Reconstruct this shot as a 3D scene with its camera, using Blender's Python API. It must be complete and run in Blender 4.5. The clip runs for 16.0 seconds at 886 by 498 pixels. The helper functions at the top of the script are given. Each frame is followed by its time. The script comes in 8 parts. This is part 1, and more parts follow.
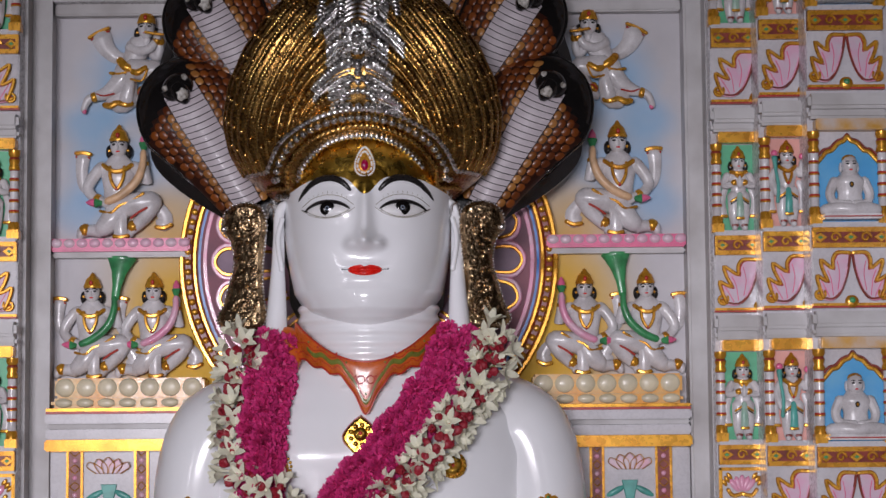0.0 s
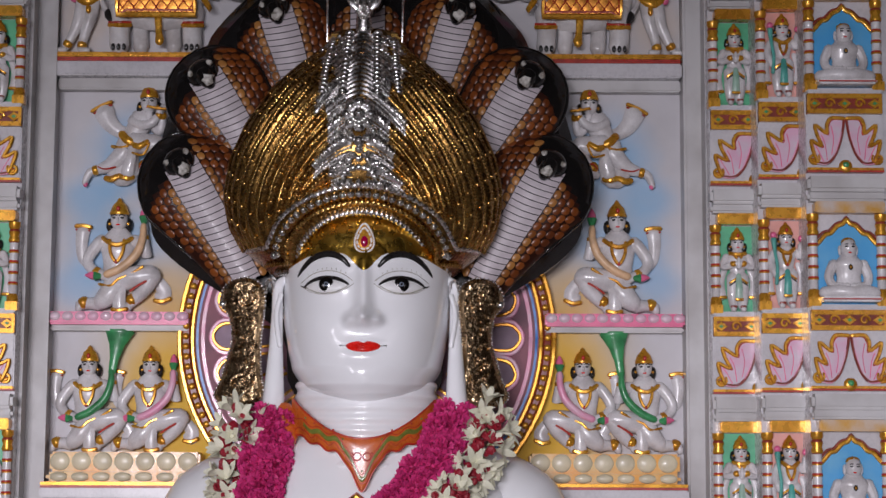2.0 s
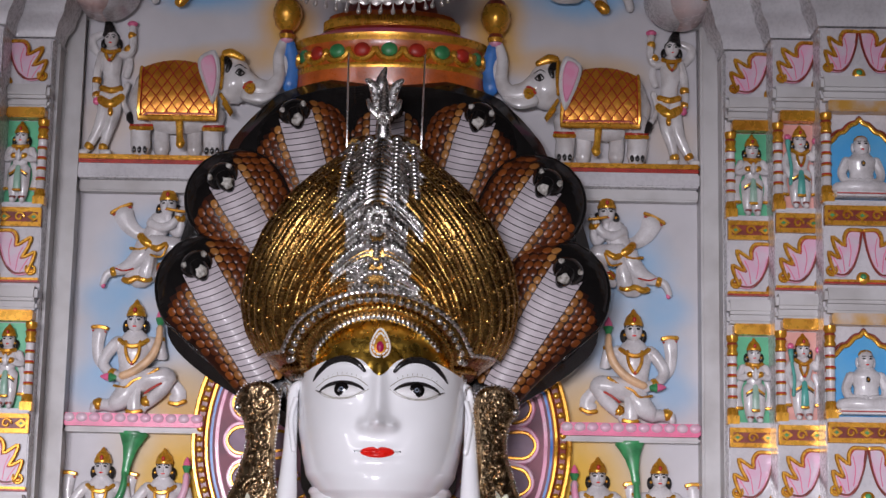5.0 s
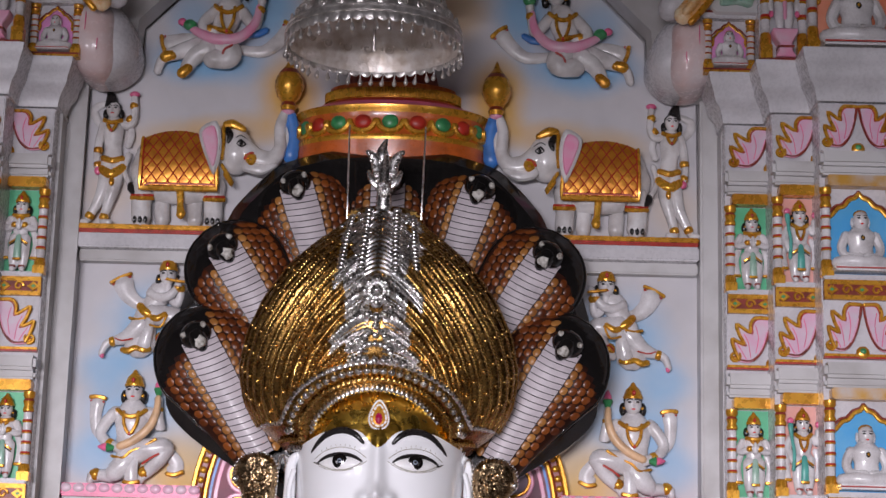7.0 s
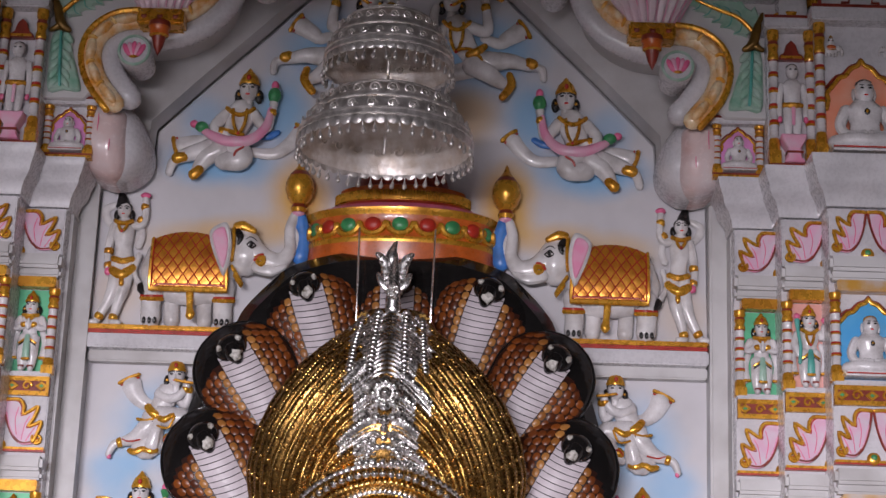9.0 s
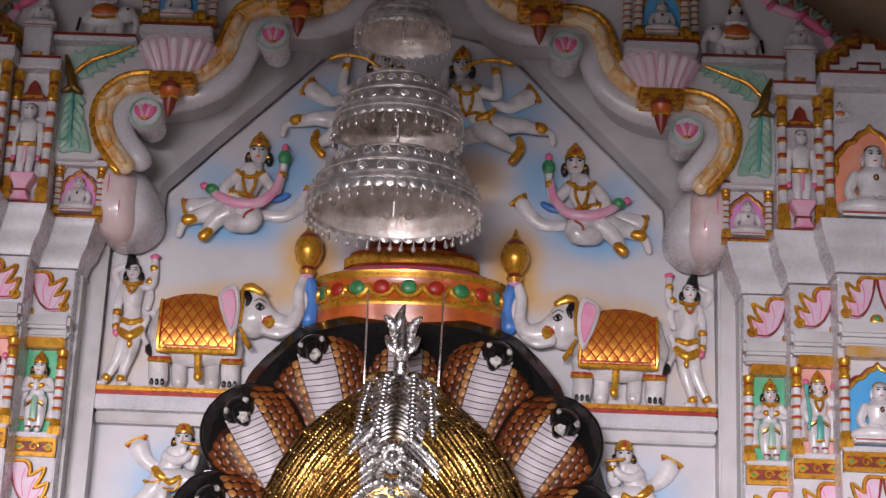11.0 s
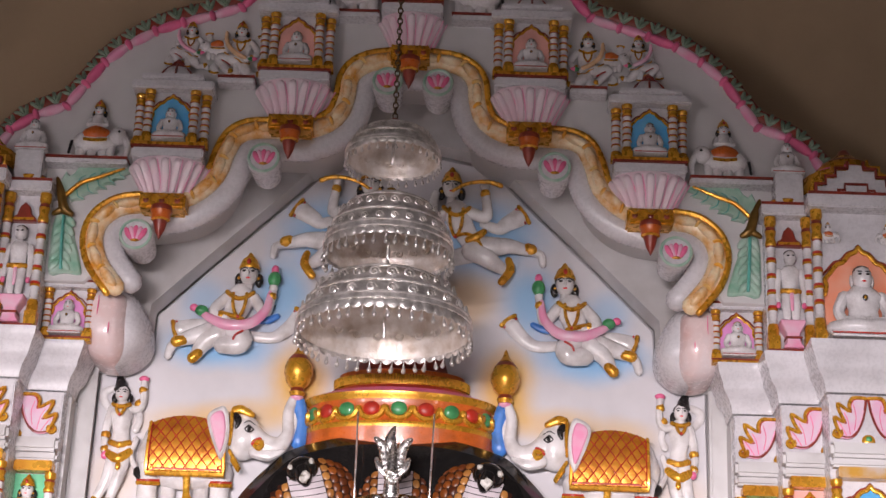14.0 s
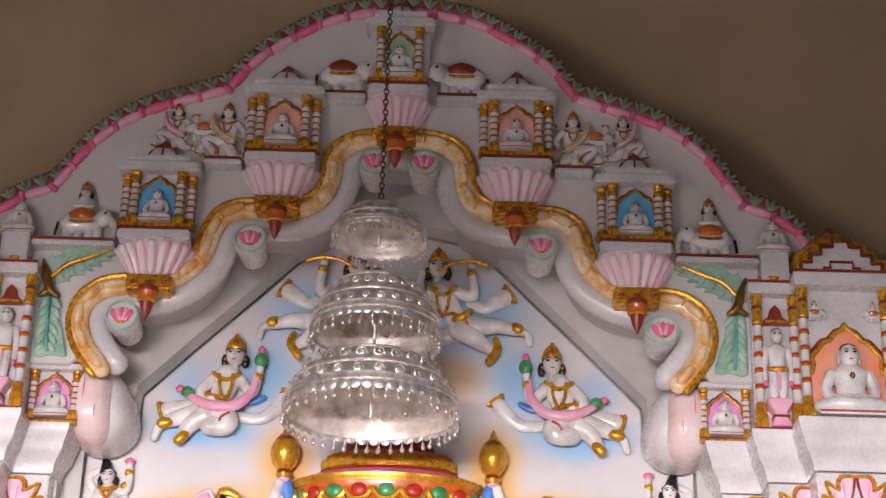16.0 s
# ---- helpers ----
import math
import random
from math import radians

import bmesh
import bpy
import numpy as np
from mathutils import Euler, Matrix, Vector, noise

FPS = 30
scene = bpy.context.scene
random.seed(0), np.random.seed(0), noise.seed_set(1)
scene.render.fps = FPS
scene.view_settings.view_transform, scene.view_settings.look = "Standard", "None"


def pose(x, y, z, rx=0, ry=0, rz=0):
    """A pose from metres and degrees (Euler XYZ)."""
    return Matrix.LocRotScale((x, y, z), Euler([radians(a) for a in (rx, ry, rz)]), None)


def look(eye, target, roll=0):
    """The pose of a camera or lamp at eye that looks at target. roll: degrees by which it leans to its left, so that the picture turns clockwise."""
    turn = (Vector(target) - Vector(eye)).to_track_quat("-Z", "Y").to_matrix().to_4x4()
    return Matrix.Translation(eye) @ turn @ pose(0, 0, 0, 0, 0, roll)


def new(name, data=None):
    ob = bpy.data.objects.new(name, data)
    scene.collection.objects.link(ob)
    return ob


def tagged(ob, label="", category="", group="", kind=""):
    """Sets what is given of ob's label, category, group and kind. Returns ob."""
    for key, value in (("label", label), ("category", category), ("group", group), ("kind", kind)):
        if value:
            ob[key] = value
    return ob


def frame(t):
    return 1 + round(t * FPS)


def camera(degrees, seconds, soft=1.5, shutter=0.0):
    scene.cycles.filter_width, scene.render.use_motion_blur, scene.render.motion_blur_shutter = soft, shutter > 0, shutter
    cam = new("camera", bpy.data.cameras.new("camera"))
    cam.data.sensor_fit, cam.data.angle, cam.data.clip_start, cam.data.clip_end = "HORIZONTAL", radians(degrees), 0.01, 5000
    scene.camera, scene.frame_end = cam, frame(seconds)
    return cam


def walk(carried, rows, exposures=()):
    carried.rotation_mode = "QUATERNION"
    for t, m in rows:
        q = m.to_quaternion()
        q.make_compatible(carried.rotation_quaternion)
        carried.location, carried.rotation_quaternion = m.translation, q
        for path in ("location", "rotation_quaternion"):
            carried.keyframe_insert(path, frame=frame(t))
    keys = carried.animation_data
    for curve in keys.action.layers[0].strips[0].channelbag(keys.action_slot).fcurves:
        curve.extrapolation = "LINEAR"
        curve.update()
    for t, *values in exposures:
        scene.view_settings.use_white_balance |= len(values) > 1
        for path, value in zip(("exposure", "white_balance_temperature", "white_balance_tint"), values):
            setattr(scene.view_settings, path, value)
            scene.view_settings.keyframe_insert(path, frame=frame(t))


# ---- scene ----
# camera: stands still before the shrine and tilts up with a long lens
cam = camera(27.54, 16.0)
EYE = (0.18, -4.5, 1.6)
TURNS = [  # seconds, turn to the right, tilt up, roll (degrees)
    (0.0, 0.056, 4.512, -0.502),
    (0.5, 0.133, 4.575, -0.387),
    (1.0, 0.208, 4.595, -0.277),
    (1.5, 0.190, 4.864, -0.078),
    (2.0, 0.094, 6.966, 0.258),
    (2.5, -0.072, 7.888, 0.479),
    (3.0, -0.127, 8.052, 0.561),
    (3.5, -0.129, 8.157, 0.516),
    (4.0, -0.158, 8.257, 0.454),
    (4.5, -0.446, 9.294, 0.754),
    (4.7, -0.493, 9.727, 0.961),
    (6.8, -0.491, 12.536, 1.533),
    (7.0, -0.526, 12.597, 1.539),
    (7.5, -0.657, 13.249, 1.577),
    (8.0, -0.720, 14.010, 1.723),
    (8.5, -0.873, 15.047, 1.943),
    (8.7, -0.905, 15.426, 1.984),
    (10.8, -1.230, 17.399, 2.361),
    (11.0, -1.301, 17.828, 2.474),
    (11.5, -1.325, 18.955, 2.575),
    (12.0, -1.456, 19.726, 2.577),
    (12.5, -1.453, 20.169, 2.503),
    (13.0, -1.402, 20.445, 2.485),
    (13.5, -1.359, 21.029, 2.341),
    (14.0, -1.135, 21.674, 2.306),
    (14.5, -0.966, 22.476, 2.185),
    (15.0, -0.950, 23.179, 2.166),
    (15.5, -0.837, 23.652, 2.142),
    (16.0, -0.772, 24.214, 1.875),
]
EXPOSURES = [(0.0, -0.55, 6350, 10), (4.5, -0.15, 6350, 10), (7.0, 0.1, 6400, 11), (8.7, 0.3, 6450, 12), (11.0, 0.7, 6600, 13), (12.5, 1.02, 6700, 14), (16.0, 1.76, 7100, 13)]
walk(cam, [(t, pose(*EYE) @ pose(0, 0, 0, 0, 0, -yaw) @ pose(0, 0, 0, 90 + pitch) @ pose(0, 0, 0, 0, 0, roll)) for t, yaw, pitch, roll in TURNS], EXPOSURES)

# ---- light: a dim temple hall lit by daylight through its doorway and windows ----
world = bpy.data.worlds.new("sky")
scene.world = world
world.use_nodes = True
wn = world.node_tree.nodes
sky = wn.new("ShaderNodeTexSky")
sky.sky_type, sky.sun_disc = "NISHITA", False
sky.sun_elevation, sky.sun_rotation = radians(50), radians(200)
wn["Background"].inputs["Strength"].default_value = 0.08
world.node_tree.links.new(sky.outputs[0], wn["Background"].inputs["Color"])


def opening_light(name, x, z, w, h, watts, y=-5.62, colour=(0.99, 0.93, 1.0), aim=None):
    lamp = bpy.data.lights.new(name, "AREA")
    lamp.shape, lamp.size, lamp.size_y, lamp.energy, lamp.color = "RECTANGLE", w, h, watts, colour
    ob = new(name, lamp)
    ob.matrix_world = look((x, y, z), (x * 0.98 if aim is None else aim, 0, z))
    return ob


opening_light("doorway_daylight", -0.95, 2.05, 2.4, 0.95, 575, -8.93, aim=0.0)
opening_light("window_daylight", -3.05, 1.9, 0.45, 1.2, 18)
opening_light("window_daylight", 2.6, 1.9, 0.45, 1.2, 5)

# ---- materials ----


def mat(name, col, rough=0.5, metal=0.0, var=0.12, scale=14.0, bump=0.08, bscale=160.0, coat=0.0, col2=None, dist=0.002):
    m = bpy.data.materials.new(name)
    m.use_nodes = True
    n, l = m.node_tree.nodes, m.node_tree.links
    b = n["Principled BSDF"]
    tc = n.new("ShaderNodeTexCoord")
    a = n.new("ShaderNodeTexNoise")
    a.inputs["Scale"].default_value, a.inputs["Detail"].default_value = scale, 6
    f = n.new("ShaderNodeTexNoise")
    f.inputs["Scale"].default_value, f.inputs["Detail"].default_value = bscale, 3
    l.new(tc.outputs["Object"], a.inputs["Vector"])
    l.new(tc.outputs["Object"], f.inputs["Vector"])
    r = n.new("ShaderNodeValToRGB")
    lo = col2 or [c * (1 - 2.2 * var) for c in col]
    r.color_ramp.elements[0].position, r.color_ramp.elements[1].position = 0.3, 0.62
    r.color_ramp.elements[0].color = (*[max(0, c) for c in lo], 1)
    r.color_ramp.elements[1].color = (*[min(1, c * (1 + var * 0.4)) for c in col], 1)
    l.new(a.outputs["Fac"], r.inputs["Fac"])
    l.new(r.outputs["Color"], b.inputs["Base Color"])
    mr = n.new("ShaderNodeMapRange")
    mr.inputs["To Min"].default_value, mr.inputs["To Max"].default_value = max(0.02, rough - 0.12), min(1, rough + 0.12)
    l.new(f.outputs["Fac"], mr.inputs["Value"])
    l.new(mr.outputs["Result"], b.inputs["Roughness"])
    b.inputs["Metallic"].default_value = metal
    b.inputs["Coat Weight"].default_value = coat
    b.inputs["Coat Roughness"].default_value = 0.08
    if bump:
        bp = n.new("ShaderNodeBump")
        bp.inputs["Strength"].default_value, bp.inputs["Distance"].default_value = bump, dist
        l.new(f.outputs["Fac"], bp.inputs["Height"])
        l.new(bp.outputs["Normal"], b.inputs["Normal"])
    return m


def tinted(name, base, spots, rough=0.58, glory=None):
    """White marble with soft sprayed patches of paint: (x, z, rx, rz, colour, strength)."""
    m = mat(name, base, rough, 0, 0.06, 5, 0.05, 90, 0.0)
    n, l = m.node_tree.nodes, m.node_tree.links
    b = n["Principled BSDF"]
    last = b.inputs["Base Color"].links[0].from_socket
    tc = n.new("ShaderNodeTexCoord")
    wob = n.new("ShaderNodeTexNoise")
    wob.inputs["Scale"].default_value, wob.inputs["Detail"].default_value = 9, 4
    l.new(tc.outputs["Object"], wob.inputs["Vector"])
    for x, z, rx, rz, col, strength in spots:
        s = n.new("ShaderNodeVectorMath")
        s.operation = "SUBTRACT"
        l.new(tc.outputs["Object"], s.inputs[0])
        s.inputs[1].default_value = (x, 0, z)
        k = n.new("ShaderNodeVectorMath")
        k.operation = "MULTIPLY"
        l.new(s.outputs[0], k.inputs[0])
        k.inputs[1].default_value = (1 / rx, 0, 1 / rz)
        d = n.new("ShaderNodeVectorMath")
        d.operation = "LENGTH"
        l.new(k.outputs[0], d.inputs[0])
        add = n.new("ShaderNodeMath")
        add.operation = "MULTIPLY_ADD"
        l.new(wob.outputs["Fac"], add.inputs[0])
        add.inputs[1].default_value = 0.5
        l.new(d.outputs["Value"], add.inputs[2])
        q = n.new("ShaderNodeMapRange")
        q.interpolation_type = "SMOOTHSTEP"
        q.inputs["From Min"].default_value, q.inputs["From Max"].default_value = 1.3, 0.45
        q.inputs["To Max"].default_value = strength
        l.new(add.outputs[0], q.inputs["Value"])
        x_ = n.new("ShaderNodeMix")
        x_.data_type = "RGBA"
        l.new(q.outputs["Result"], x_.inputs["Factor"])
        l.new(last, x_.inputs["A"])
        x_.inputs["B"].default_value = (*col, 1)
        last = x_.outputs["Result"]
    if glory:
        # a sprayed band that follows the rim of a disc and fades upwards: centre, radius, width, colour
        (cx, cz), rad, wide, col, z0, z1 = glory
        s = n.new("ShaderNodeVectorMath")
        s.operation = "SUBTRACT"
        l.new(tc.outputs["Object"], s.inputs[0])
        s.inputs[1].default_value = (cx, 0, cz)
        d = n.new("ShaderNodeVectorMath")
        d.operation = "LENGTH"
        l.new(s.outputs[0], d.inputs[0])
        add = n.new("ShaderNodeMath")
        add.operation = "MULTIPLY_ADD"
        l.new(wob.outputs["Fac"], add.inputs[0])
        add.inputs[1].default_value = 0.05
        l.new(d.outputs["Value"], add.inputs[2])
        q = n.new("ShaderNodeMapRange")
        q.interpolation_type = "SMOOTHSTEP"
        q.inputs["From Min"].default_value, q.inputs["From Max"].default_value = rad + wide, rad
        l.new(add.outputs[0], q.inputs["Value"])
        xyz = n.new("ShaderNodeSeparateXYZ")
        l.new(tc.outputs["Object"], xyz.inputs[0])
        h = n.new("ShaderNodeMapRange")
        h.inputs["From Min"].default_value, h.inputs["From Max"].default_value = z1, z0
        l.new(xyz.outputs["Z"], h.inputs["Value"])
        mul = n.new("ShaderNodeMath")
        mul.operation = "MULTIPLY"
        l.new(q.outputs["Result"], mul.inputs[0])
        l.new(h.outputs["Result"], mul.inputs[1])
        x_ = n.new("ShaderNodeMix")
        x_.data_type = "RGBA"
        l.new(mul.outputs[0], x_.inputs["Factor"])
        l.new(last, x_.inputs["A"])
        x_.inputs["B"].default_value = (*col, 1)
        last = x_.outputs["Result"]
    l.new(last, b.inputs["Base Color"])
    return m


BLUE, YEL = (0.18, 0.47, 0.77), (0.74, 0.40, 0.015)
WHITE = (0.64, 0.625, 0.65)
marble = mat("marble", WHITE, 0.28, 0, 0.08, 9, 0.04, 120, 0.25)
idol_marble = mat("polished_marble", (0.94, 0.95, 0.97), 0.20, 0, 0.03, 4, 0.02, 60, 0.5)
relief_marble = mat("relief_marble", (0.72, 0.70, 0.71), 0.27, 0, 0.1, 22, 0.04, 200, 0.2, (0.52, 0.49, 0.49))
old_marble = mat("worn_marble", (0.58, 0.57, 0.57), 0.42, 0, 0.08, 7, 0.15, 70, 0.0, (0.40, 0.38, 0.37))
goldp = mat("gold_paint", (0.70, 0.36, 0.035), 0.28, 0.5, 0.12, 14, 0, 60, 0.15, (0.54, 0.22, 0.018))
gold = mat("gilded_metal", (0.62, 0.38, 0.11), 0.24, 1.0, 0.15, 30, 0.08, 260, 0, (0.40, 0.22, 0.06))
foil = mat("gold_foil", (0.75, 0.47, 0.08), 0.28, 1.0, 0.15, 22, 0.5, 45, 0, (0.50, 0.26, 0.03), 0.006)
silver = mat("silver", (0.95, 0.93, 0.92), 0.25, 1.0, 0.1, 40, 0.12, 150, 0, (0.5, 0.48, 0.46))
parasol_silver = mat("beaten_silver", (0.90, 0.87, 0.85), 0.33, 0.78, 0.15, 40, 0.45, 100, 0, (0.50, 0.47, 0.44), 0.003)
silver_in = mat("tarnished_silver", (0.86, 0.81, 0.77), 0.38, 0.35, 0.1, 30, 0.45, 90, 0, (0.60, 0.50, 0.41), 0.003)
red = mat("red_paint", (0.50, 0.035, 0.02), 0.35, 0, 0.15, 30, 0.05)
redbrown = mat("red_brown_paint", (0.26, 0.035, 0.02), 0.35, 0, 0.2, 30, 0.05)
quilt = mat("orange_gilt_cloth", (0.62, 0.27, 0.03), 0.33, 0.55, 0.15, 30, 0.1, 160, 0, (0.46, 0.15, 0.015))
pink = mat("pink_paint", (0.80, 0.30, 0.47), 0.33, 0, 0.12, 22, 0.05, 160, 0.2, (0.78, 0.52, 0.62))
palepink = mat("pale_pink_paint", (0.78, 0.45, 0.58), 0.33, 0, 0.1, 18, 0.05, 160, 0.2, (0.74, 0.66, 0.70))
leafpink = mat("lavender_pink_paint", (0.70, 0.42, 0.56), 0.33, 0, 0.1, 24, 0.05, 160, 0.2, (0.66, 0.60, 0.66))
cuppink = mat("cup_pink_paint", (0.76, 0.55, 0.62), 0.33, 0, 0.1, 18, 0.05, 160, 0.2, (0.72, 0.66, 0.68))
hotpink = mat("bright_pink_paint", (0.85, 0.16, 0.33), 0.33, 0, 0.1, 25, 0.05, 160, 0.2)
salmon = mat("salmon_paint", (0.82, 0.42, 0.36), 0.4, 0, 0.1, 12)
magenta = mat("magenta_paint", (0.74, 0.30, 0.62), 0.4, 0, 0.1, 12)
coral = mat("coral_paint", (0.80, 0.24, 0.12), 0.4, 0, 0.12, 8, 0.05, 160, 0.1, (0.82, 0.42, 0.30))
skyblue = mat("sky_blue_paint", (0.07, 0.36, 0.70), 0.36, 0, 0.15, 14, 0.05, 160, 0.15, (0.16, 0.46, 0.72))
green = mat("mint_paint", (0.12, 0.52, 0.28), 0.38, 0, 0.12, 14)
leafgreen = mat("leaf_green_paint", (0.06, 0.33, 0.12), 0.34, 0, 0.2, 40, 0.05, 160, 0.2)
paleleaf = mat("pale_leaf_paint", (0.40, 0.54, 0.46), 0.36, 0, 0.12, 25, 0.1, 160, 0.1, (0.18, 0.40, 0.28))
dullleaf = mat("dull_leaf_paint", (0.24, 0.33, 0.25), 0.45, 0, 0.15, 40, 0.1, 160, 0, (0.10, 0.15, 0.10))
teal = mat("teal_paint", (0.10, 0.42, 0.36), 0.36, 0, 0.15, 30)
bluep = mat("blue_paint", (0.06, 0.22, 0.62), 0.34, 0, 0.15, 30)
black = mat("black_lacquer", (0.010, 0.009, 0.009), 0.10, 0, 0.1, 20, 0.02, 60, 0.6)
honey = mat("amber_veined_cream", (0.80, 0.66, 0.44), 0.28, 0, 0.2, 26, 0.05, 160, 0.3, (0.72, 0.30, 0.03))
ink = mat("black_paint", (0.014, 0.012, 0.012), 0.3, 0, 0.1, 20, 0)
peach = mat("peach_paint", (0.80, 0.52, 0.30), 0.36, 0, 0.15, 30)
amber = mat("amber_paint", (0.80, 0.36, 0.03), 0.32, 0, 0.2, 18, 0.05, 160, 0.2, (0.76, 0.56, 0.24))
cream = mat("cream_paint", (0.78, 0.70, 0.50), 0.34, 0, 0.1, 20, 0.05, 160, 0.15)
skin = relief_marble
bright_marble = mat("bright_marble", (0.76, 0.74, 0.74), 0.24, 0, 0.08, 22, 0.05, 200, 0.3, (0.52, 0.49, 0.48))
pupil = mat("eye_black", (0.006, 0.005, 0.005), 0.07, 0, 0.05, 20, 0, 100, 0.0)
worn_gilt = mat("worn_gilt_marble", (0.60, 0.32, 0.05), 0.35, 0.25, 0.1, 16, 0.1, 120, 0.1, (0.60, 0.57, 0.57))
collarp = mat("orange_paint", (0.62, 0.13, 0.02), 0.3, 0, 0.15, 30, 0.05, 160, 0.3)
collarg = mat("olive_paint", (0.20, 0.22, 0.04), 0.3, 0, 0.15, 60, 0.05, 160, 0.3)
lipred = mat("lip_red", (0.80, 0.015, 0.008), 0.28, 0, 0.1, 60, 0.05)
eyewhite = mat("eye_white", (0.97, 0.97, 0.97), 0.3, 0, 0.02, 20, 0, 100, 0.5)
eyeglint = mat("grey_blue_catchlight", (0.28, 0.33, 0.42), 0.15, 0, 0.1, 60, 0, 100, 0.5)
lidgrey = mat("grey_gold_line", (0.34, 0.30, 0.22), 0.4, 0, 0.3, 120, 0)
ruby = mat("ruby", (0.45, 0.0, 0.06), 0.06, 0, 0.1, 30, 0, 100, 1.0)
snakebrown = mat("brown_lacquer", (0.030, 0.008, 0.004), 0.32, 0, 0.25, 12, 0.02, 60, 0.1)
snakebelly = mat("snake_belly", (0.60, 0.54, 0.57), 0.45, 0, 0.08, 20, 0.03, 60, 0.08)
plaster = mat("beige_plaster", (0.40, 0.285, 0.18), 0.8, 0, 0.08, 2.5, 0.25, 60)
# for the unseen sides of the hall, kept dark to hold back bounced light
dark_hall_plaster = mat("dark_hall_plaster", (0.10, 0.088, 0.078), 0.8, 0, 0.06, 2.5, 0.2, 60)
floor_stone = mat("polished_floor_marble", (0.22, 0.21, 0.20), 0.3, 0, 0.12, 3, 0.05, 60)
petal_pink = mat("carnation_petal", (0.72, 0.05, 0.24), 0.6, 0, 0.2, 60, 0.1, 300, 0, (0.52, 0.02, 0.16))
petal_white = mat("tuberose_petal", (0.80, 0.78, 0.66), 0.5, 0, 0.1, 50, 0.05, 300, 0, (0.66, 0.66, 0.44))
petal_red = mat("rose_petal", (0.36, 0.012, 0.03), 0.5, 0, 0.2, 60, 0.1, 62)
stem_green = mat("flower_stem", (0.35, 0.42, 0.14), 0.5, 0, 0.2, 60, 0)


def scale_material(name, dark, light):
    m = mat(name, light, 0.34, 0, 0.2, 40, 0.02, 60, 0.0)
    n, l = m.node_tree.nodes, m.node_tree.links
    g = n.new("ShaderNodeNewGeometry")
    r = n.new("ShaderNodeValToRGB")
    r.color_ramp.elements[0].color, r.color_ramp.elements[1].color = (*dark, 1), (*light, 1)
    l.new(g.outputs["Random Per Island"], r.inputs["Fac"])
    l.new(r.outputs["Color"], n["Principled BSDF"].inputs["Base Color"])
    return m


snakescale = scale_material("amber_snake_scale", (0.075, 0.016, 0.004), (0.26, 0.070, 0.012))
honeyscale = scale_material("honey_snake_scale", (0.20, 0.065, 0.012), (0.46, 0.21, 0.055))
chipped = mat("chipped_white_paint", (0.62, 0.60, 0.56), 0.5, 0, 0.2, 90, 0.5, 200, 0, (0.10, 0.08, 0.05), 0.004)
embossed = mat("embossed_gilt", (0.36, 0.205, 0.058), 0.26, 1.0, 0.2, 30, 0.35, 120, 0, (0.20, 0.10, 0.03), 0.003)
ornament_gilt = mat("bronze_gilt_repousse", (0.46, 0.33, 0.19), 0.24, 1.0, 0.2, 40, 0.7, 85, 0, (0.20, 0.13, 0.07), 0.006)

# ---- mesh building ----


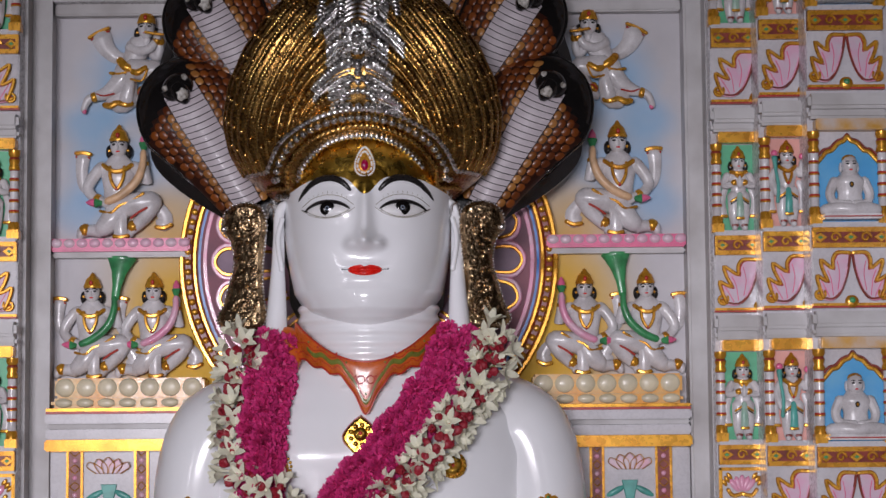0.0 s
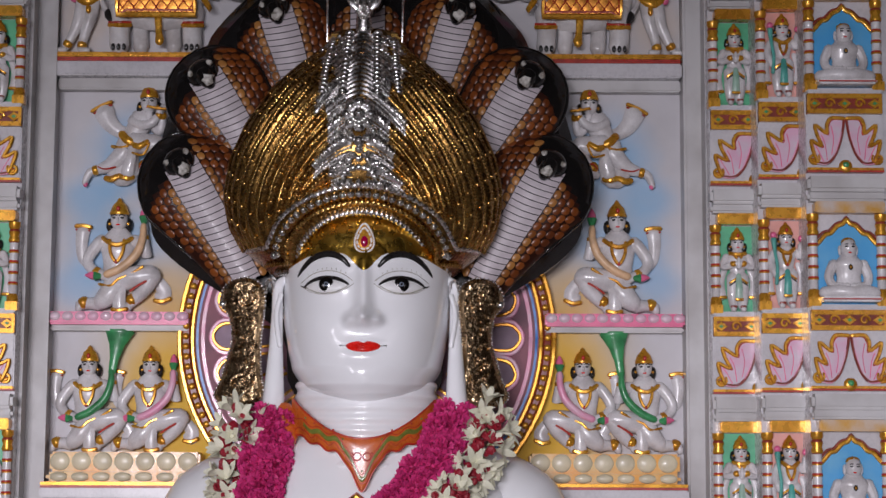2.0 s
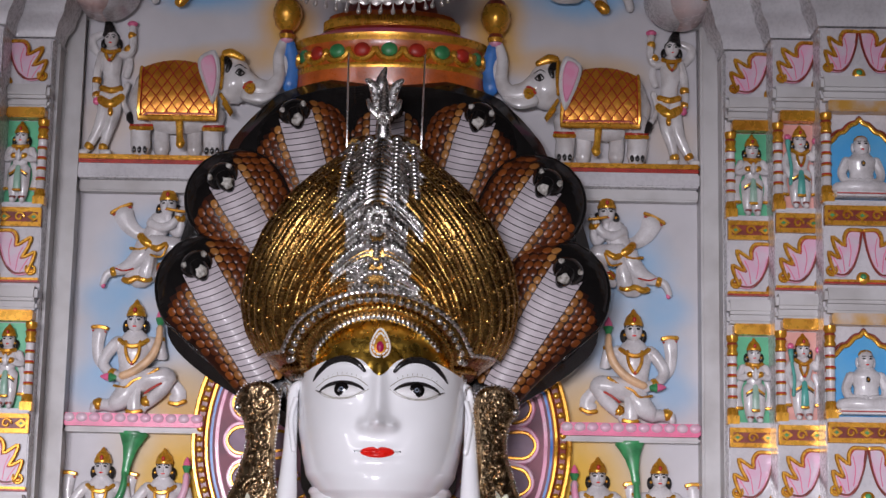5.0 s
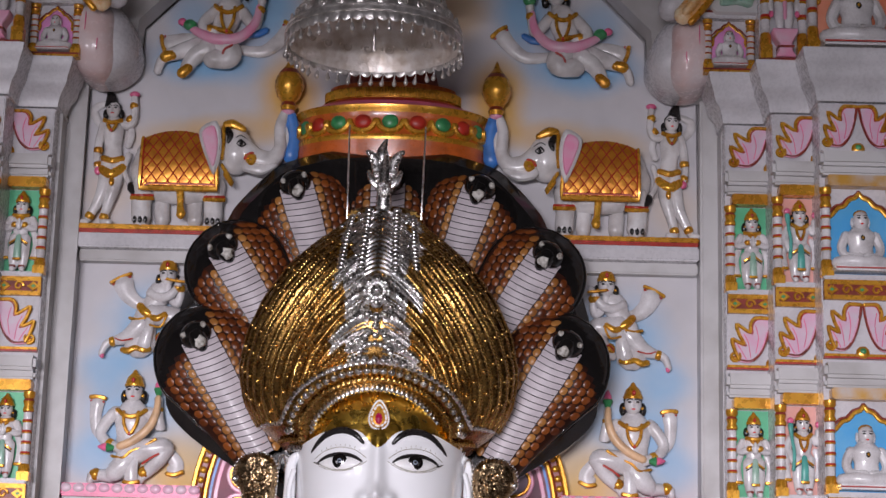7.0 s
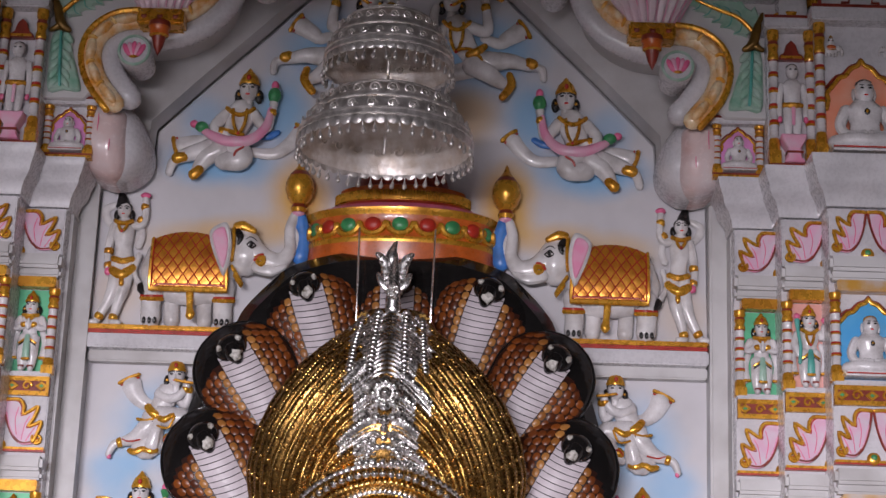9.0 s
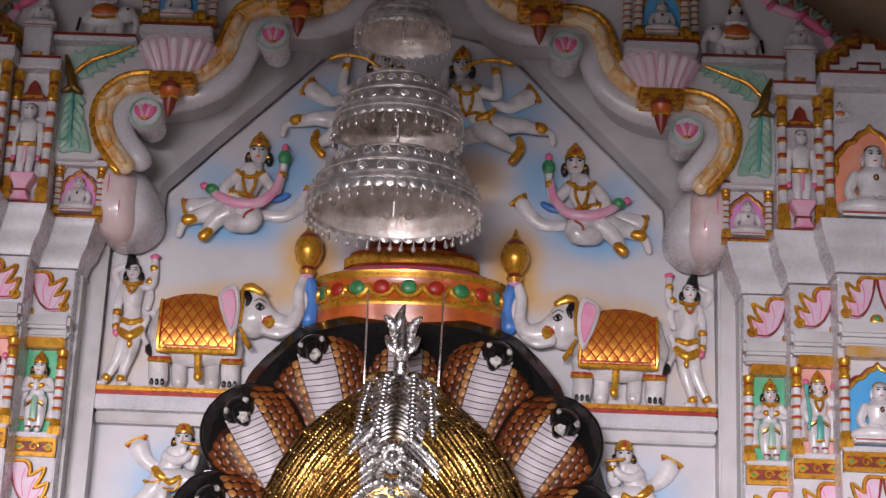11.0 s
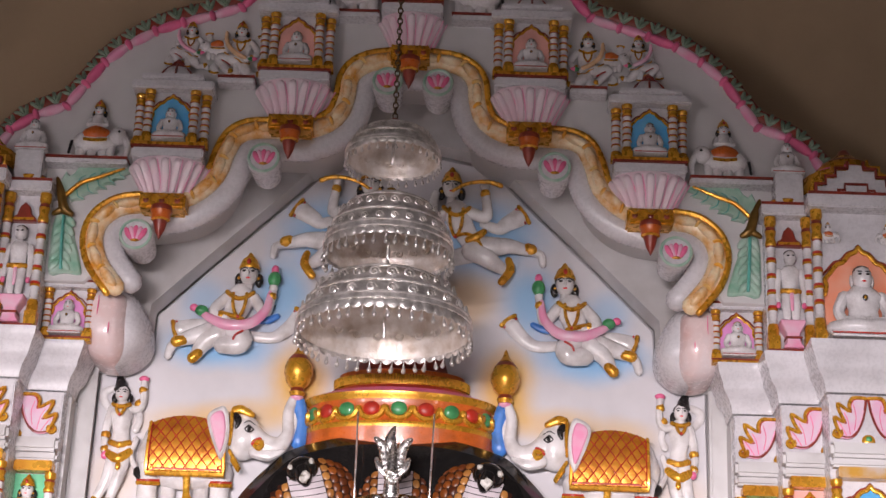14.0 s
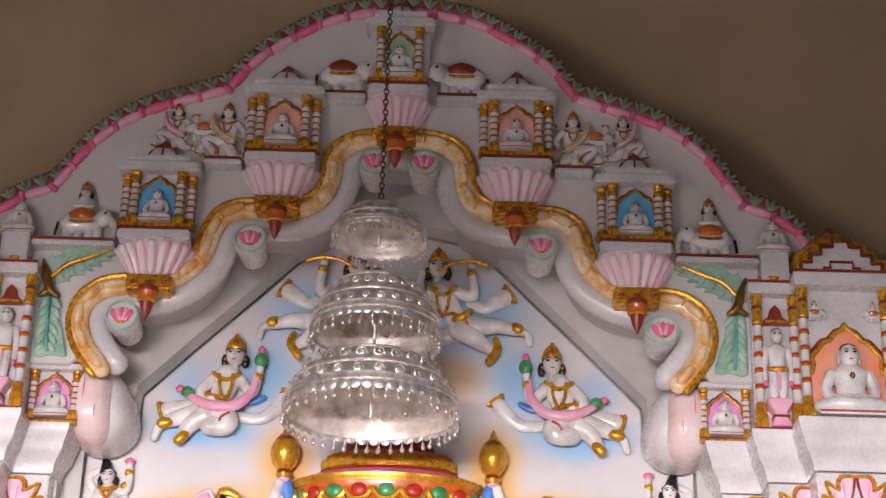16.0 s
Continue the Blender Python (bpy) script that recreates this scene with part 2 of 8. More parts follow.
class Build:
    """Collects faces of several materials for one mesh."""

    def __init__(self, *mats):
        self.v, self.f, self.k, self.mats, self.m, self.x = [], [], [], [], 0, Matrix()
        self.use(mats[0] if mats else marble)

    def use(self, material):
        if material not in self.mats:
            self.mats.append(material)
        self.m = self.mats.index(material)
        return self

    def add(self, verts, faces):
        o = len(self.v)
        self.v += [self.x @ Vector(p) for p in verts]
        self.f += [tuple(i + o for i in f) for f in faces]
        self.k += [self.m] * len(faces)
        return self

    def box(self, x0, x1, y0, y1, z0, z1, b=0.0):
        """A box with softened edges."""
        b = min(b, abs(x1 - x0) / 2.2, abs(y1 - y0) / 2.2, abs(z1 - z0) / 2.2)
        if b <= 0:
            p = [(x, y, z) for x in (x0, x1) for y in (y0, y1) for z in (z0, z1)]
            return self.add(p, [(0, 1, 3, 2), (4, 6, 7, 5), (0, 4, 5, 1), (2, 3, 7, 6), (0, 2, 6, 4), (1, 5, 7, 3)])
        bm = bmesh.new()
        bmesh.ops.create_cube(bm, size=1)
        for v in bm.verts:
            v.co = ((x0 + x1) / 2 + v.co.x * (x1 - x0), (y0 + y1) / 2 + v.co.y * (y1 - y0), (z0 + z1) / 2 + v.co.z * (z1 - z0))
        bmesh.ops.bevel(bm, geom=bm.edges[:], offset=b, segments=2, affect="EDGES")
        bm.verts.index_update()
        self.add([v.co.copy() for v in bm.verts], [tuple(v.index for v in f.verts) for f in bm.faces])
        bm.free()
        return self

    def ball(self, c, r, nu=12, nv=8, turn=None):
        rx, ry, rz = r if hasattr(r, "__len__") else (r, r, r)
        q = turn.to_3x3() if turn else Matrix.Identity(3)
        p = [Vector(c) + q @ Vector((0, 0, rz))]
        for j in range(1, nv):
            a = math.pi * j / nv
            p += [Vector(c) + q @ Vector((rx * math.sin(a) * math.cos(math.tau * i / nu), ry * math.sin(a) * math.sin(math.tau * i / nu), rz * math.cos(a))) for i in range(nu)]
        p.append(Vector(c) + q @ Vector((0, 0, -rz)))
        f = [(0, 1 + i, 1 + (i + 1) % nu) for i in range(nu)]
        for j in range(nv - 2):
            f += [(1 + j * nu + i, 1 + (j + 1) * nu + i, 1 + (j + 1) * nu + (i + 1) % nu, 1 + j * nu + (i + 1) % nu) for i in range(nu)]
        o = 1 + (nv - 2) * nu
        f += [(o + i, len(p) - 1, o + (i + 1) % nu) for i in range(nu)]
        return self.add(p, f)

    def grid(self, rows, closed=False, caps=False):
        n = len(rows[0])
        p = [q for r in rows for q in r]
        f = []
        for j in range(len(rows) - 1):
            for i in range(n if closed else n - 1):
                k = (i + 1) % n
                f.append((j * n + i, j * n + k, (j + 1) * n + k, (j + 1) * n + i))
        if caps:
            f += [tuple(range(n))[::-1], tuple(range((len(rows) - 1) * n, len(rows) * n))]
        return self.add(p, f)

    def tube(self, pts, radii, n=8, flat=1.0, steps=4, ripple=0, amp=0.0):
        """A limb along smoothed points, with a radius at each; flat < 1 squashes it towards the wall."""
        pts, radii = smooth(pts, radii, steps)
        rows = []
        total = len(pts)
        up = Vector((0, 1, 0))
        for i, (p, r) in enumerate(zip(pts, radii)):
            d = (pts[min(i + 1, total - 1)] - pts[max(i - 1, 0)]).normalized()
            s = d.cross(up)
            s = s.normalized() if s.length > 1e-4 else Vector((1, 0, 0))
            u = s.cross(d).normalized()
            if ripple:
                r = r * (1 + amp * math.sin(math.tau * ripple * i / total))
            rows.append([p + s * (r * math.cos(math.tau * k / n)) + u * (r * flat * math.sin(math.tau * k / n)) for k in range(n)])
        # rounded ends
        for end, inner, r in ((0, 1, radii[0]), (-1, -2, radii[-1])):
            d = (pts[end] - pts[inner]).normalized() * r
            ring = rows[end]
            cap = [pts[end] + (q - pts[end]) * 0.62 + d * 0.55 for q in ring]
            tip = [pts[end] + (q - pts[end]) * 0.1 + d * 0.75 for q in ring]
            rows = [tip, cap] + rows if end == 0 else rows + [cap, tip]
        return self.grid(rows, True, True)

    def lathe(self, profile, c=(0, 0, 0), n=24, a0=0.0, a1=math.tau, sy=1.0):
        """profile: (radius, height, material or None for the last)."""
        full = abs(a1 - a0 - math.tau) < 1e-6
        k = n if full else n + 1
        ring = lambda r, z: [Vector((c[0] + r * math.cos(a0 + (a1 - a0) * i / n), c[1] + sy * r * math.sin(a0 + (a1 - a0) * i / n), c[2] + z)) for i in range(k)]
        for (r0, z0, *_), (r1, z1, *q) in zip(profile, profile[1:]):
            if q:
                self.use(q[0])
            self.grid([ring(r0, z0), ring(r1, z1)], full)
        return self

    def slab(self, outline, y0, y1, b=0.0):
        """A plate with an outline in x and z, its front at y0 and its back at y1; b rounds the front edge."""
        n = len(outline)
        rows = [[Vector((x, y1, z)) for x, z in outline]]
        if b > 0:
            c = [Vector((x, 0, z)) for x, z in outline]
            area = sum(c[i].x * c[(i + 1) % n].z - c[(i + 1) % n].x * c[i].z for i in range(n))
            inner = []
            for i in range(n):
                d = (c[(i + 1) % n] - c[i - 1]).normalized()
                s = Vector((-d.z, 0, d.x)) if area > 0 else Vector((d.z, 0, -d.x))
                inner.append(c[i] + s * b)
            sg = 1 if y1 > y0 else -1
            rows.append([Vector((x, y0 + b * sg, z)) for x, z in outline])
            rows.append([p * 0.7 + q * 0.3 + Vector((0, y0 + b * 0.3 * sg, 0)) for p, q in zip(inner, c)])
            rows.append([p + Vector((0, y0, 0)) for p in inner])
        else:
            rows.append([Vector((x, y0, z)) for x, z in outline])
        return self.grid(rows, True, True)

    def mesh(self, name, angle=42, origin=(0, 0, 0)):
        me = bpy.data.meshes.new(name)
        o = Vector(origin)
        me.from_pydata([p - o for p in self.v], [], self.f)
        for m in self.mats:
            me.materials.append(m)
        me.polygons.foreach_set("material_index", self.k)
        bm = bmesh.new()
        bm.from_mesh(me)
        bmesh.ops.remove_doubles(bm, verts=bm.verts, dist=1e-5)
        bmesh.ops.triangulate(bm, faces=[f for f in bm.faces if len(f.verts) > 4])
        bmesh.ops.recalc_face_normals(bm, faces=bm.faces)
        bm.to_mesh(me)
        bm.free()
        me.shade_smooth()
        me.set_sharp_from_angle(angle=radians(angle))
        return me


def smooth(pts, radii, steps=4):
    pts = [Vector(p) for p in pts]
    if not hasattr(radii, "__len__"):
        radii = [radii] * len(pts)
    if len(pts) < 3 or steps < 2:
        return pts, list(radii)
    out, rr = [], []
    for i in range(len(pts) - 1):
        p0, p1, p2, p3 = pts[max(i - 1, 0)], pts[i], pts[i + 1], pts[min(i + 2, len(pts) - 1)]
        for s in range(steps):
            t = s / steps
            out.append(0.5 * (2 * p1 + (p2 - p0) * t + (2 * p0 - 5 * p1 + 4 * p2 - p3) * t * t + (3 * p1 - p0 - 3 * p2 + p3) * t ** 3))
            rr.append(radii[i] * (1 - t) + radii[i + 1] * t)
    return out + [pts[-1]], rr + [radii[-1]]


def thing(name, place, label, category, group="", kind=""):
    ob = new(name)
    ob.location = place
    ob.empty_display_size = 0.05
    return tagged(ob, label, category, group, kind)


def single(name, b, label, category, group="", kind="", place=(0, 0, 0), angle=42):
    ob = new(name, b.mesh(name, angle, place))
    ob.location = place
    return tagged(ob, label, category, group, kind)


def part(name, b, parent, label="", place=None, angle=42, kind=""):
    """One mesh under a thing, or under a part of it."""
    base = Vector((0, 0, 0))
    o = parent
    while o:
        base += o.location
        o = o.parent
    place = Vector(place) if place else base
    ob = new(name, b.mesh(name, angle, place))
    ob.parent = parent
    ob.location = place - base
    return tagged(ob, label, "", "", kind)


def arc(cx, cz, r, a0, a1, n):
    return [(cx + r * math.cos(radians(a0 + (a1 - a0) * i / n)), cz + r * math.sin(radians(a0 + (a1 - a0) * i / n))) for i in range(n + 1)]


def curve2(points, steps=5):
    p, _ = smooth([(x, 0, z) for x, z in points], 1, steps)
    return [(q.x, q.z) for q in p]


def mirror(points):
    return [(-x, z) for x, z in reversed(points)]


# ---- the hall ----
HX, HY, HZ = 3.8, -5.7, 5.4
b = Build(plaster).box(-HX, HX, 0.05, 0.35, 0, HZ)
single("wall_north", b, "beige plastered wall behind the marble shrine", "wall", kind="structure")
b = Build(floor_stone).box(-HX, HX, -9.3, 0.35, -0.15, 0)
single("floor", b, "polished pale stone floor of the hall", "floor", kind="structure")
# unseen ceiling and side walls, added dark so that little fill comes back
b = Build(dark_hall_plaster).box(-HX - 0.3, HX + 0.3, -9.3, 0.35, HZ, HZ + 0.2)
single("ceiling", b, "unseen dark ceiling added to close the hall", "ceiling", kind="structure")
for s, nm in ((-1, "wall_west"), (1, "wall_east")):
    b = Build(dark_hall_plaster).box(s * HX, s * (HX + 0.3), -9.3, 0.35, 0, HZ)
    single(nm, b, "unseen dark side wall added to close the hall", "wall", kind="structure")
# unseen outer wall, added to frame the doorway lamp
b = Build(dark_hall_plaster).box(-HX, -2.2, -9.3, -9.0, 0, HZ).box(0.3, HX, -9.3, -9.0, 0, HZ).box(-2.2, 0.3, -9.3, -9.0, 2.7, HZ)
single("wall_porch", b, "unseen outer wall added round the doorway lamp", "wall", kind="structure")
# unseen wall, added so that its low lintel shades the upper shrine
b = Build(dark_hall_plaster)
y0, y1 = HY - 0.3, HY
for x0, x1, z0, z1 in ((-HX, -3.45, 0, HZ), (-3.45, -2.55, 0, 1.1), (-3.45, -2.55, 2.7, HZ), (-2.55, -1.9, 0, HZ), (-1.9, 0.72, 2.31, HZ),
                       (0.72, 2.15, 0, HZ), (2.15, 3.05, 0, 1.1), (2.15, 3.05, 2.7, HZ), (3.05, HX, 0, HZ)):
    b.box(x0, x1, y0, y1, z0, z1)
single("wall_south", b, "unseen wall added to cut the light, with a low doorway and two windows", "wall", kind="structure")

# ---- marble back wall of the shrine, with sprayed patches of paint round its reliefs ----
spots = []
for s in (-1, 1):
    spots += [(s * 0.60, 2.38, 0.15, 0.15, BLUE, 0.7), (s * 0.70, 2.28, 0.10, 0.08, BLUE, 0.6), (s * 0.64, 2.15, 0.15, 0.14, BLUE, 0.65), (s * 0.72, 2.06, 0.09, 0.08, BLUE, 0.5), (s * 0.48, 2.04, 0.17, 0.13, YEL, 0.6),
              (s * 0.46, 1.79, 0.20, 0.27, YEL, 0.98), (s * 0.52, 1.72, 0.16, 0.14, YEL, 0.6), (s * 0.42, 2.2, 0.2, 0.25, BLUE, 0.35)]
back = tinted("painted_marble_wall", WHITE, spots, glory=((0.0, 1.925), 0.53, 0.22, (0.76, 0.46, 0.015), 1.76, 2.14))
b = Build(back).box(-0.80, 0.80, -0.0, 0.048, 0.0, 2.66)
single("wall_shrine", b, "white marble back wall sprayed with blue and yellow", "wall", kind="structure")

spots = []
for s in (-1, 1):
    spots += [(s * 0.48, 3.09, 0.20, 0.09, BLUE, 0.85), (s * 0.20, 3.41, 0.20, 0.14, BLUE, 0.75), (s * 0.33, 3.23, 0.10, 0.14, BLUE, 0.75), (s * 0.53, 3.20, 0.09, 0.09, BLUE, 0.45),
              (s * 0.27, 2.99, 0.10, 0.15, YEL, 0.9), (s * 0.40, 2.90, 0.17, 0.06, YEL, 0.5), (s * 0.55, 2.87, 0.15, 0.07, YEL, 0.45),
              (s * 0.16, 3.23, 0.1, 0.1, YEL, 0.45), (s * 0.72, 2.72, 0.1, 0.1, YEL, 0.2)]
gable = tinted("painted_marble_gable", WHITE, spots)
half = [(0.785, 2.60), (0.785, 3.0), (0.70, 3.02), (0.655, 3.08), (0.650, 3.165), (0.52, 3.30), (0.36, 3.46), (0.21, 3.615), (0.0, 3.66)]
b = Build(gable).slab(half + mirror(half)[1:], -0.03, 0.0, 0.006)
single("wall_gable", b, "gabled marble panel sprayed with blue and yellow paint", "wall", kind="structure")
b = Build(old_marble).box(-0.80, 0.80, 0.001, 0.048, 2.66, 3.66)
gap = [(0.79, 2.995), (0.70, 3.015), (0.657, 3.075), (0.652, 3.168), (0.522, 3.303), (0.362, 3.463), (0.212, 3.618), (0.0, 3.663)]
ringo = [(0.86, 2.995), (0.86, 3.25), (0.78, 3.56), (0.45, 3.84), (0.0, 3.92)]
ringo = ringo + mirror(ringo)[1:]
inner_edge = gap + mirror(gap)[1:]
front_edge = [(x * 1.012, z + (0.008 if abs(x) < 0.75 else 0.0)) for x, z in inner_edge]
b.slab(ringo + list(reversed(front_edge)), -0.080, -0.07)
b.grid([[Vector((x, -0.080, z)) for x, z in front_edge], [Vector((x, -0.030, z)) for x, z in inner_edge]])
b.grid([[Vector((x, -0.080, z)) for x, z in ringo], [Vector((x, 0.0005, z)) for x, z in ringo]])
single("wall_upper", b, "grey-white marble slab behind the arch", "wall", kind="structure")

# inner white jambs between the back wall and the pillars
for s, nm in ((-1, "jamb_west"), (1, "jamb_east")):
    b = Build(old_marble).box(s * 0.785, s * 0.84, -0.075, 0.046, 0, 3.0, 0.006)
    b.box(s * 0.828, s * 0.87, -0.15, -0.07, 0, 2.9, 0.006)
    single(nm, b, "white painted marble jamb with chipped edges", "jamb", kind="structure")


# ---- ledges of the back wall ----
def ledge(name, x0, x1, courses, label):
    ob = thing(name, ((x0 + x1) / 2, 0, courses[-1][1]), label, "ledge", "marble ledges")
    for nm, z0, z1, d, m in courses:
        part(nm, Build(m).box(x0, x1, -d, -0.001, z0, z1, 0.004), ob)
    return ob


for s in (-1, 1):
    a, c = sorted((s * 0.783, s * 0.30))
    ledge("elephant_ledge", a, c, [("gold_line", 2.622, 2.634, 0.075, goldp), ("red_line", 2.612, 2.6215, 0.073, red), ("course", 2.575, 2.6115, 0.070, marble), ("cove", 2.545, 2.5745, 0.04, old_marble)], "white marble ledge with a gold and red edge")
    a, c = sorted((s * 0.784, s * 0.44))
    ob = thing("lotus_ledge", ((a + c) / 2, 0, 1.93), "pink ledge carved with small lotus petals", "ledge", "marble ledges")
    part("slab", Build(hotpink).box(a, c, -0.06, -0.001, 1.952, 1.984, 0.004), ob)
    part("under_course", Build(old_marble).box(a, c, -0.045, -0.001, 1.938, 1.9515, 0.004), ob)
    b = Build(palepink)
    for i in range(11):
        b.ball((a + 0.016 + i * (c - a - 0.03) / 10, -0.058, 1.972), (0.0150, 0.007, 0.0115), 14, 8)
    part("petals", b, ob, "pale pink petals")
    # lotus plinth under the kneeling figures
    a, c = sorted((s * 0.765, s * 0.40))
    ob = thing("lotus_plinth", ((a + c) / 2, 0, 1.45), "cream lotus plinth edged in amber on a marble cornice", "plinth", "lotus plinths")
    part("slab", Build(amber).box(a, c, -0.085, -0.001, 1.592, 1.640, 0.006), ob)
    part("lower_petals", Build(amber).box(a - 0.006, c, -0.10, -0.001, 1.568, 1.5915, 0.008), ob)
    for i in range(7):
        x = a + 0.026 + i * 0.0515
        part("petal", Build(cream).ball((x, -0.084, 1.617), (0.0245, 0.008, 0.0225), 16, 8), ob)
        part("petal", Build(cream).ball((x, -0.099, 1.580), (0.022, 0.007, 0.011), 14, 8), ob)
    a, c = sorted((s * 0.783, s * 0.40))
    for nm, z0, z1, d, m in (("gold_line", 1.560, 1.5675, 0.115, goldp), ("red_line", 1.5535, 1.5595, 0.113, red), ("course", 1.530, 1.553, 0.11, marble), ("cove", 1.517, 1.5295, 0.085, old_marble),
                             ("second_course", 1.492, 1.5165, 0.10, marble), ("gold_band", 1.464, 1.4915, 0.115, goldp), ("pier", 0.6, 1.4635, 0.06, marble)):
        part(nm, Build(m).box(a, c, -d, -0.001, z0, z1, 0.004), ob)
    # painted flower panel of the pier
    for x0, x1 in ((0.57, 0.54), (0.735, 0.70)):
        p, q = sorted((s * x0, s * x1))
        part("border", Build(redbrown).box(p, q, -0.066, -0.06, 1.0, 1.463, 0.001), ob)
        for e in (p, q):
            part("gold_strip", Build(goldp).box(e - 0.003, e + 0.003, -0.070, -0.06, 1.0, 1.463, 0.001), ob)
        for i in range(5):
            z = 1.44 - i * 0.042
            bb = Build(pink).ball(((p + q) / 2, -0.066, z), (0.006, 0.003, 0.006), 8, 6)
            for t in (-1, 1):
                bb.use(goldp).tube([(p + 0.006, -0.067, z + 0.02 * t), ((p + q) / 2, -0.068, z + 0.011 * t), (q - 0.006, -0.067, z + 0.02 * t)], 0.0014, 5)
            part("vine", bb, ob)
    x = s * 0.635
    bb = Build(pink)
    for t, h, w in ((-0.040, 0.026, 0.016), (-0.021, 0.034, 0.015), (0, 0.038, 0.016), (0.021, 0.034, 0.015), (0.040, 0.026, 0.016)):
        o = [(x + t * 0.5 - w * 0.6, 1.408), (x + t * 0.9 - w, 1.408 + h * 0.6), (x + t * 1.15, 1.410 + h), (x + t * 0.9 + w, 1.408 + h * 0.6), (x + t * 0.5 + w * 0.6, 1.408)]
        bb.use(palepink).slab(o, -0.068 - 0.002 * (2 - abs(t) * 50), -0.06, 0.002)
        bb.use(goldp).tube([(p_, -0.0705 - 0.002 * (2 - abs(t) * 50), q_) for p_, q_ in o], 0.0011, 5)
    part("painted_lotus", bb, ob)
    bb = Build(teal)
    bb.slab([(x - 0.016, 1.25), (x - 0.011, 1.34), (x - 0.02, 1.382), (x + 0.02, 1.382), (x + 0.011, 1.34), (x + 0.016, 1.25)], -0.066, -0.06, 0.002)
    for t in (-1, 1):
        for k in range(3):
            bb.ball((x + t * 0.035, -0.063, 1.355 - k * 0.035), (0.026, 0.004, 0.008), 10, 6, pose(0, 0, 0, 0, t * 28, 0))
    part("painted_leaves", bb, ob)

# ---- halo disc behind the head ----
HC = (0.0, 1.925)
halo = thing("halo_disc", (0, -0.01, 1.925), "pink petalled marble halo with a beaded gold rim", "halo")
part("disc", Build(mat("halo_mauve", (0.30, 0.14, 0.17), 0.85, 0, 0.15, 14, 0.05, 160, 0.0, (0.22, 0.13, 0.16))).slab(arc(*HC, 0.43, 0, 354, 59), -0.03, -0.001), halo)
for r, w, m, d in ((0.463, 0.0065, goldp, 0.044), (0.447, 0.013, redbrown, 0.038), (0.431, 0.0055, goldp, 0.044), (0.420, 0.006, bluep, 0.034), (0.406, 0.008, pink, 0.034)):
    p = [(x, -d + 0.008, z) for x, z in arc(*HC, r, 0, 354, 80)]
    p.append(p[0])
    part("ring", Build(m).tube(p, w, 6, 0.8, 1), halo)
for i in range(112):
    a = math.tau * i / 112
    z_ = HC[1] + 0.447 * math.sin(a)
    if z_ > 1.55:
        part("bead", Build(goldp).ball((HC[0] + 0.447 * math.cos(a), -0.044, z_), (0.0085, 0.007, 0.0085), 8, 6), halo)
for i in range(24):
    a = 360 * i / 24
    t = pose(0, 0, 1.925) @ pose(0, 0, 0, 0, -a, 0)
    bb = Build(mat("mauve_petal", (0.36, 0.27, 0.34), 0.85, 0, 0.12, 20) if i == 0 else bpy.data.materials["mauve_petal"])
    bb.x = t
    o = curve2([(0.22, -0.026), (0.30, -0.036), (0.355, -0.040), (0.378, -0.022), (0.385, 0.0), (0.378, 0.022), (0.355, 0.040), (0.30, 0.036), (0.22, 0.026)], 3)
    bb.slab(o, -0.036, -0.028, 0.003)
    bb.use(pink).tube([(p_, -0.037, q_) for p_, q_ in o], 0.006, 6, 1, 1)
    bb.use(goldp).tube([(p_ * 0.985, -0.041, q_ * 0.8) for p_, q_ in o], 0.0042, 6, 1, 1)
    part("petal", bb, halo)

# ---- the seated marble statue, one mesh ----
X0, YC = 0.010, -0.27   # axis of the statue


def lerp(table, z):
    if z <= table[0][0]:
        return table[0][1:]
    for (z0, *a), (z1, *c) in zip(table, table[1:]):
        if z <= z1:
            t = (z - z0) / (z1 - z0)
            t = t * t * (3 - 2 * t) * 0.35 + t * 0.65
            return [p + (q - p) * t for p, q in zip(a, c)]
    return table[-1][1:]


HEAD = [(1.742, 0.045, 0.10), (1.752, 0.088, 0.165), (1.768, 0.126, 0.195), (1.79, 0.151, 0.208), (1.83, 0.174, 0.215), (1.88, 0.184, 0.215), (1.94, 0.194, 0.213),
        (2.00, 0.196, 0.210), (2.06, 0.195, 0.205), (2.12, 0.188, 0.195), (2.18, 0.170, 0.175), (2.24, 0.135, 0.14), (2.28, 0.08, 0.09)]


def bell(v, w):
    return math.exp(-(v / w) ** 2)


def relief(x, z):
    """How far the features of the face stand out."""
    h = 0.0
    t = min(max((2.06 - z) / 0.125, 0), 1)
    low = 1 / (1 + math.exp((1.917 - z) / 0.0042))
    h += (0.010 + 0.021 * t) * bell(x, 0.012 + 0.008 * t) * low * bell(max(z - 2.04, 0), 0.03)
    h += 0.030 * bell(x, 0.021) * bell(z - 1.934, 0.020) * low
    for s in (-1, 1):
        h += 0.021 * bell(x - s * 0.032, 0.0125) * bell(z - 1.929, 0.014) * low
        h -= 0.011 * bell(x - s * 0.082, 0.045) * bell(z - 2.030, 0.018)
        h += 0.008 * bell(x - s * 0.085, 0.045) * bell(z - 2.008, 0.022)
        h += 0.007 * bell(x - s * 0.08, 0.06) * bell(z - 2.066, 0.014)
        h += 0.008 * bell(x - s * 0.11, 0.055) * bell(z - 1.91, 0.055)
    h += 0.009 * bell(x, 0.030) * (bell(z - 1.880, 0.008) + bell(z - 1.864, 0.009))
    h -= 0.004 * bell(x, 0.03) * bell(z - 1.872, 0.003)
    h += 0.010 * bell(x, 0.050) * bell(z - 1.805, 0.030)
    return h


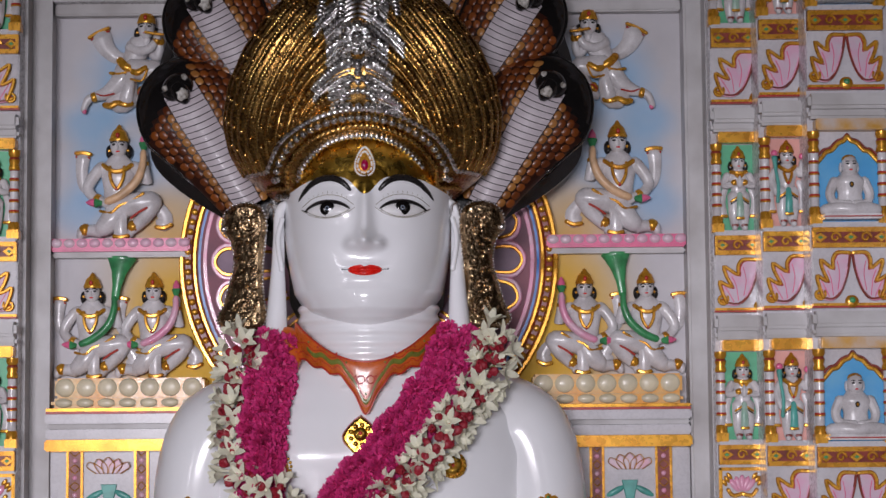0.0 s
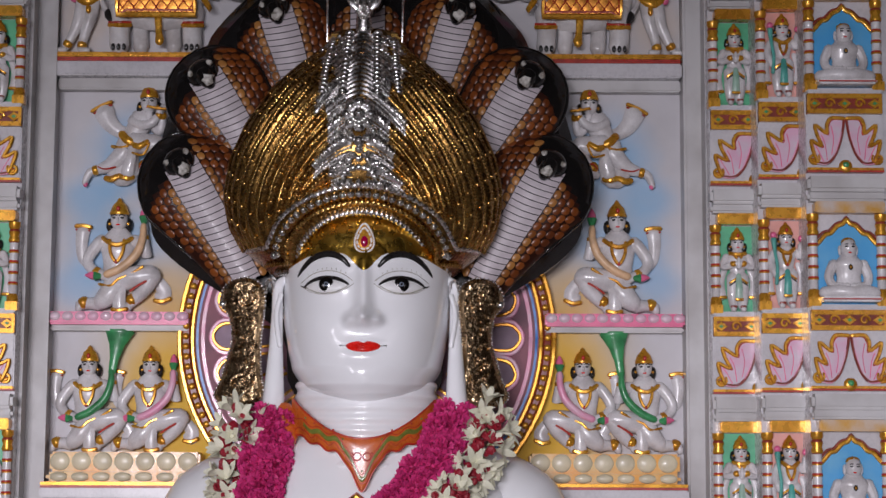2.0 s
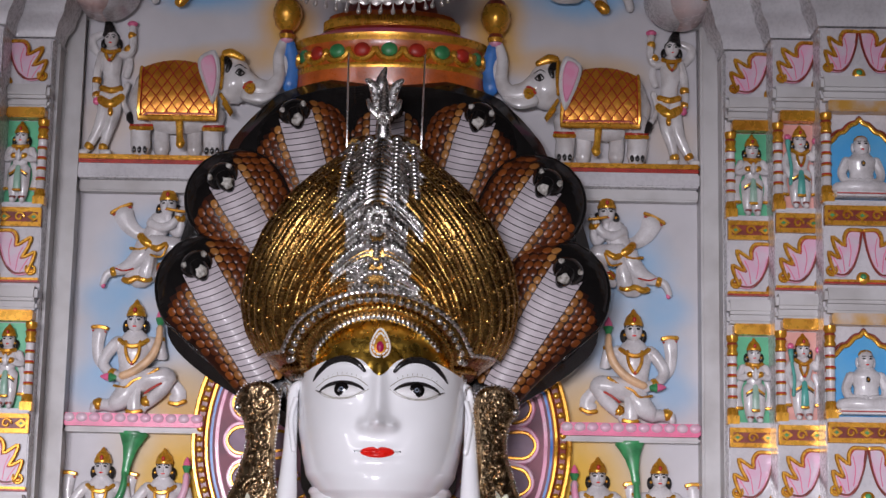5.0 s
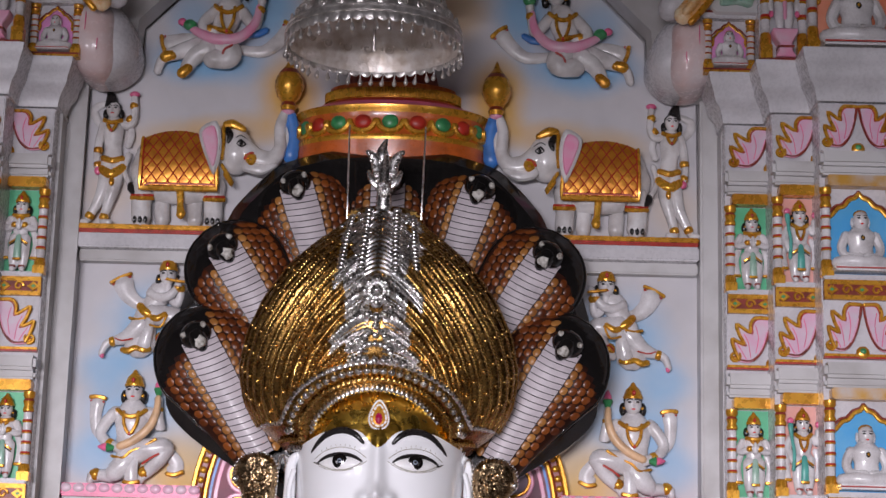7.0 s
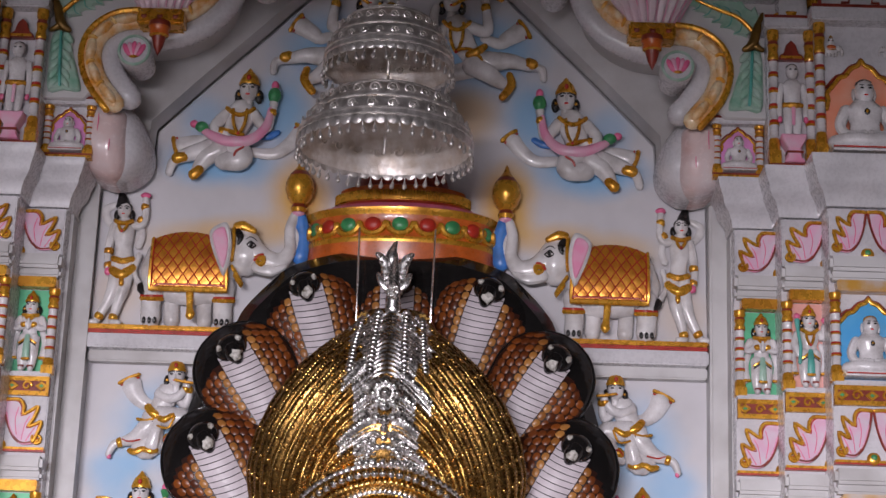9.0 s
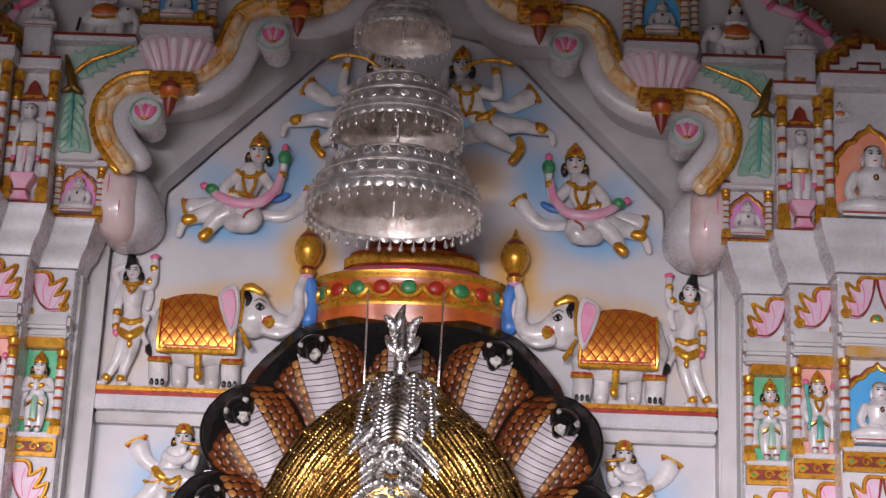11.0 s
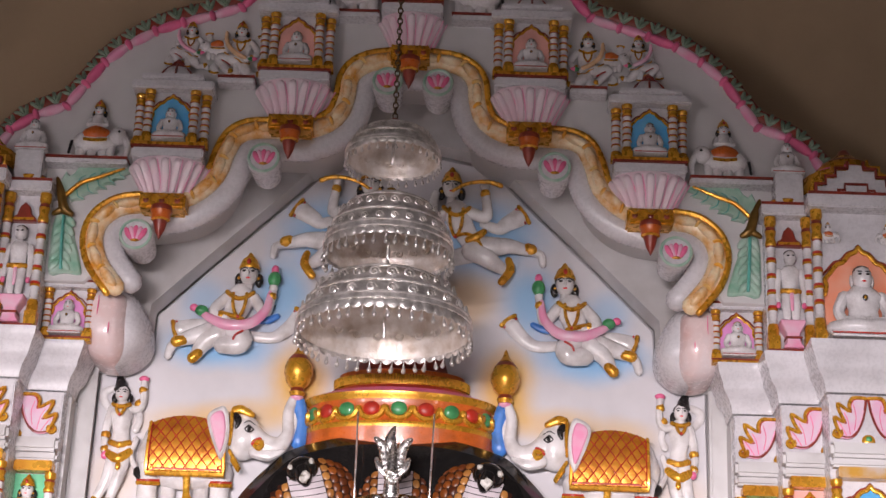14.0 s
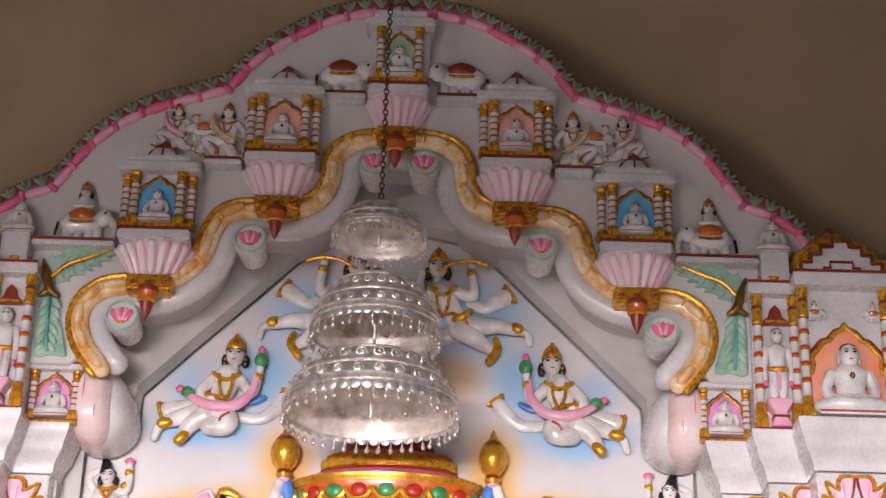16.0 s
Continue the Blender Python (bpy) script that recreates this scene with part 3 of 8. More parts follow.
def head_y(x, z):
    a, d = lerp(HEAD, z)
    n = 2.2
    q = min(abs(x) / a, 0.9995)
    return YC - d * (1 - q ** n) ** (1 / n) - relief(x, z)


statue = Build(idol_marble)
rows = []
zs = [1.742 + (2.28 - 1.742) * j / 220 for j in range(221)]
for z in zs:
    a, d = lerp(HEAD, z)
    n = 2.2
    ring = []
    for i in range(300):
        th = math.tau * i / 300
        c, s = math.cos(th), math.sin(th)
        k = (abs(c) ** n + abs(s) ** n) ** (-1 / n)
        x, y = a * k * c, d * k * s
        if s < 0:
            y -= relief(x, z)
        ring.append(Vector((X0 + x, YC + y, z)))
    rows.append(ring)
statue.grid(rows, True, True)

# neck with three soft folds
rows = []
for j in range(40):
    z = 1.60 + 0.2 * j / 39
    r = 0.163 + 0.016 * max(0, (1.68 - z) / 0.08) ** 2 + 0.0030 * math.sin((z - 1.655) / 0.026 * math.tau)
    rows.append([Vector((X0 + r * math.cos(math.tau * i / 64), YC - 0.012 + 0.95 * r * math.sin(math.tau * i / 64), z)) for i in range(64)])
statue.grid(rows, True)

TORSO = [(0.72, 0.40, 0.24), (1.0, 0.33, 0.20), (1.2, 0.35, 0.205), (1.36, 0.385, 0.222), (1.46, 0.395, 0.225), (1.54, 0.37, 0.212), (1.60, 0.31, 0.195), (1.64, 0.25, 0.18), (1.67, 0.19, 0.168), (1.69, 0.15, 0.15)]


def chest_y(x, z):
    a, d = lerp(TORSO, z)
    q = min(abs(x - X0) / a, 0.999)
    bump = 0.018 * (bell(x - X0 - 0.17, 0.11) + bell(x - X0 + 0.17, 0.11)) * bell(z - 1.46, 0.10)
    return YC + 0.02 - d * (1 - q ** 2.5) ** 0.4 - bump


rows = []
for j in range(70):
    z = 0.72 + 0.97 * j / 69
    a, d = lerp(TORSO, z)
    ring = []
    for i in range(96):
        th = math.tau * i / 96
        c, s = math.cos(th), math.sin(th)
        k = (abs(c) ** 2.5 + abs(s) ** 2.5) ** -0.4
        x = X0 + a * k * c
        y = YC + 0.02 + d * k * s
        if s < 0:
            y = min(y, chest_y(x, z)) if abs(x - X0) < a * 0.98 else y
        ring.append(Vector((x, y, z)))
    rows.append(ring)
statue.grid(rows, True, True)
for s in (-1, 1):
    # rounded shoulder, upper arm, forearm, folded legs
    statue.tube([(X0 + s * 0.13, YC + 0.03, 1.60), (X0 + s * 0.25, YC + 0.02, 1.565), (X0 + s * 0.350, YC + 0.0, 1.505), (X0 + s * 0.388, YC - 0.01, 1.40), (X0 + s * 0.400, YC - 0.01, 1.25), (X0 + s * 0.42, YC, 1.02)],
                [0.075, 0.095, 0.112, 0.108, 0.102, 0.085], 40, 1.15, 10)
    statue.tube([(X0 + s * 0.42, YC, 1.02), (X0 + s * 0.30, YC - 0.2, 0.86), (X0 + s * 0.06, YC - 0.34, 0.84)], [0.085, 0.07, 0.05], 20, 1, 6)
    statue.tube([(X0 + s * 0.18, YC - 0.05, 0.74), (X0 + s * 0.58, YC - 0.15, 0.72), (X0 + s * 0.2, YC - 0.42, 0.70), (X0 - s * 0.1, YC - 0.40, 0.74)], [0.14, 0.12, 0.09, 0.06], 20, 0.9, 6)
    # long ear
    statue.tube([(X0 + s * 0.188, YC - 0.045, 2.040), (X0 + s * 0.204, YC - 0.055, 2.02), (X0 + s * 0.206, YC - 0.06, 1.96), (X0 + s * 0.207, YC - 0.07, 1.88), (X0 + s * 0.208, YC - 0.085, 1.80), (X0 + s * 0.210, YC - 0.09, 1.735)],
                [0.008, 0.012, 0.013, 0.016, 0.022, 0.027], 16, 1.2, 6)
    statue.tube([(X0 + s * 0.196, YC - 0.078, 2.00), (X0 + s * 0.206, YC - 0.082, 1.95), (X0 + s * 0.196, YC - 0.092, 1.88)], 0.006, 8)


def patch(material, lo, hi, x0, x1, off, n=40, m=8, base=head_y):
    """A thin painted layer that lies on the face or chest between two curves of x."""
    statue.use(material)
    cx = X0 if base is head_y else 0
    rows = []
    for j in range(m + 1):
        r = []
        for i in range(n + 1):
            x = x0 + (x1 - x0) * i / n
            z = lo(x) + (hi(x) - lo(x)) * j / m
            e = min(1.0, 6 * min(i / n, 1 - i / n, j / m, 1 - j / m) + 0.15)
            r.append(Vector((cx + x, base(x, z) - off * e, z)))
        rows.append(r)
    statue.grid(rows)


# gilded forehead
brow = lambda x: 2.086 - 0.042 * bell(abs(x), 0.030) - 0.030 * bell(abs(x) - 0.195, 0.055) - 0.002
patch(foil, brow, lambda x: 2.195, -0.188, 0.188, 0.004, 80, 16)
for s in (-1, 1):
    ex = s * 0.0845
    EZ, EW, EH = 2.0105, 0.049, 0.0200
    almond = lambda u, k: EH * k * (1 - abs(u) ** 2.2) ** 0.9
    patch(eyewhite, lambda x: EZ - 0.002 - almond((x - ex) / EW, 0.80), lambda x: EZ - 0.002 + almond((x - ex) / EW, 0.85), ex - EW * 0.99, ex + EW * 0.99, 0.0055, 30, 8)
    # dark iris with a catchlight painted on it as a small grey-blue ring
    for r, m, off in ((0.0165, pupil, 0.0082), (0.0062, eyeglint, 0.0094), (0.0036, pupil, 0.0104)):
        statue.use(m)
        rows = []
        for j in range(5):
            q = r * j / 4 + 1e-4
            rows.append([Vector((X0 + ex + q * math.cos(math.tau * i / 24), head_y(ex, EZ) - off - 0.0015 * (1 - j / 4) + (0.003 if j == 4 else 0) + 0.15 * (abs(ex + q * math.cos(math.tau * i / 24)) - abs(ex)), EZ + 0.001 + q * math.sin(math.tau * i / 24))) for i in range(24)])
        statue.grid(rows, True)
    on = lambda x, z, o: (X0 + x, head_y(x, z) - o, z)
    lid = [on(ex + EW * u * 1.05, EZ - 0.002 + almond(min(max(u, -1), 1), 0.95), 0.0055) for u in (-0.99, -0.8, -0.5, -0.2, 0.1, 0.4, 0.7, 0.9, 0.99)]
    statue.use(ink).tube(lid, [0.0012, 0.0032, 0.0044, 0.0048, 0.0048, 0.0044, 0.0036, 0.0026, 0.0012], 6, 0.7)
    low = [on(ex + EW * u, EZ - 0.002 - almond(min(max(u, -1), 1), 0.86), 0.004) for u in (-0.98, -0.8, -0.5, -0.2, 0.1, 0.4, 0.7, 0.9, 0.98)]
    statue.use(lidgrey).tube(low, 0.0008, 5, 0.7)
    statue.use(ink)
    out = s
    statue.tube([on(ex + out * EW * 0.97, EZ - 0.004, 0.003), on(ex + out * EW * 1.25, EZ + 0.002, 0.002)], [0.002, 0.0006], 6, 0.6)
    lid2 = [on(ex + EW * u * 1.25, EZ + 0.006 + almond(min(max(u, -0.97), 0.97), 1.35), 0.0008) for u in (-0.97, -0.6, -0.2, 0.2, 0.6, 0.97)]
    statue.use(lidgrey).tube(lid2, 0.0008, 5, 0.7)
    lid3 = [on(ex + EW * u * 1.3, EZ + 0.004 - almond(min(max(u, -0.97), 0.97), 1.25), 0.0006) for u in (-0.97, -0.6, -0.2, 0.2, 0.6, 0.97)]
    statue.tube(lid3, 0.0006, 5, 0.7)
    for i in range(9):
        u = -0.7 + 1.4 * i / 8
        z_ = EZ + 0.009 + almond(u, 1.35)
        statue.tube([on(ex + EW * u * 1.25, z_, 0.0006), on(ex + EW * u * 1.28, z_ + 0.004, 0.0006)], 0.0005, 4, 0.7)
    bz = [(0.033, 2.052), (0.048, 2.068), (0.068, 2.079), (0.092, 2.080), (0.118, 2.071), (0.140, 2.052), (0.153, 2.034)]
    statue.use(ink).tube([on(s * p, q, 0.0035) for p, q in bz], [0.0035, 0.0062, 0.0076, 0.0078, 0.0068, 0.0046, 0.0012], 8, 0.6)
    # corner line of the mouth
    statue.tube([on(s * 0.034, 1.8725, 0.001), on(s * 0.050, 1.8735, 0.001)], [0.0008, 0.0008], 5, 0.6)
    statue.ball(on(s * 0.051, 1.8735, 0.0005), 0.0018, 8, 6)
patch(lipred, lambda x: 1.8715 - 0.0125 * (1 - (x / 0.0382) ** 2) ** 0.6, lambda x: 1.8735 + 0.0100 * (1 - (x / 0.0382) ** 2) ** 0.6 - 0.0045 * bell(x, 0.006), -0.038, 0.038, 0.0022, 30, 8)
# teardrop jewel of pearls with a red stone
JX, JZ = 0.0, 2.112
drop = lambda k: [(JX + k * 0.021 * math.sin(t) * (1 - 0.38 * math.cos(t)) ** 1.0, JZ + k * (0.033 * math.cos(t) + 0.004)) for t in [math.tau * i / 40 for i in range(40)]]
yj = head_y(0, JZ) - 0.005
o = [(X0 + p, q) for p, q in drop(1.12)]
statue.use(goldp).slab(o, yj - 0.004, yj + 0.01, 0.002)
for k, n in ((0.98, 38), (0.72, 28)):
    ring = drop(k)
    for i in range(n):
        p, q = ring[int(i * 40 / n)]
        statue.use(eyewhite).ball((X0 + p, yj - 0.004, q), 0.0026, 8, 6)
statue.use(ruby).ball((X0, yj - 0.004, JZ - 0.004), (0.0085, 0.006, 0.013), 16, 10)
# painted collar with a pointed front
colo_hi = lambda x: 1.668 + 0.10 * (abs(x - X0) / 0.17) ** 2.0
colo_lo = lambda x: 1.652 + 0.062 * (abs(x - X0) / 0.17) ** 1.6 - 0.026 - 0.072 * bell(x - X0, 0.030) - 0.004 * math.cos((x - X0) * 160)


def collar_y(x, z):
    r = 0.178
    q = min(abs(x - X0) / 0.185, 0.99)
    return min(chest_y(x, min(z, 1.66)) - 0.002, YC - 0.03 - r * (1 - q * q) ** 0.5) - 0.001


patch(collarp, colo_lo, colo_hi, X0 - 0.165, X0 + 0.165, 0.004, 90, 12, collar_y)
patch(collarg, lambda x: colo_lo(x) + 0.020, lambda x: colo_lo(x) + 0.036, X0 - 0.150, X0 + 0.150, 0.0062, 90, 4, collar_y)
statue.use(red)
for f, w in ((lambda x: colo_lo(x) + 0.001, 0.0022), (lambda x: colo_hi(x), 0.002), (lambda x: colo_lo(x) + 0.016 + 0.003 * math.cos((x - X0) * 300), 0.0012), (lambda x: colo_lo(x) + 0.038, 0.0012)):
    statue.tube([(x, collar_y(x, f(x)) - 0.004, f(x)) for x in [X0 - 0.16 + 0.32 * i / 60 for i in range(61)]], w, 5, 0.7, 1)
for i in range(13):
    x = X0 - 0.13 + 0.26 * i / 12
    z = colo_lo(x) + 0.046
    statue.use(red if i % 2 else collarg).ball((x, collar_y(x, z) - 0.004, z), (0.0025, 0.0012, 0.0025), 8, 5)
for s in (-1, 1):
    ring = [(X0 + s * 0.011 + 0.009 * math.cos(t), 0, 1.628 + 0.009 * math.sin(t)) for t in [math.tau * i / 14 for i in range(15)]]
    statue.use(red).tube([(x, collar_y(x, z) - 0.005, z) for x, _, z in ring], 0.0016, 5, 0.8, 1)
    # gilded discs of the chest and tops of the armlets
    for r, m, o in ((0.030, goldp, 0.004), (0.021, foil, 0.008), (0.010, goldp, 0.012), (0.004, red, 0.015)):
        c = (X0 + s * 0.192, chest_y(X0 + s * 0.192, 1.438) - o + 0.004, 1.438)
        statue.use(m).ball(c, (r, 0.006, r), 24, 8)
    for i in range(18):
        t = math.tau * i / 18
        x, z = X0 + s * 0.192 + 0.026 * math.cos(t), 1.438 + 0.026 * math.sin(t)
        statue.use(foil).ball((x, chest_y(X0 + s * 0.192, 1.438) - 0.006, z), (0.004, 0.003, 0.004), 6, 5)
    for k in (-1, 0, 1):
        statue.use(goldp).ball((X0 + s * 0.405 + k * 0.014, YC - 0.128, 1.362 - abs(k) * 0.006), (0.010, 0.008, 0.010), 10, 6)
        statue.use(leafgreen).ball((X0 + s * 0.405 + k * 0.014, YC - 0.137, 1.361 - abs(k) * 0.006), (0.004, 0.003, 0.004), 8, 5)
    statue.use(goldp).tube([(X0 + s * 0.29, YC - 0.07, 1.345), (X0 + s * 0.36, YC - 0.12, 1.345), (X0 + s * 0.45, YC - 0.12, 1.345), (X0 + s * 0.51, YC - 0.04, 1.345)], 0.010, 8)
single("statue", statue, "large seated white marble statue with painted features and gilded forehead", "statue", angle=60)

b = Build(marble).box(-0.75, 0.75, -0.80, -0.001, 0.0, 0.42, 0.01)
b.box(-0.70, 0.70, -0.76, -0.001, 0.42, 0.56, 0.02)
b.box(-0.74, 0.74, -0.79, -0.001, 0.56, 0.60, 0.01)
single("pedestal", b, "white marble pedestal under the seated statue", "pedestal")

# gold pendant
px, pz = X0 - 0.012, 1.502
py = chest_y(px, pz)
pend = thing("pendant", (px, py, pz), "embossed gold diamond-shaped pendant on the chest", "pendant")
o = curve2([(px, pz + 0.046), (px + 0.022, pz + 0.028), (px + 0.040, pz), (px + 0.024, pz - 0.028), (px, pz - 0.046), (px - 0.024, pz - 0.028), (px - 0.040, pz), (px - 0.022, pz + 0.028), (px, pz + 0.046)], 4)
part("red_backing", Build(red).slab([(px + (x - px) * 1.05, pz + (z - pz) * 1.05) for x, z in o[:-1]], py - 0.006, py + 0.012, 0.001), pend)
part("plate", Build(foil).slab(o[:-1], py - 0.014, py - 0.004, 0.005), pend)
part("boss", Build(foil).ball((px, py - 0.014, pz + 0.006), (0.016, 0.008, 0.016), 16, 8), pend)
part("stone", Build(red).ball((px, py - 0.022, pz + 0.008), (0.005, 0.003, 0.005), 10, 6), pend)
bb = Build(foil)
for i in range(9):
    t = math.tau * i / 9
    bb.ball((px + 0.022 * math.cos(t), py - 0.014, pz + 0.004 + 0.022 * math.sin(t)), (0.006, 0.004, 0.006), 8, 6)
part("petals", bb, pend)


def piece(name, me, parent, m):
    """An object on a shared mesh, under a thing at a world pose m."""
    ob = new(name, me)
    ob.parent = parent
    base = Vector((0, 0, 0))
    o = parent
    while o:
        base += o.location
        o = o.parent
    ob.matrix_local = Matrix.Translation(-base) @ m
    return ob


# ---- the fan of carved cobra hoods behind the head ----
canopy = thing("serpent_canopy", (0, -0.05, 2.0), "fan of seven lacquered carved cobra hoods behind the head", "canopy")
rim = [(0.0, 2.828), (0.13, 2.822), (0.255, 2.788), (0.31, 2.748), (0.378, 2.672), (0.405, 2.62), (0.466, 2.535), (0.484, 2.47), (0.508, 2.38), (0.517, 2.28), (0.522, 2.170), (0.455, 2.092), (0.325, 2.008), (0.20, 1.92), (0.17, 1.78), (0.0, 1.72)]
rim = curve2(rim, 4)
out = rim + mirror(rim)[1:-1]
part("back_slab", Build(black).slab(out, -0.165, -0.05, 0.03), canopy)


def cobra(x, z, lean, length, w0, w1, depth, side):
    """One hood: from its root at the turban to its rounded top; side is where its black cap hangs over."""
    t = pose(x, -depth, z) @ pose(0, 0, 0, 0, lean, 0)
    L = length
    HV = 0.80

    def width(v):
        if v < 0.62:
            k = v / 0.62
            return w0 + (w1 - w0) * (0.7 * k + 0.3 * k * k)
        return w1 * max(0.0, 1 - ((v - 0.62) / 0.382) ** 2.2) ** 0.5

    def bow(u, v):
        top = 1 - (max(0, v - 0.62) / 0.38) ** 2
        return -0.034 * (1 - u * u) * (0.45 + 0.55 * v) * top + 0.02 * max(0, abs(u) - 0.7) * top + 0.03 * (1 - top)

    def surf(u, v, o=0.0):
        return Vector((u * width(v), bow(u, v) - o, v * L))

    def cap(u):
        """Where the black lacquer of the top begins."""
        q = u * side if side else abs(u) * 0.6 - 0.2
        return 0.79 - 0.15 * q - 0.04 * math.cos(u * 5)

    b = Build(snakebrown)
    b.x = t
    nu, nv = 25, 34
    rows = [[surf(-1 + 2 * i / (nu - 1), 0.998 * j / (nv - 1)) for i in range(nu)] for j in range(nv)]
    for j in range(nv - 1):
        for i in range(nu - 1):
            u, v = -1 + 2 * (i + 0.5) / (nu - 1), (j + 0.5) / (nv - 1)
            b.use(black if v > cap(u) else snakebrown)
            b.add([rows[j][i], rows[j][i + 1], rows[j + 1][i + 1], rows[j + 1][i]], [(0, 1, 2, 3)])
    b.use(black)
    edge = [r[0] for r in rows] + [r[-1] for r in reversed(rows)]
    b.grid([edge, [p + Vector((0, 0.05, 0)) for p in edge]])
    b.tube([p + Vector((0, 0.004, 0)) for p in edge[12:-12]], 0.0050, 8, 1, 1)
    hood = part("hood", b, canopy, angle=60)
    # pale belly with dark cross lines
    half_w = lambda v: 0.030 + 0.012 * min(1, v / 0.6)
    bu = lambda v: min(0.6, half_w(v) / max(width(v), 0.02))
    b = Build(snakebelly)
    b.x = t
    b.grid([[surf(bu(v) * (-1 + i / 5), v, 0.003 + 0.006 * (1 - (i / 5 - 1) ** 2)) for i in range(11)] for v in [HV * j / 26 for j in range(27)]])
    part("belly", b, hood, "pale ribbed belly")
    b = Build(ink)
    b.x = t
    n = int(L * HV / 0.0152)
    for j in range(1, n):
        v = HV * j / n
        b.tube([surf(bu(v) * u, v - 0.012 * (1 - u * u) + 0.016 * u * (side or 1), 0.0040 + 0.006 * (1 - u * u)) for u in (-0.98, -0.66, -0.33, 0, 0.33, 0.66, 0.98)], 0.0010, 4, 1, 2)
    part("belly_ribbing", b, hood, "thin dark lines", kind="stuff")
    # close-set amber scales on each side
    b = Build(snakescale)
    b.x = t
    rs = random.Random(int(abs(x) * 1000) + (7 if x < 0 else 0))
    step_v, step_x = 0.0225, 0.0185
    for s in (-1, 1):
        for c in range(8):
            for j in range(int(L / step_v)):
                v = (j + 0.5 * (c % 2) + 0.3) * step_v / L
                if v > 0.97:
                    continue
                xx = half_w(v) + 0.0100 + c * step_x
                w = width(v)
                if xx > w - 0.007 or v > cap(s * xx / w) - 0.01:
                    continue
                u = s * xx / w
                c0 = surf(u, v, 0.0005)
                kx, kz = rs.uniform(0.0082, 0.0090), rs.uniform(0.0102, 0.0113)
                rim_ = []
                for a in range(10):
                    ca, sa = math.cos(math.tau * a / 10), math.sin(math.tau * a / 10)
                    r = (abs(ca) ** 2.8 + abs(sa) ** 2.8) ** (-1 / 2.8)
                    rim_.append((kx * r * ca, kz * r * sa))
                on_ = lambda q, h: surf(s * (xx + q[0]) / w, v + q[1] / L, h)
                outer = [on_(q, 0.0003) for q in rim_]
                inner = [on_((q[0] * 0.72, q[1] * 0.72), 0.0018) for q in rim_]
                b.use(honeyscale if c == 0 and rs.random() < 0.9 else snakescale)
                b.add(outer + inner + [on_((0, 0), 0.0022)], [(a, (a + 1) % 10, 10 + (a + 1) % 10, 10 + a) for a in range(10)] + [(10 + a, 10 + (a + 1) % 10, 20) for a in range(10)])
    part("scale_cover", b, hood, "amber lacquered scales", kind="stuff", angle=80)
    # black head with chipped white eyes
    b = Build(black)
    b.x = t
    hz = HV * L
    y = surf(0, HV).y
    b.ball((0, y - 0.006, hz + 0.004), (0.040, 0.026, 0.034), 18, 12)
    b.tube([(0, y - 0.012, hz), (0, y - 0.022, hz - 0.020), (0, y - 0.020, hz - 0.034)], [0.026, 0.022, 0.014], 14, 0.9)
    hd = part("head", b, hood, "black snake head with chipped white eyes", angle=70)
    for k, (ex, ez, er) in enumerate(((-0.026, 0.014, 0.0078), (0.026, 0.014, 0.0078), (0.002, -0.022, 0.0155))):
        b = Build(chipped)
        b.x = t
        yy = y - (0.024 if k < 2 else 0.036)
        o = []
        for a in range(11):
            r = er * rs.uniform(0.72, 1.12)
            o.append((ex + r * math.cos(math.tau * a / 11), hz + ez + r * math.sin(math.tau * a / 11)))
        b.slab(o, yy - 0.005, yy + 0.010, 0.003)
        part("eye", b, hd, "chipped white eye")


cobra(0.0, 2.40, 0, 0.415, 0.090, 0.125, 0.150, 0)
for s in (-1, 1):
    cobra(s * 0.140, 2.450, s * 18, 0.350, 0.098, 0.124, 0.165, s)
    cobra(s * 0.231, 2.297, s * 33, 0.372, 0.098, 0.124, 0.188, s)
    cobra(s * 0.273, 2.042, s * 31, 0.412, 0.062, 0.132, 0.212, s)

# ---- gilt turban crown ----
crown = thing("turban_crown", (0, -0.27, 2.05), "gilded silver turban crown with twisted rope folds", "crown")
TUR = [(2.03, 0.205, 0.200), (2.06, 0.235, 0.222), (2.11, 0.283, 0.250), (2.17, 0.312, 0.272), (2.24, 0.322, 0.290), (2.31, 0.314, 0.296), (2.38, 0.290, 0.285), (2.45, 0.250, 0.258), (2.51, 0.200, 0.215), (2.56, 0.135, 0.160), (2.60, 0.098, 0.115), (2.625, 0.088, 0.095)]
TX = 0.0


def brim(th):
    return max(2.048, 2.172 - 0.33 * (1 - math.cos(th))) if abs(th) < 1.4 else 2.048


def tuck(th, z):
    """The lower edge bends in towards the brow."""
    return (0.075 * max(0, math.cos(th)) + 0.015) * math.exp(-max(0, z - brim(th)) / 0.035)


def tur_a(th, z, o=0.0):
    """By angle: 0 is the front, +-90 degrees the sides."""
    a, d = lerp(TUR, z)
    o -= tuck(th, z)
    return Vector((TX + (a + o) * math.sin(th), YC - (d + o) * math.cos(th), z))


def tur(x, z, o=0.0):
    a, d = lerp(TUR, z)
    return tur_a(math.asin(max(-1, min(1, x / a))), z, o)


b = Build(embossed)
rows = []
for j in range(61):
    r = []
    for i in range(91):
        th = -math.pi * 0.62 + math.pi * 1.24 * i / 90
        zlo = brim(th)
        z = zlo + (2.625 - zlo) * j / 60
        r.append(tur_a(th, z))
    rows.append(r)
b.grid(rows)
shell = part("shell", b, crown)


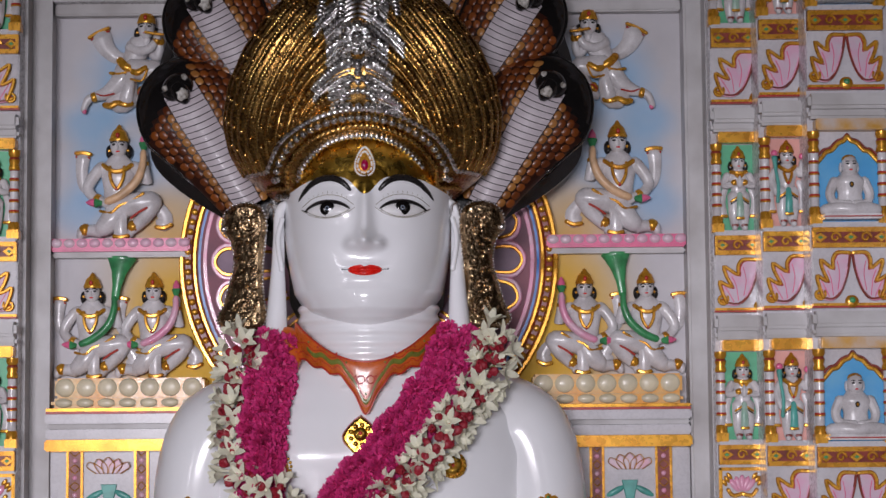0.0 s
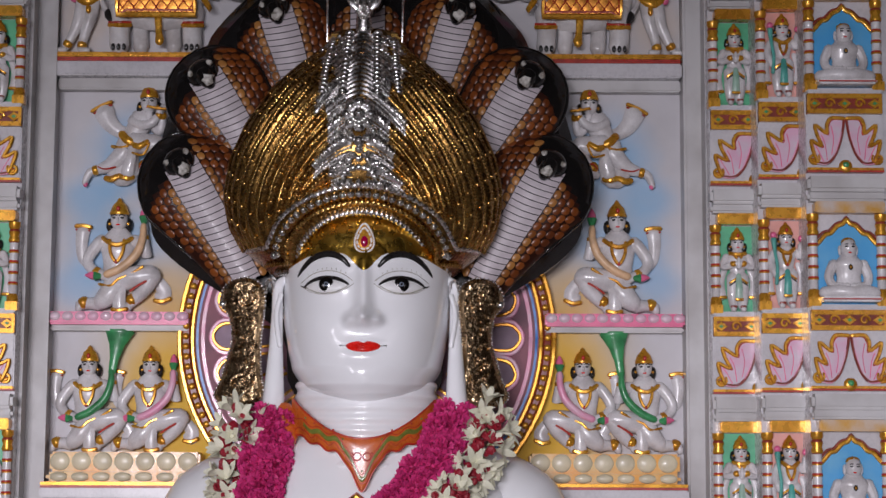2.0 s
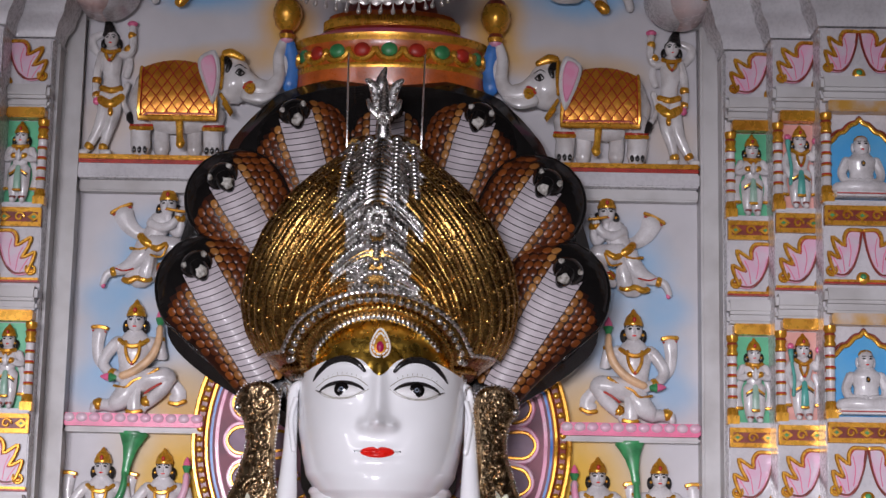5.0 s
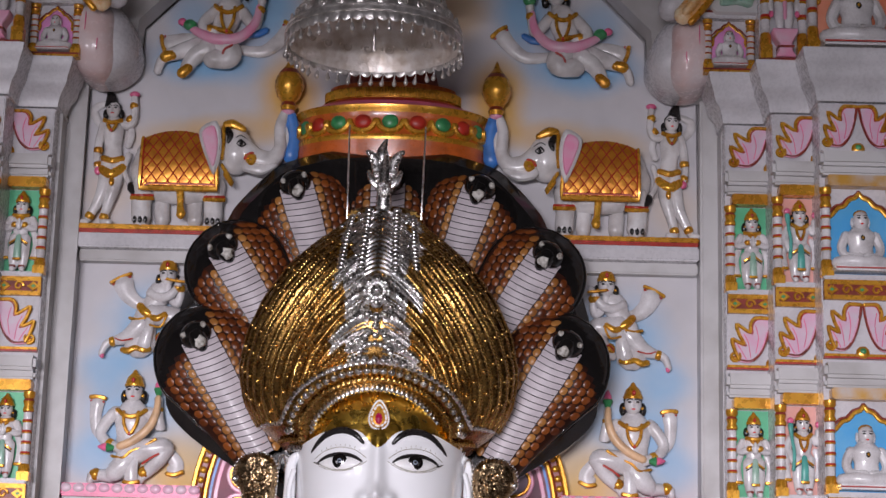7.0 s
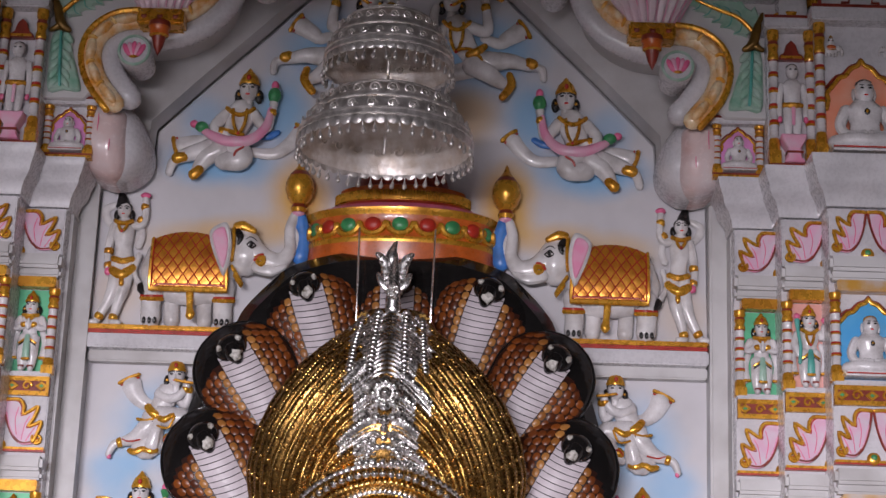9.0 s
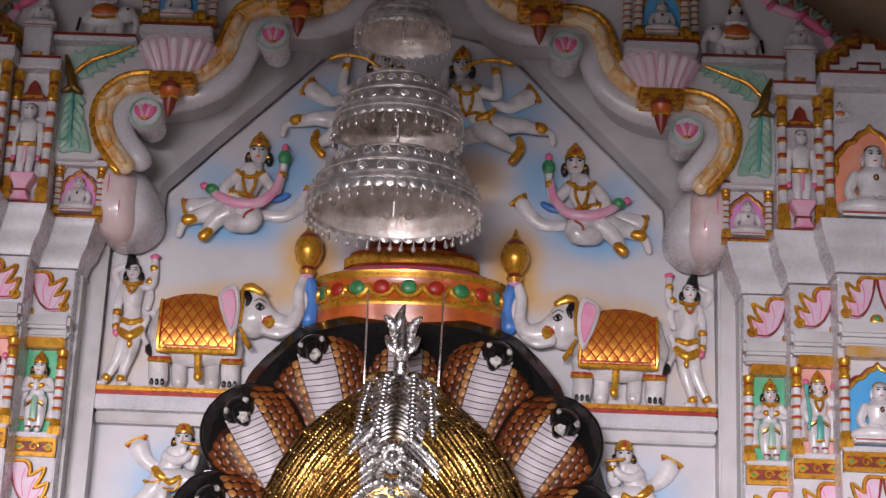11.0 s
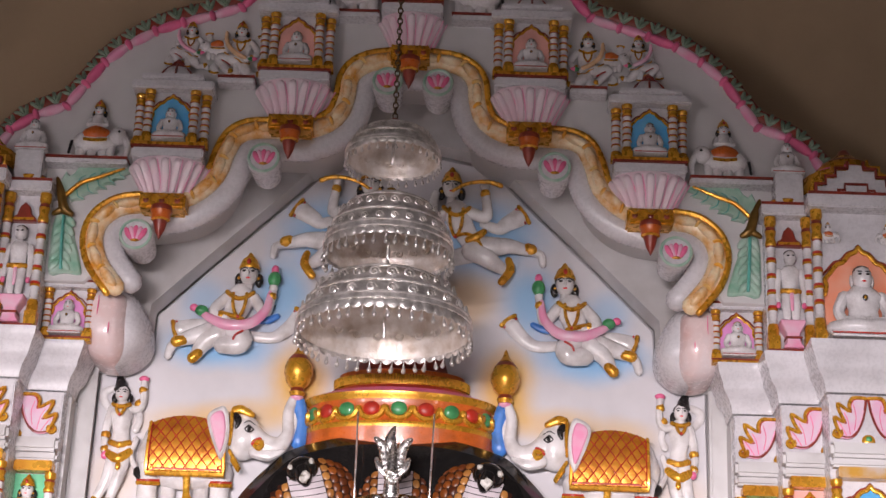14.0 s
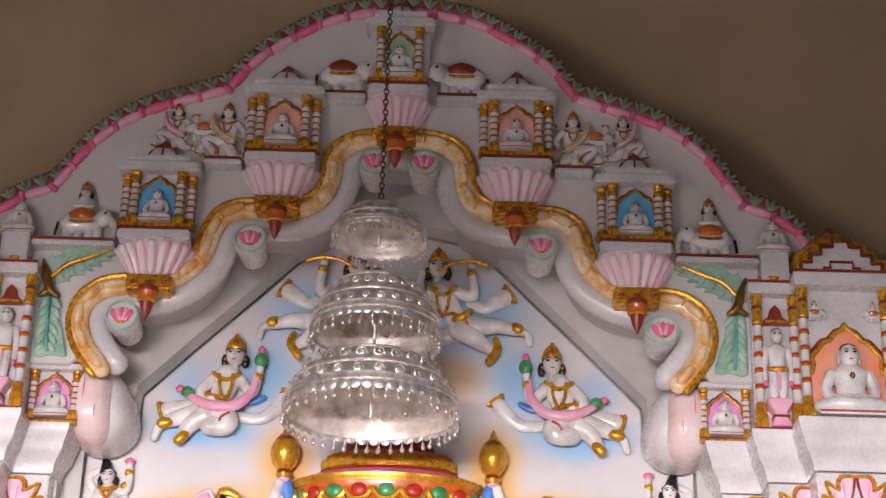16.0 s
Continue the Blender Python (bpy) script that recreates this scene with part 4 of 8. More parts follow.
def sweep(k, s):
    """The path of fold k (0 centre to 1 side), from the middle or the top down to the brim."""
    zs = 2.235 + 0.37 * min(1, k / 0.62)
    t0 = s * (0.05 + max(0, k - 0.62) * 1.9)
    t1 = s * (0.34 + 1.22 * k)
    pts = []
    for i in range(15):
        t = i / 14
        th = t0 + (t1 - t0) * (t ** 0.85)
        zl = brim(t1) + 0.058
        pts.append(tur_a(th, zs + (zl - zs) * t ** 1.25, 0.004))
    return pts


def rope(pts, r, mt, twist=46, centre=None):
    """A twisted cord; near the middle it can be of another metal (centre: material, half width)."""
    b = Build(mt)
    p, rr = smooth(pts, r, 22)
    rows = []
    n = 8
    for i, q in enumerate(p):
        d = (p[min(i + 1, len(p) - 1)] - p[max(i - 1, 0)]).normalized()
        out_ = Vector((q.x - TX, (q.y - YC), 0)).normalized()
        s_ = d.cross(out_).normalized()
        o_ = s_.cross(d)
        ring = []
        for k in range(n):
            a = math.tau * k / n
            w = r * (1 + 0.16 * math.sin(2 * a + math.tau * twist * i / len(p)))
            ring.append(q + s_ * (w * math.cos(a)) + o_ * (w * 0.9 * math.sin(a)))
        rows.append(ring)
    if not centre:
        return b.grid(rows, True, True)
    j = 0
    while j < len(rows) and abs(p[j].x - TX) < centre[1]:
        j += 1
    if j > 1:
        b.use(centre[0]).grid(rows[:j + 1], True, True)
    if j < len(rows) - 1:
        b.use(mt).grid(rows[j:], True, True)
    return b


# folds: embossed bands edged by twisted cords, bright silver near the middle and gilt at the sides
NK = 11
for s in (-1, 1):
    for i in range(NK):
        k = i / (NK - 1)
        lim = 0.080 + 0.022 * math.sin(i * 2.3 + s)
        gap = 1 / (NK - 1)
        for f, r in ((0.0, 0.0052), (0.20, 0.0028)) if i < NK - 1 else ((0.0, 0.0052),):
            part("cord", rope(sweep(k + f * gap, s), r, gold, 78 if r > 0.004 else 90, (silver, lim)), crown)
        if i == NK - 1:
            continue
        # a flat embossed band with sparse studs and short leaf ribs
        q, _ = smooth(sweep(k + 0.60 * gap, s), 1, 6)
        lo, _ = smooth(sweep(k + 0.30 * gap, s), 1, 6)
        hi, _ = smooth(sweep(k + 0.90 * gap, s), 1, 6)
        b = Build(embossed)
        cross = []
        for j in range(len(q)):
            row = []
            for m in range(7):
                u = m / 6
                p = lo[j].lerp(q[j], u * 2) if u < 0.5 else q[j].lerp(hi[j], u * 2 - 1)
                out_ = Vector((p.x - TX, p.y - YC, 0)).normalized()
                row.append(p + out_ * (0.0075 * math.sin(math.pi * u) * min(1, j / 6, (len(q) - 1 - j) / 8 + 0.15)))
            cross.append(row)
        for j in range(len(q) - 1):
            b.use(silver if abs(q[j].x - TX) < lim else embossed)
            b.grid(cross[j:j + 2])
        part("fold", b, crown, angle=70)
        b = Build(gold)
        for j in range(3, len(q) - 3):
            b.use(silver if abs(q[j].x - TX) < lim else gold)
            if (j + 2 * i) % 7 == 0:
                b.ball(q[j] + Vector((0, -0.007, 0)), (0.0056, 0.005, 0.0056), 8, 5)
            elif j % 3 == 0 and abs(q[j].x - TX) < 0.2:
                m0, m1 = lo[j].lerp(q[j], 0.35), hi[j + 1].lerp(q[j + 1], 0.35)
                b.tube([m0 + Vector((0, -0.005, 0)), q[j] + Vector((0, -0.008, 0)), m1 + Vector((0, -0.005, 0))], [0.0010, 0.0020, 0.0010], 5, 1, 2)
        part("band_embossing", b, crown, kind="stuff")
# brow bands
for o, r, mt, dz in ((0.010, 0.0075, silver, 0.004), (0.010, 0.0055, gold, 0.020), (0.010, 0.0055, silver, 0.052)):
    pts = []
    for i in range(41):
        th = -1.32 + 2.64 * i / 40
        zlo = brim(th)
        pts.append(tur_a(th, zlo + dz, o))
    part("brow_band", rope(pts, r, mt, 60), crown)
for i in range(31):
    b = Build(silver)
    th = -0.95 + 1.9 * i / 30
    zlo = brim(th)
    c = tur_a(th, zlo + 0.036, 0.008)
    b.ball(c, (0.0085, 0.006, 0.0085), 10, 6)
    b.ball(c + Vector((0, -0.006, 0)), (0.004, 0.003, 0.004), 8, 5)
    part("brow_rosette", b, crown, "silver rosette")


def rosette(c, r, n, mt):
    b = Build(mt)
    for i in range(n):
        t = math.tau * i / n
        b.ball(c + Vector((r * 0.66 * math.cos(t), 0, r * 0.66 * math.sin(t))), (r * 0.34, 0.008, r * 0.34), 10, 6)
        b.ball(c + Vector((r * 0.66 * math.cos(t), -0.007, r * 0.66 * math.sin(t))), (r * 0.17, 0.004, r * 0.17), 8, 5)
    b.ball(c, (r * 0.42, 0.016, r * 0.42), 16, 8)
    b.ball(c + Vector((0, -0.016, 0)), (r * 0.18, 0.006, r * 0.18), 10, 6)
    for i in range(16):
        t = math.tau * i / 16
        b.ball(c + Vector((r * 0.42 * math.cos(t), -0.008, r * 0.42 * math.sin(t))), r * 0.06, 6, 4)
    return b


part("flower", rosette(tur(0.0, 2.378, 0.022), 0.040, 8, silver), crown, "silver eight-petalled flower")
b = Build(silver)
for x, z, r in ((-0.018, 2.325, 0.011), (0.018, 2.325, 0.011), (0, 2.318, 0.012), (-0.030, 2.342, 0.009), (0.030, 2.342, 0.009), (0, 2.300, 0.009), (-0.012, 2.287, 0.008), (0.012, 2.287, 0.008)):
    c = tur(x, z, 0.016)
    b.ball(c, (r, 0.008, r), 10, 6)
    b.ball(c + Vector((0, -0.006, 0)), (r * 0.5, 0.004, r * 0.5), 8, 5)
for i in range(9):
    t = math.pi * (0.08 + 0.84 * i / 8)
    for rr in (0.030, 0.052):
        c = tur(rr * 1.2 * math.cos(t), 2.236 + rr * math.sin(t) * 0.85, 0.014)
        b.ball(c, (0.0075, 0.007, 0.0075), 8, 6)
for x in (-0.05, -0.035, -0.02, 0, 0.02, 0.035, 0.05):
    c = tur(x, 2.228, 0.014)
    b.ball(c, (0.008, 0.008, 0.011), 8, 6)
part("crest_ornament", b, crown, "embossed silver leaf crest", kind="stuff")
# ribbed central strip above the flower
b = Build(silver)
for i in range(16):
    z = 2.425 + i * 0.0118
    w = 0.030 - 0.0006 * i
    for s in (-1, 1):
        b.tube([tur(0.0, z + 0.007, 0.010), tur(s * w * 0.5, z + 0.003, 0.011), tur(s * w, z - 0.006, 0.007)], [0.0042, 0.0048, 0.003], 6, 1, 2)
part("central_strip", b, crown, "bright silver herringbone strip", kind="stuff")
for x, h in ((-0.066, 2.59), (-0.030, 2.61), (0.030, 2.61), (0.066, 2.59)):
    bb = Build(silver)
    for i in range(15):
        z = 2.44 + (h - 2.44) * i / 14
        q = tur(x * (1.25 - 0.25 * i / 14), z, 0.008)
        bb.ball(q, (0.011, 0.008, 0.0075), 8, 6)
    part("top_strip", bb, crown, kind="stuff")
b = Build(gold)
b.box(TX - 0.086, TX + 0.086, -0.355, -0.27, 2.595, 2.616, 0.008)
part("top_rim", b, crown)
# leaf-spray finial
b = Build(silver)
yf = -0.375
b.tube([(TX, yf, 2.615), (TX, yf - 0.005, 2.66), (TX, yf, 2.70), (TX, yf, 2.755)], [0.020, 0.016, 0.017, 0.006], 12, 0.8)
for s in (-1, 1):
    b.tube([(TX, yf, 2.665), (TX + s * 0.018, yf, 2.70), (TX + s * 0.024, yf, 2.735), (TX + s * 0.042, yf - 0.005, 2.752)], [0.006, 0.010, 0.012, 0.006], 8, 0.7)
    b.tube([(TX, yf, 2.655), (TX + s * 0.026, yf, 2.680), (TX + s * 0.038, yf, 2.705)], [0.005, 0.009, 0.005], 8, 0.7)
    for i in range(5):
        b.ball((TX + s * (0.016 + 0.005 * i), yf - 0.006, 2.685 + 0.015 * i), 0.006, 8, 6)
b.tube([(TX, yf, 2.72), (TX - 0.008, yf, 2.75), (TX + 0.002, yf, 2.785)], [0.010, 0.014, 0.003], 10, 0.6)
fin = part("finial", b, crown, "silver leaf-spray finial")
part("finial_flower", rosette(Vector((TX, yf - 0.022, 2.657)), 0.020, 8, silver), fin)
for s in (-1, 1):
    part("wire", Build(silver).tube([(TX + s * 0.088, -0.33, 2.60), (TX + s * 0.092, -0.30, 2.84)], 0.0022, 6), crown, "thin steel support wire")

# ---- embossed ear ornaments ----
for s in (-1, 1):
    ox, oy = s * 0.268, -0.345
    orn = thing("ear_ornament", (ox, oy, 1.78), "embossed gilt ear ornament with a beaded edge", "ornament", "ear ornaments")
    o = curve2([(-0.052, 1.800), (-0.064, 1.768), (-0.044, 1.746), (0.0, 1.742), (0.030, 1.752), (0.040, 1.78), (0.034, 1.83), (0.033, 1.89), (0.038, 1.95), (0.040, 1.995), (0.030, 2.026), (0.004, 2.040), (-0.030, 2.034), (-0.050, 2.010), (-0.052, 1.975), (-0.036, 1.952), (-0.028, 1.90), (-0.040, 1.845), (-0.052, 1.800)], 4)[:-1]
    o = [(ox - s * x * 1.12 if s > 0 else ox + x * 1.12, z) for x, z in o]
    turn_out = Matrix(((1, 0, 0, 0), (0.22 * s, 1, 0, -0.22 * s * ox), (0, 0, 1, 0), (0, 0, 0, 1)))
    bb = Build(ornament_gilt)
    bb.x = turn_out
    part("plate", bb.slab(o, oy, oy + 0.03, 0.012), orn)
    bb = Build(silver)
    bb.x = turn_out
    for i in range(0, len(o), 1):
        p, q = Vector((o[i][0], oy + 0.006, o[i][1])), Vector((o[(i + 1) % len(o)][0], oy + 0.006, o[(i + 1) % len(o)][1]))
        n = max(1, int((q - p).length / 0.006))
        for k in range(n):
            bb.ball(p.lerp(q, k / n), 0.0030, 6, 4)
    part("beaded_edge", bb, orn, "fine silver beads", kind="stuff")
    bb = Build(ornament_gilt)
    bb.x = turn_out
    for a0, r, cx, cz in ((0, 0.026, 0.0, 1.99), (60, 0.018, 0.0, 1.99), (180, 0.030, 0.004, 1.79), (90, 0.020, 0.002, 1.80)):
        bb.tube([(ox + s * cx + r * (1 - k / 40) * math.cos(radians(a0 + k * 12 * s)), oy - 0.002, cz + r * (1 - k / 40) * math.sin(radians(a0 + k * 12 * s))) for k in range(0, 32, 2)], 0.0042, 6, 1, 2)
    random.seed(5)
    for k in range(70):
        z = 1.765 + 0.25 * random.random()
        x = ox + (random.random() - 0.5) * 0.058
        bb.ball((x, oy - 0.002, z), random.uniform(0.003, 0.0066), 8, 6)
    part("embossing", bb, orn, kind="stuff")
    part("hook", Build(silver).tube([(ox - s * 0.045, oy + 0.01, 2.005), (ox - s * 0.050, oy + 0.0, 2.03), (ox - s * 0.062, oy + 0.005, 2.028), (ox - s * 0.062, oy + 0.02, 2.0)], 0.004, 8), orn)
    part("drop", Build(silver).ball((ox + s * 0.052, oy, 1.978), 0.009, 12, 8), orn)
    # gilded shoulder piece under the lobe
    single("shoulder_gilding", Build(collarp).tube([(s * 0.182 + X0, -0.375, 1.735), (s * 0.180 + X0, -0.385, 1.70), (s * 0.172 + X0, -0.40, 1.665)], [0.022, 0.026, 0.024], 12, 0.7).use(goldp).ball((s * 0.185 + X0, -0.400, 1.705), (0.012, 0.008, 0.018), 10, 6),
           "orange and gold painted ornament under the ear", "ornament", "shoulder ornaments")

# ---- garlands ----


def carnation(seed):
    rnd = random.Random(seed)
    b = Build(petal_pink)
    for i in range(75):
        d = Vector((rnd.gauss(0, 1), -abs(rnd.gauss(0.35, 0.8)), rnd.gauss(0, 1))).normalized()
        u = d.orthogonal().normalized()
        u = Matrix.Rotation(rnd.random() * math.tau, 3, d) @ u
        w = d.cross(u)
        r, s = rnd.uniform(0.6, 1.0), rnd.uniform(0.22, 0.36)
        p = d * 0.35
        q = d * r
        ruf = [q + u * (s * k / 2) + w * (0.13 * (-1) ** k) + d * rnd.uniform(-0.09, 0.09) for k in (-2, -1, 0, 1, 2)]
        b.add([p - u * 0.07, p + u * 0.07] + ruf, [(0, 1, 6, 5), (0, 5, 4), (0, 4, 3), (0, 3, 2)])
    b.ball((0, 0, 0), 0.55, 8, 6)
    return b.mesh("carnation", 30)


def tuberose(seed):
    rnd = random.Random(seed)
    b = Build(petal_white)
    n = 5
    op = rnd.uniform(0.35, 1.0)
    for i in range(n):
        t = math.tau * i / n + rnd.uniform(-0.2, 0.2)
        o = Vector((math.cos(t), math.sin(t), 0))
        w = Vector((-math.sin(t), math.cos(t), 0))
        rows = []
        for k, (r, h, ww) in enumerate(((0.05, 0.45, 0.05), (0.10, 0.62, 0.13), (0.12 + 0.16 * op, 0.80, 0.16), (0.15 + 0.34 * op, 0.92, 0.11), (0.18 + 0.46 * op, 0.98, 0.02))):
            c = o * r + Vector((0, 0, h))
            rows.append([c - w * ww, c + o * 0.02 + Vector((0, 0, -0.02)), c + w * ww])
        b.grid(rows)
    b.tube([(0, 0, 0), (0, 0, 0.25), (0, 0, 0.55)], [0.045, 0.05, 0.09], 7, 1, 3)
    b.use(stem_green).ball((0, 0, 0.0), (0.06, 0.06, 0.1), 7, 5)
    return b.mesh("tuberose", 40)


carn = [carnation(i) for i in range(4)]
tube_fl = [tuberose(i) for i in range(5)]


def rose_bit():
    b = Build(petal_red)
    rnd = random.Random(3)
    for i in range(9):
        d = Vector((rnd.gauss(0, 1), rnd.gauss(0, 1), rnd.gauss(0, 1))).normalized()
        b.ball(d * 0.35, (0.5, 0.5, 0.16), 8, 5, Matrix(((1, 0, 0), (0, 1, 0), (0, 0, 1))).to_4x4() @ d.to_track_quat("Z", "Y").to_matrix().to_4x4())
    return b.mesh("rose_petals", 40)


rose_me = rose_bit()


def strand_points(pts, n):
    sm, _ = smooth(pts, 1, 16)
    ds = [0]
    for a, c in zip(sm, sm[1:]):
        ds.append(ds[-1] + (c - a).length)
    out_ = []
    for i in range(n):
        t = ds[-1] * (i + 0.5) / n
        k = max(j for j in range(len(ds)) if ds[j] <= t)
        k = min(k, len(sm) - 2)
        f = (t - ds[k]) / max(1e-6, ds[k + 1] - ds[k])
        out_.append((sm[k].lerp(sm[k + 1], f), (sm[k + 1] - sm[k]).normalized()))
    return out_


cy = lambda x, z, o: (x, min(chest_y(x, min(z, 1.66)), YC - 0.10 if z > 1.6 else 9) - o, z)
rnd = random.Random(11)
pinkg = thing("carnation_garland", (0, -0.5, 1.2), "thick garland of bright pink carnations round the neck", "garland")
left = [cy(-0.190, 1.72, 0.0), cy(-0.205, 1.66, 0.03), cy(-0.215, 1.55, 0.035), cy(-0.222, 1.42, 0.035), cy(-0.215, 1.28, 0.035), cy(-0.14, 1.15, 0.035)]
right = [cy(0.215, 1.735, 0.0), cy(0.205, 1.69, 0.03), cy(0.162, 1.60, 0.04), cy(0.10, 1.52, 0.04), cy(0.025, 1.43, 0.04), cy(-0.05, 1.345, 0.04), cy(-0.13, 1.16, 0.035)]
for pts, n in ((left, 22), (right, 26)):
    for i, (p, d) in enumerate(strand_points(pts, n)):
        side = d.cross(Vector((0, 1, 0))).normalized()
        for k in (-1, 0, 1):
            q = p + side * (k * 0.026 + rnd.uniform(-0.005, 0.005)) + Vector((0, -0.022 if k == 0 else -0.006, rnd.uniform(-0.008, 0.008)))
            r = rnd.uniform(0.030, 0.037)
            piece("carnation", carn[rnd.randrange(4)], pinkg, Matrix.LocRotScale(q, Euler((rnd.uniform(-0.5, 0.5), rnd.uniform(-3, 3), k * 0.6)), (r, r, r)))
whiteg = thing("tuberose_garland", (0, -0.5, 1.25), "garland of white tuberoses and red rose petals", "garland")
left = [cy(-0.255, 1.735, 0.02), cy(-0.275, 1.68, 0.04), cy(-0.290, 1.60, 0.04), cy(-0.285, 1.50, 0.04), cy(-0.27, 1.42, 0.04), cy(-0.19, 1.375, 0.05), cy(-0.16, 1.30, 0.07)]
right = [cy(0.270, 1.735, 0.02), cy(0.295, 1.68, 0.04), cy(0.250, 1.60, 0.05), cy(0.190, 1.52, 0.05), cy(0.125, 1.44, 0.05), cy(0.055, 1.365, 0.05), cy(0.0, 1.30, 0.05), cy(-0.1, 1.22, 0.05)]
for pts, n in ((left, 17), (right, 24)):
    for i, (p, d) in enumerate(strand_points(pts, n)):
        side = d.cross(Vector((0, 1, 0))).normalized()
        for k in range(5):
            a = math.pi * (-0.08 + 1.16 * k / 4) + rnd.uniform(-0.2, 0.2)
            way = (side * math.cos(a) + Vector((0, -1, 0)) * math.sin(a) - d * rnd.uniform(0.0, 0.7)).normalized()
            q = p + way * 0.010 + d * rnd.uniform(-0.012, 0.012)
            r = rnd.uniform(0.044, 0.056)
            rot = way.to_track_quat("Z", "Y") @ Euler((0, 0, rnd.uniform(0, 6))).to_quaternion()
            piece("tuberose", tube_fl[rnd.randrange(5)], whiteg, Matrix.LocRotScale(q, rot, (r, r, r)))
        for k in range(5):
            q = p + side * rnd.uniform(-0.028, 0.028) + Vector((0, rnd.uniform(-0.048, -0.026), rnd.uniform(-0.01, 0.01)))
            r = rnd.uniform(0.013, 0.020)
            piece("rose_petals", rose_me, whiteg, Matrix.LocRotScale(q, Euler((rnd.uniform(0, 6), rnd.uniform(0, 6), 0)), (r, r, r)))

# ---- lotus drum above the hoods ----
drum = thing("lotus_drum", (0, -0.04, 2.78), "tiered red and gold drum with painted gems", "drum")
dc, FLAT = (0, -0.03, 0.058), 0.55
part("body", Build(red).lathe([(0.0, 2.72, red), (0.228, 2.72, redbrown), (0.238, 2.735, redbrown), (0.240, 2.79, collarp), (0.243, 2.795, goldp), (0.243, 2.803, goldp), (0.238, 2.808, collarp), (0.236, 2.862, collarp), (0.243, 2.868, goldp), (0.247, 2.880, goldp), (0.236, 2.884, hotpink),
                                 (0.190, 2.900, hotpink), (0.185, 2.905, red), (0.166, 2.912, red), (0.172, 2.920, goldp), (0.168, 2.936, goldp), (0.160, 2.940, red), (0.162, 2.952, collarp), (0.120, 2.962, red), (0.112, 2.99, redbrown), (0.105, 3.01, redbrown), (0.0, 3.01, red)], dc, 64, sy=FLAT), drum)
for i in range(11):
    a = math.pi * (1.03 + 0.94 * i / 10)
    c = Vector((dc[0] + 0.237 * math.cos(a), dc[1] + FLAT * 0.237 * math.sin(a), 2.836 + dc[2]))
    q = Matrix.Rotation(math.atan2(math.sin(a), FLAT * math.cos(a)) - math.pi * 1.5, 4, "Z")
    part("gem", Build((red, leafgreen)[i % 2]).ball(c, (0.021, 0.009, 0.018), 14, 8, q), drum, ("red", "green")[i % 2] + " painted gem")
    ring = [c + q.to_3x3() @ Vector((0.032 * math.cos(t), -0.003, 0.002 + 0.028 * math.sin(t))) for t in [math.pi * (1.0 + k / 10) for k in range(11)]]
    part("gold_scroll", Build(goldp).tube(ring, 0.0075, 6, 1, 1), drum)
bb = Build(goldp)
for i in range(70):
    a = math.pi * (1.0 + i / 69)
    bb.box(dc[0] + 0.173 * math.cos(a) - 0.0028, dc[0] + 0.173 * math.cos(a) + 0.0028, dc[1] + FLAT * 0.173 * math.sin(a) - 0.004, dc[1] + FLAT * 0.173 * math.sin(a) + 0.004, 2.913 + dc[2], 2.937 + dc[2])
part("ribs", bb, drum)

# ---- three silver parasols on a chain ----
UX, UY = -0.027, -0.55


def bell_mesh(k):
    b = Build(parasol_silver)
    b.tube([(0, 0, 0), (0, 0, -0.010 * k)], 0.0012 * k, 5)
    b.lathe([(0.0, -0.009 * k, parasol_silver), (0.0026 * k, -0.011 * k, parasol_silver), (0.0032 * k, -0.016 * k, parasol_silver), (0.0052 * k, -0.020 * k, parasol_silver), (0.0055 * k, -0.025 * k, parasol_silver), (0.003 * k, -0.029 * k, parasol_silver), (0.0, -0.030 * k, parasol_silver)], (0, 0, 0), 8)
    return b.mesh("bell", 60)


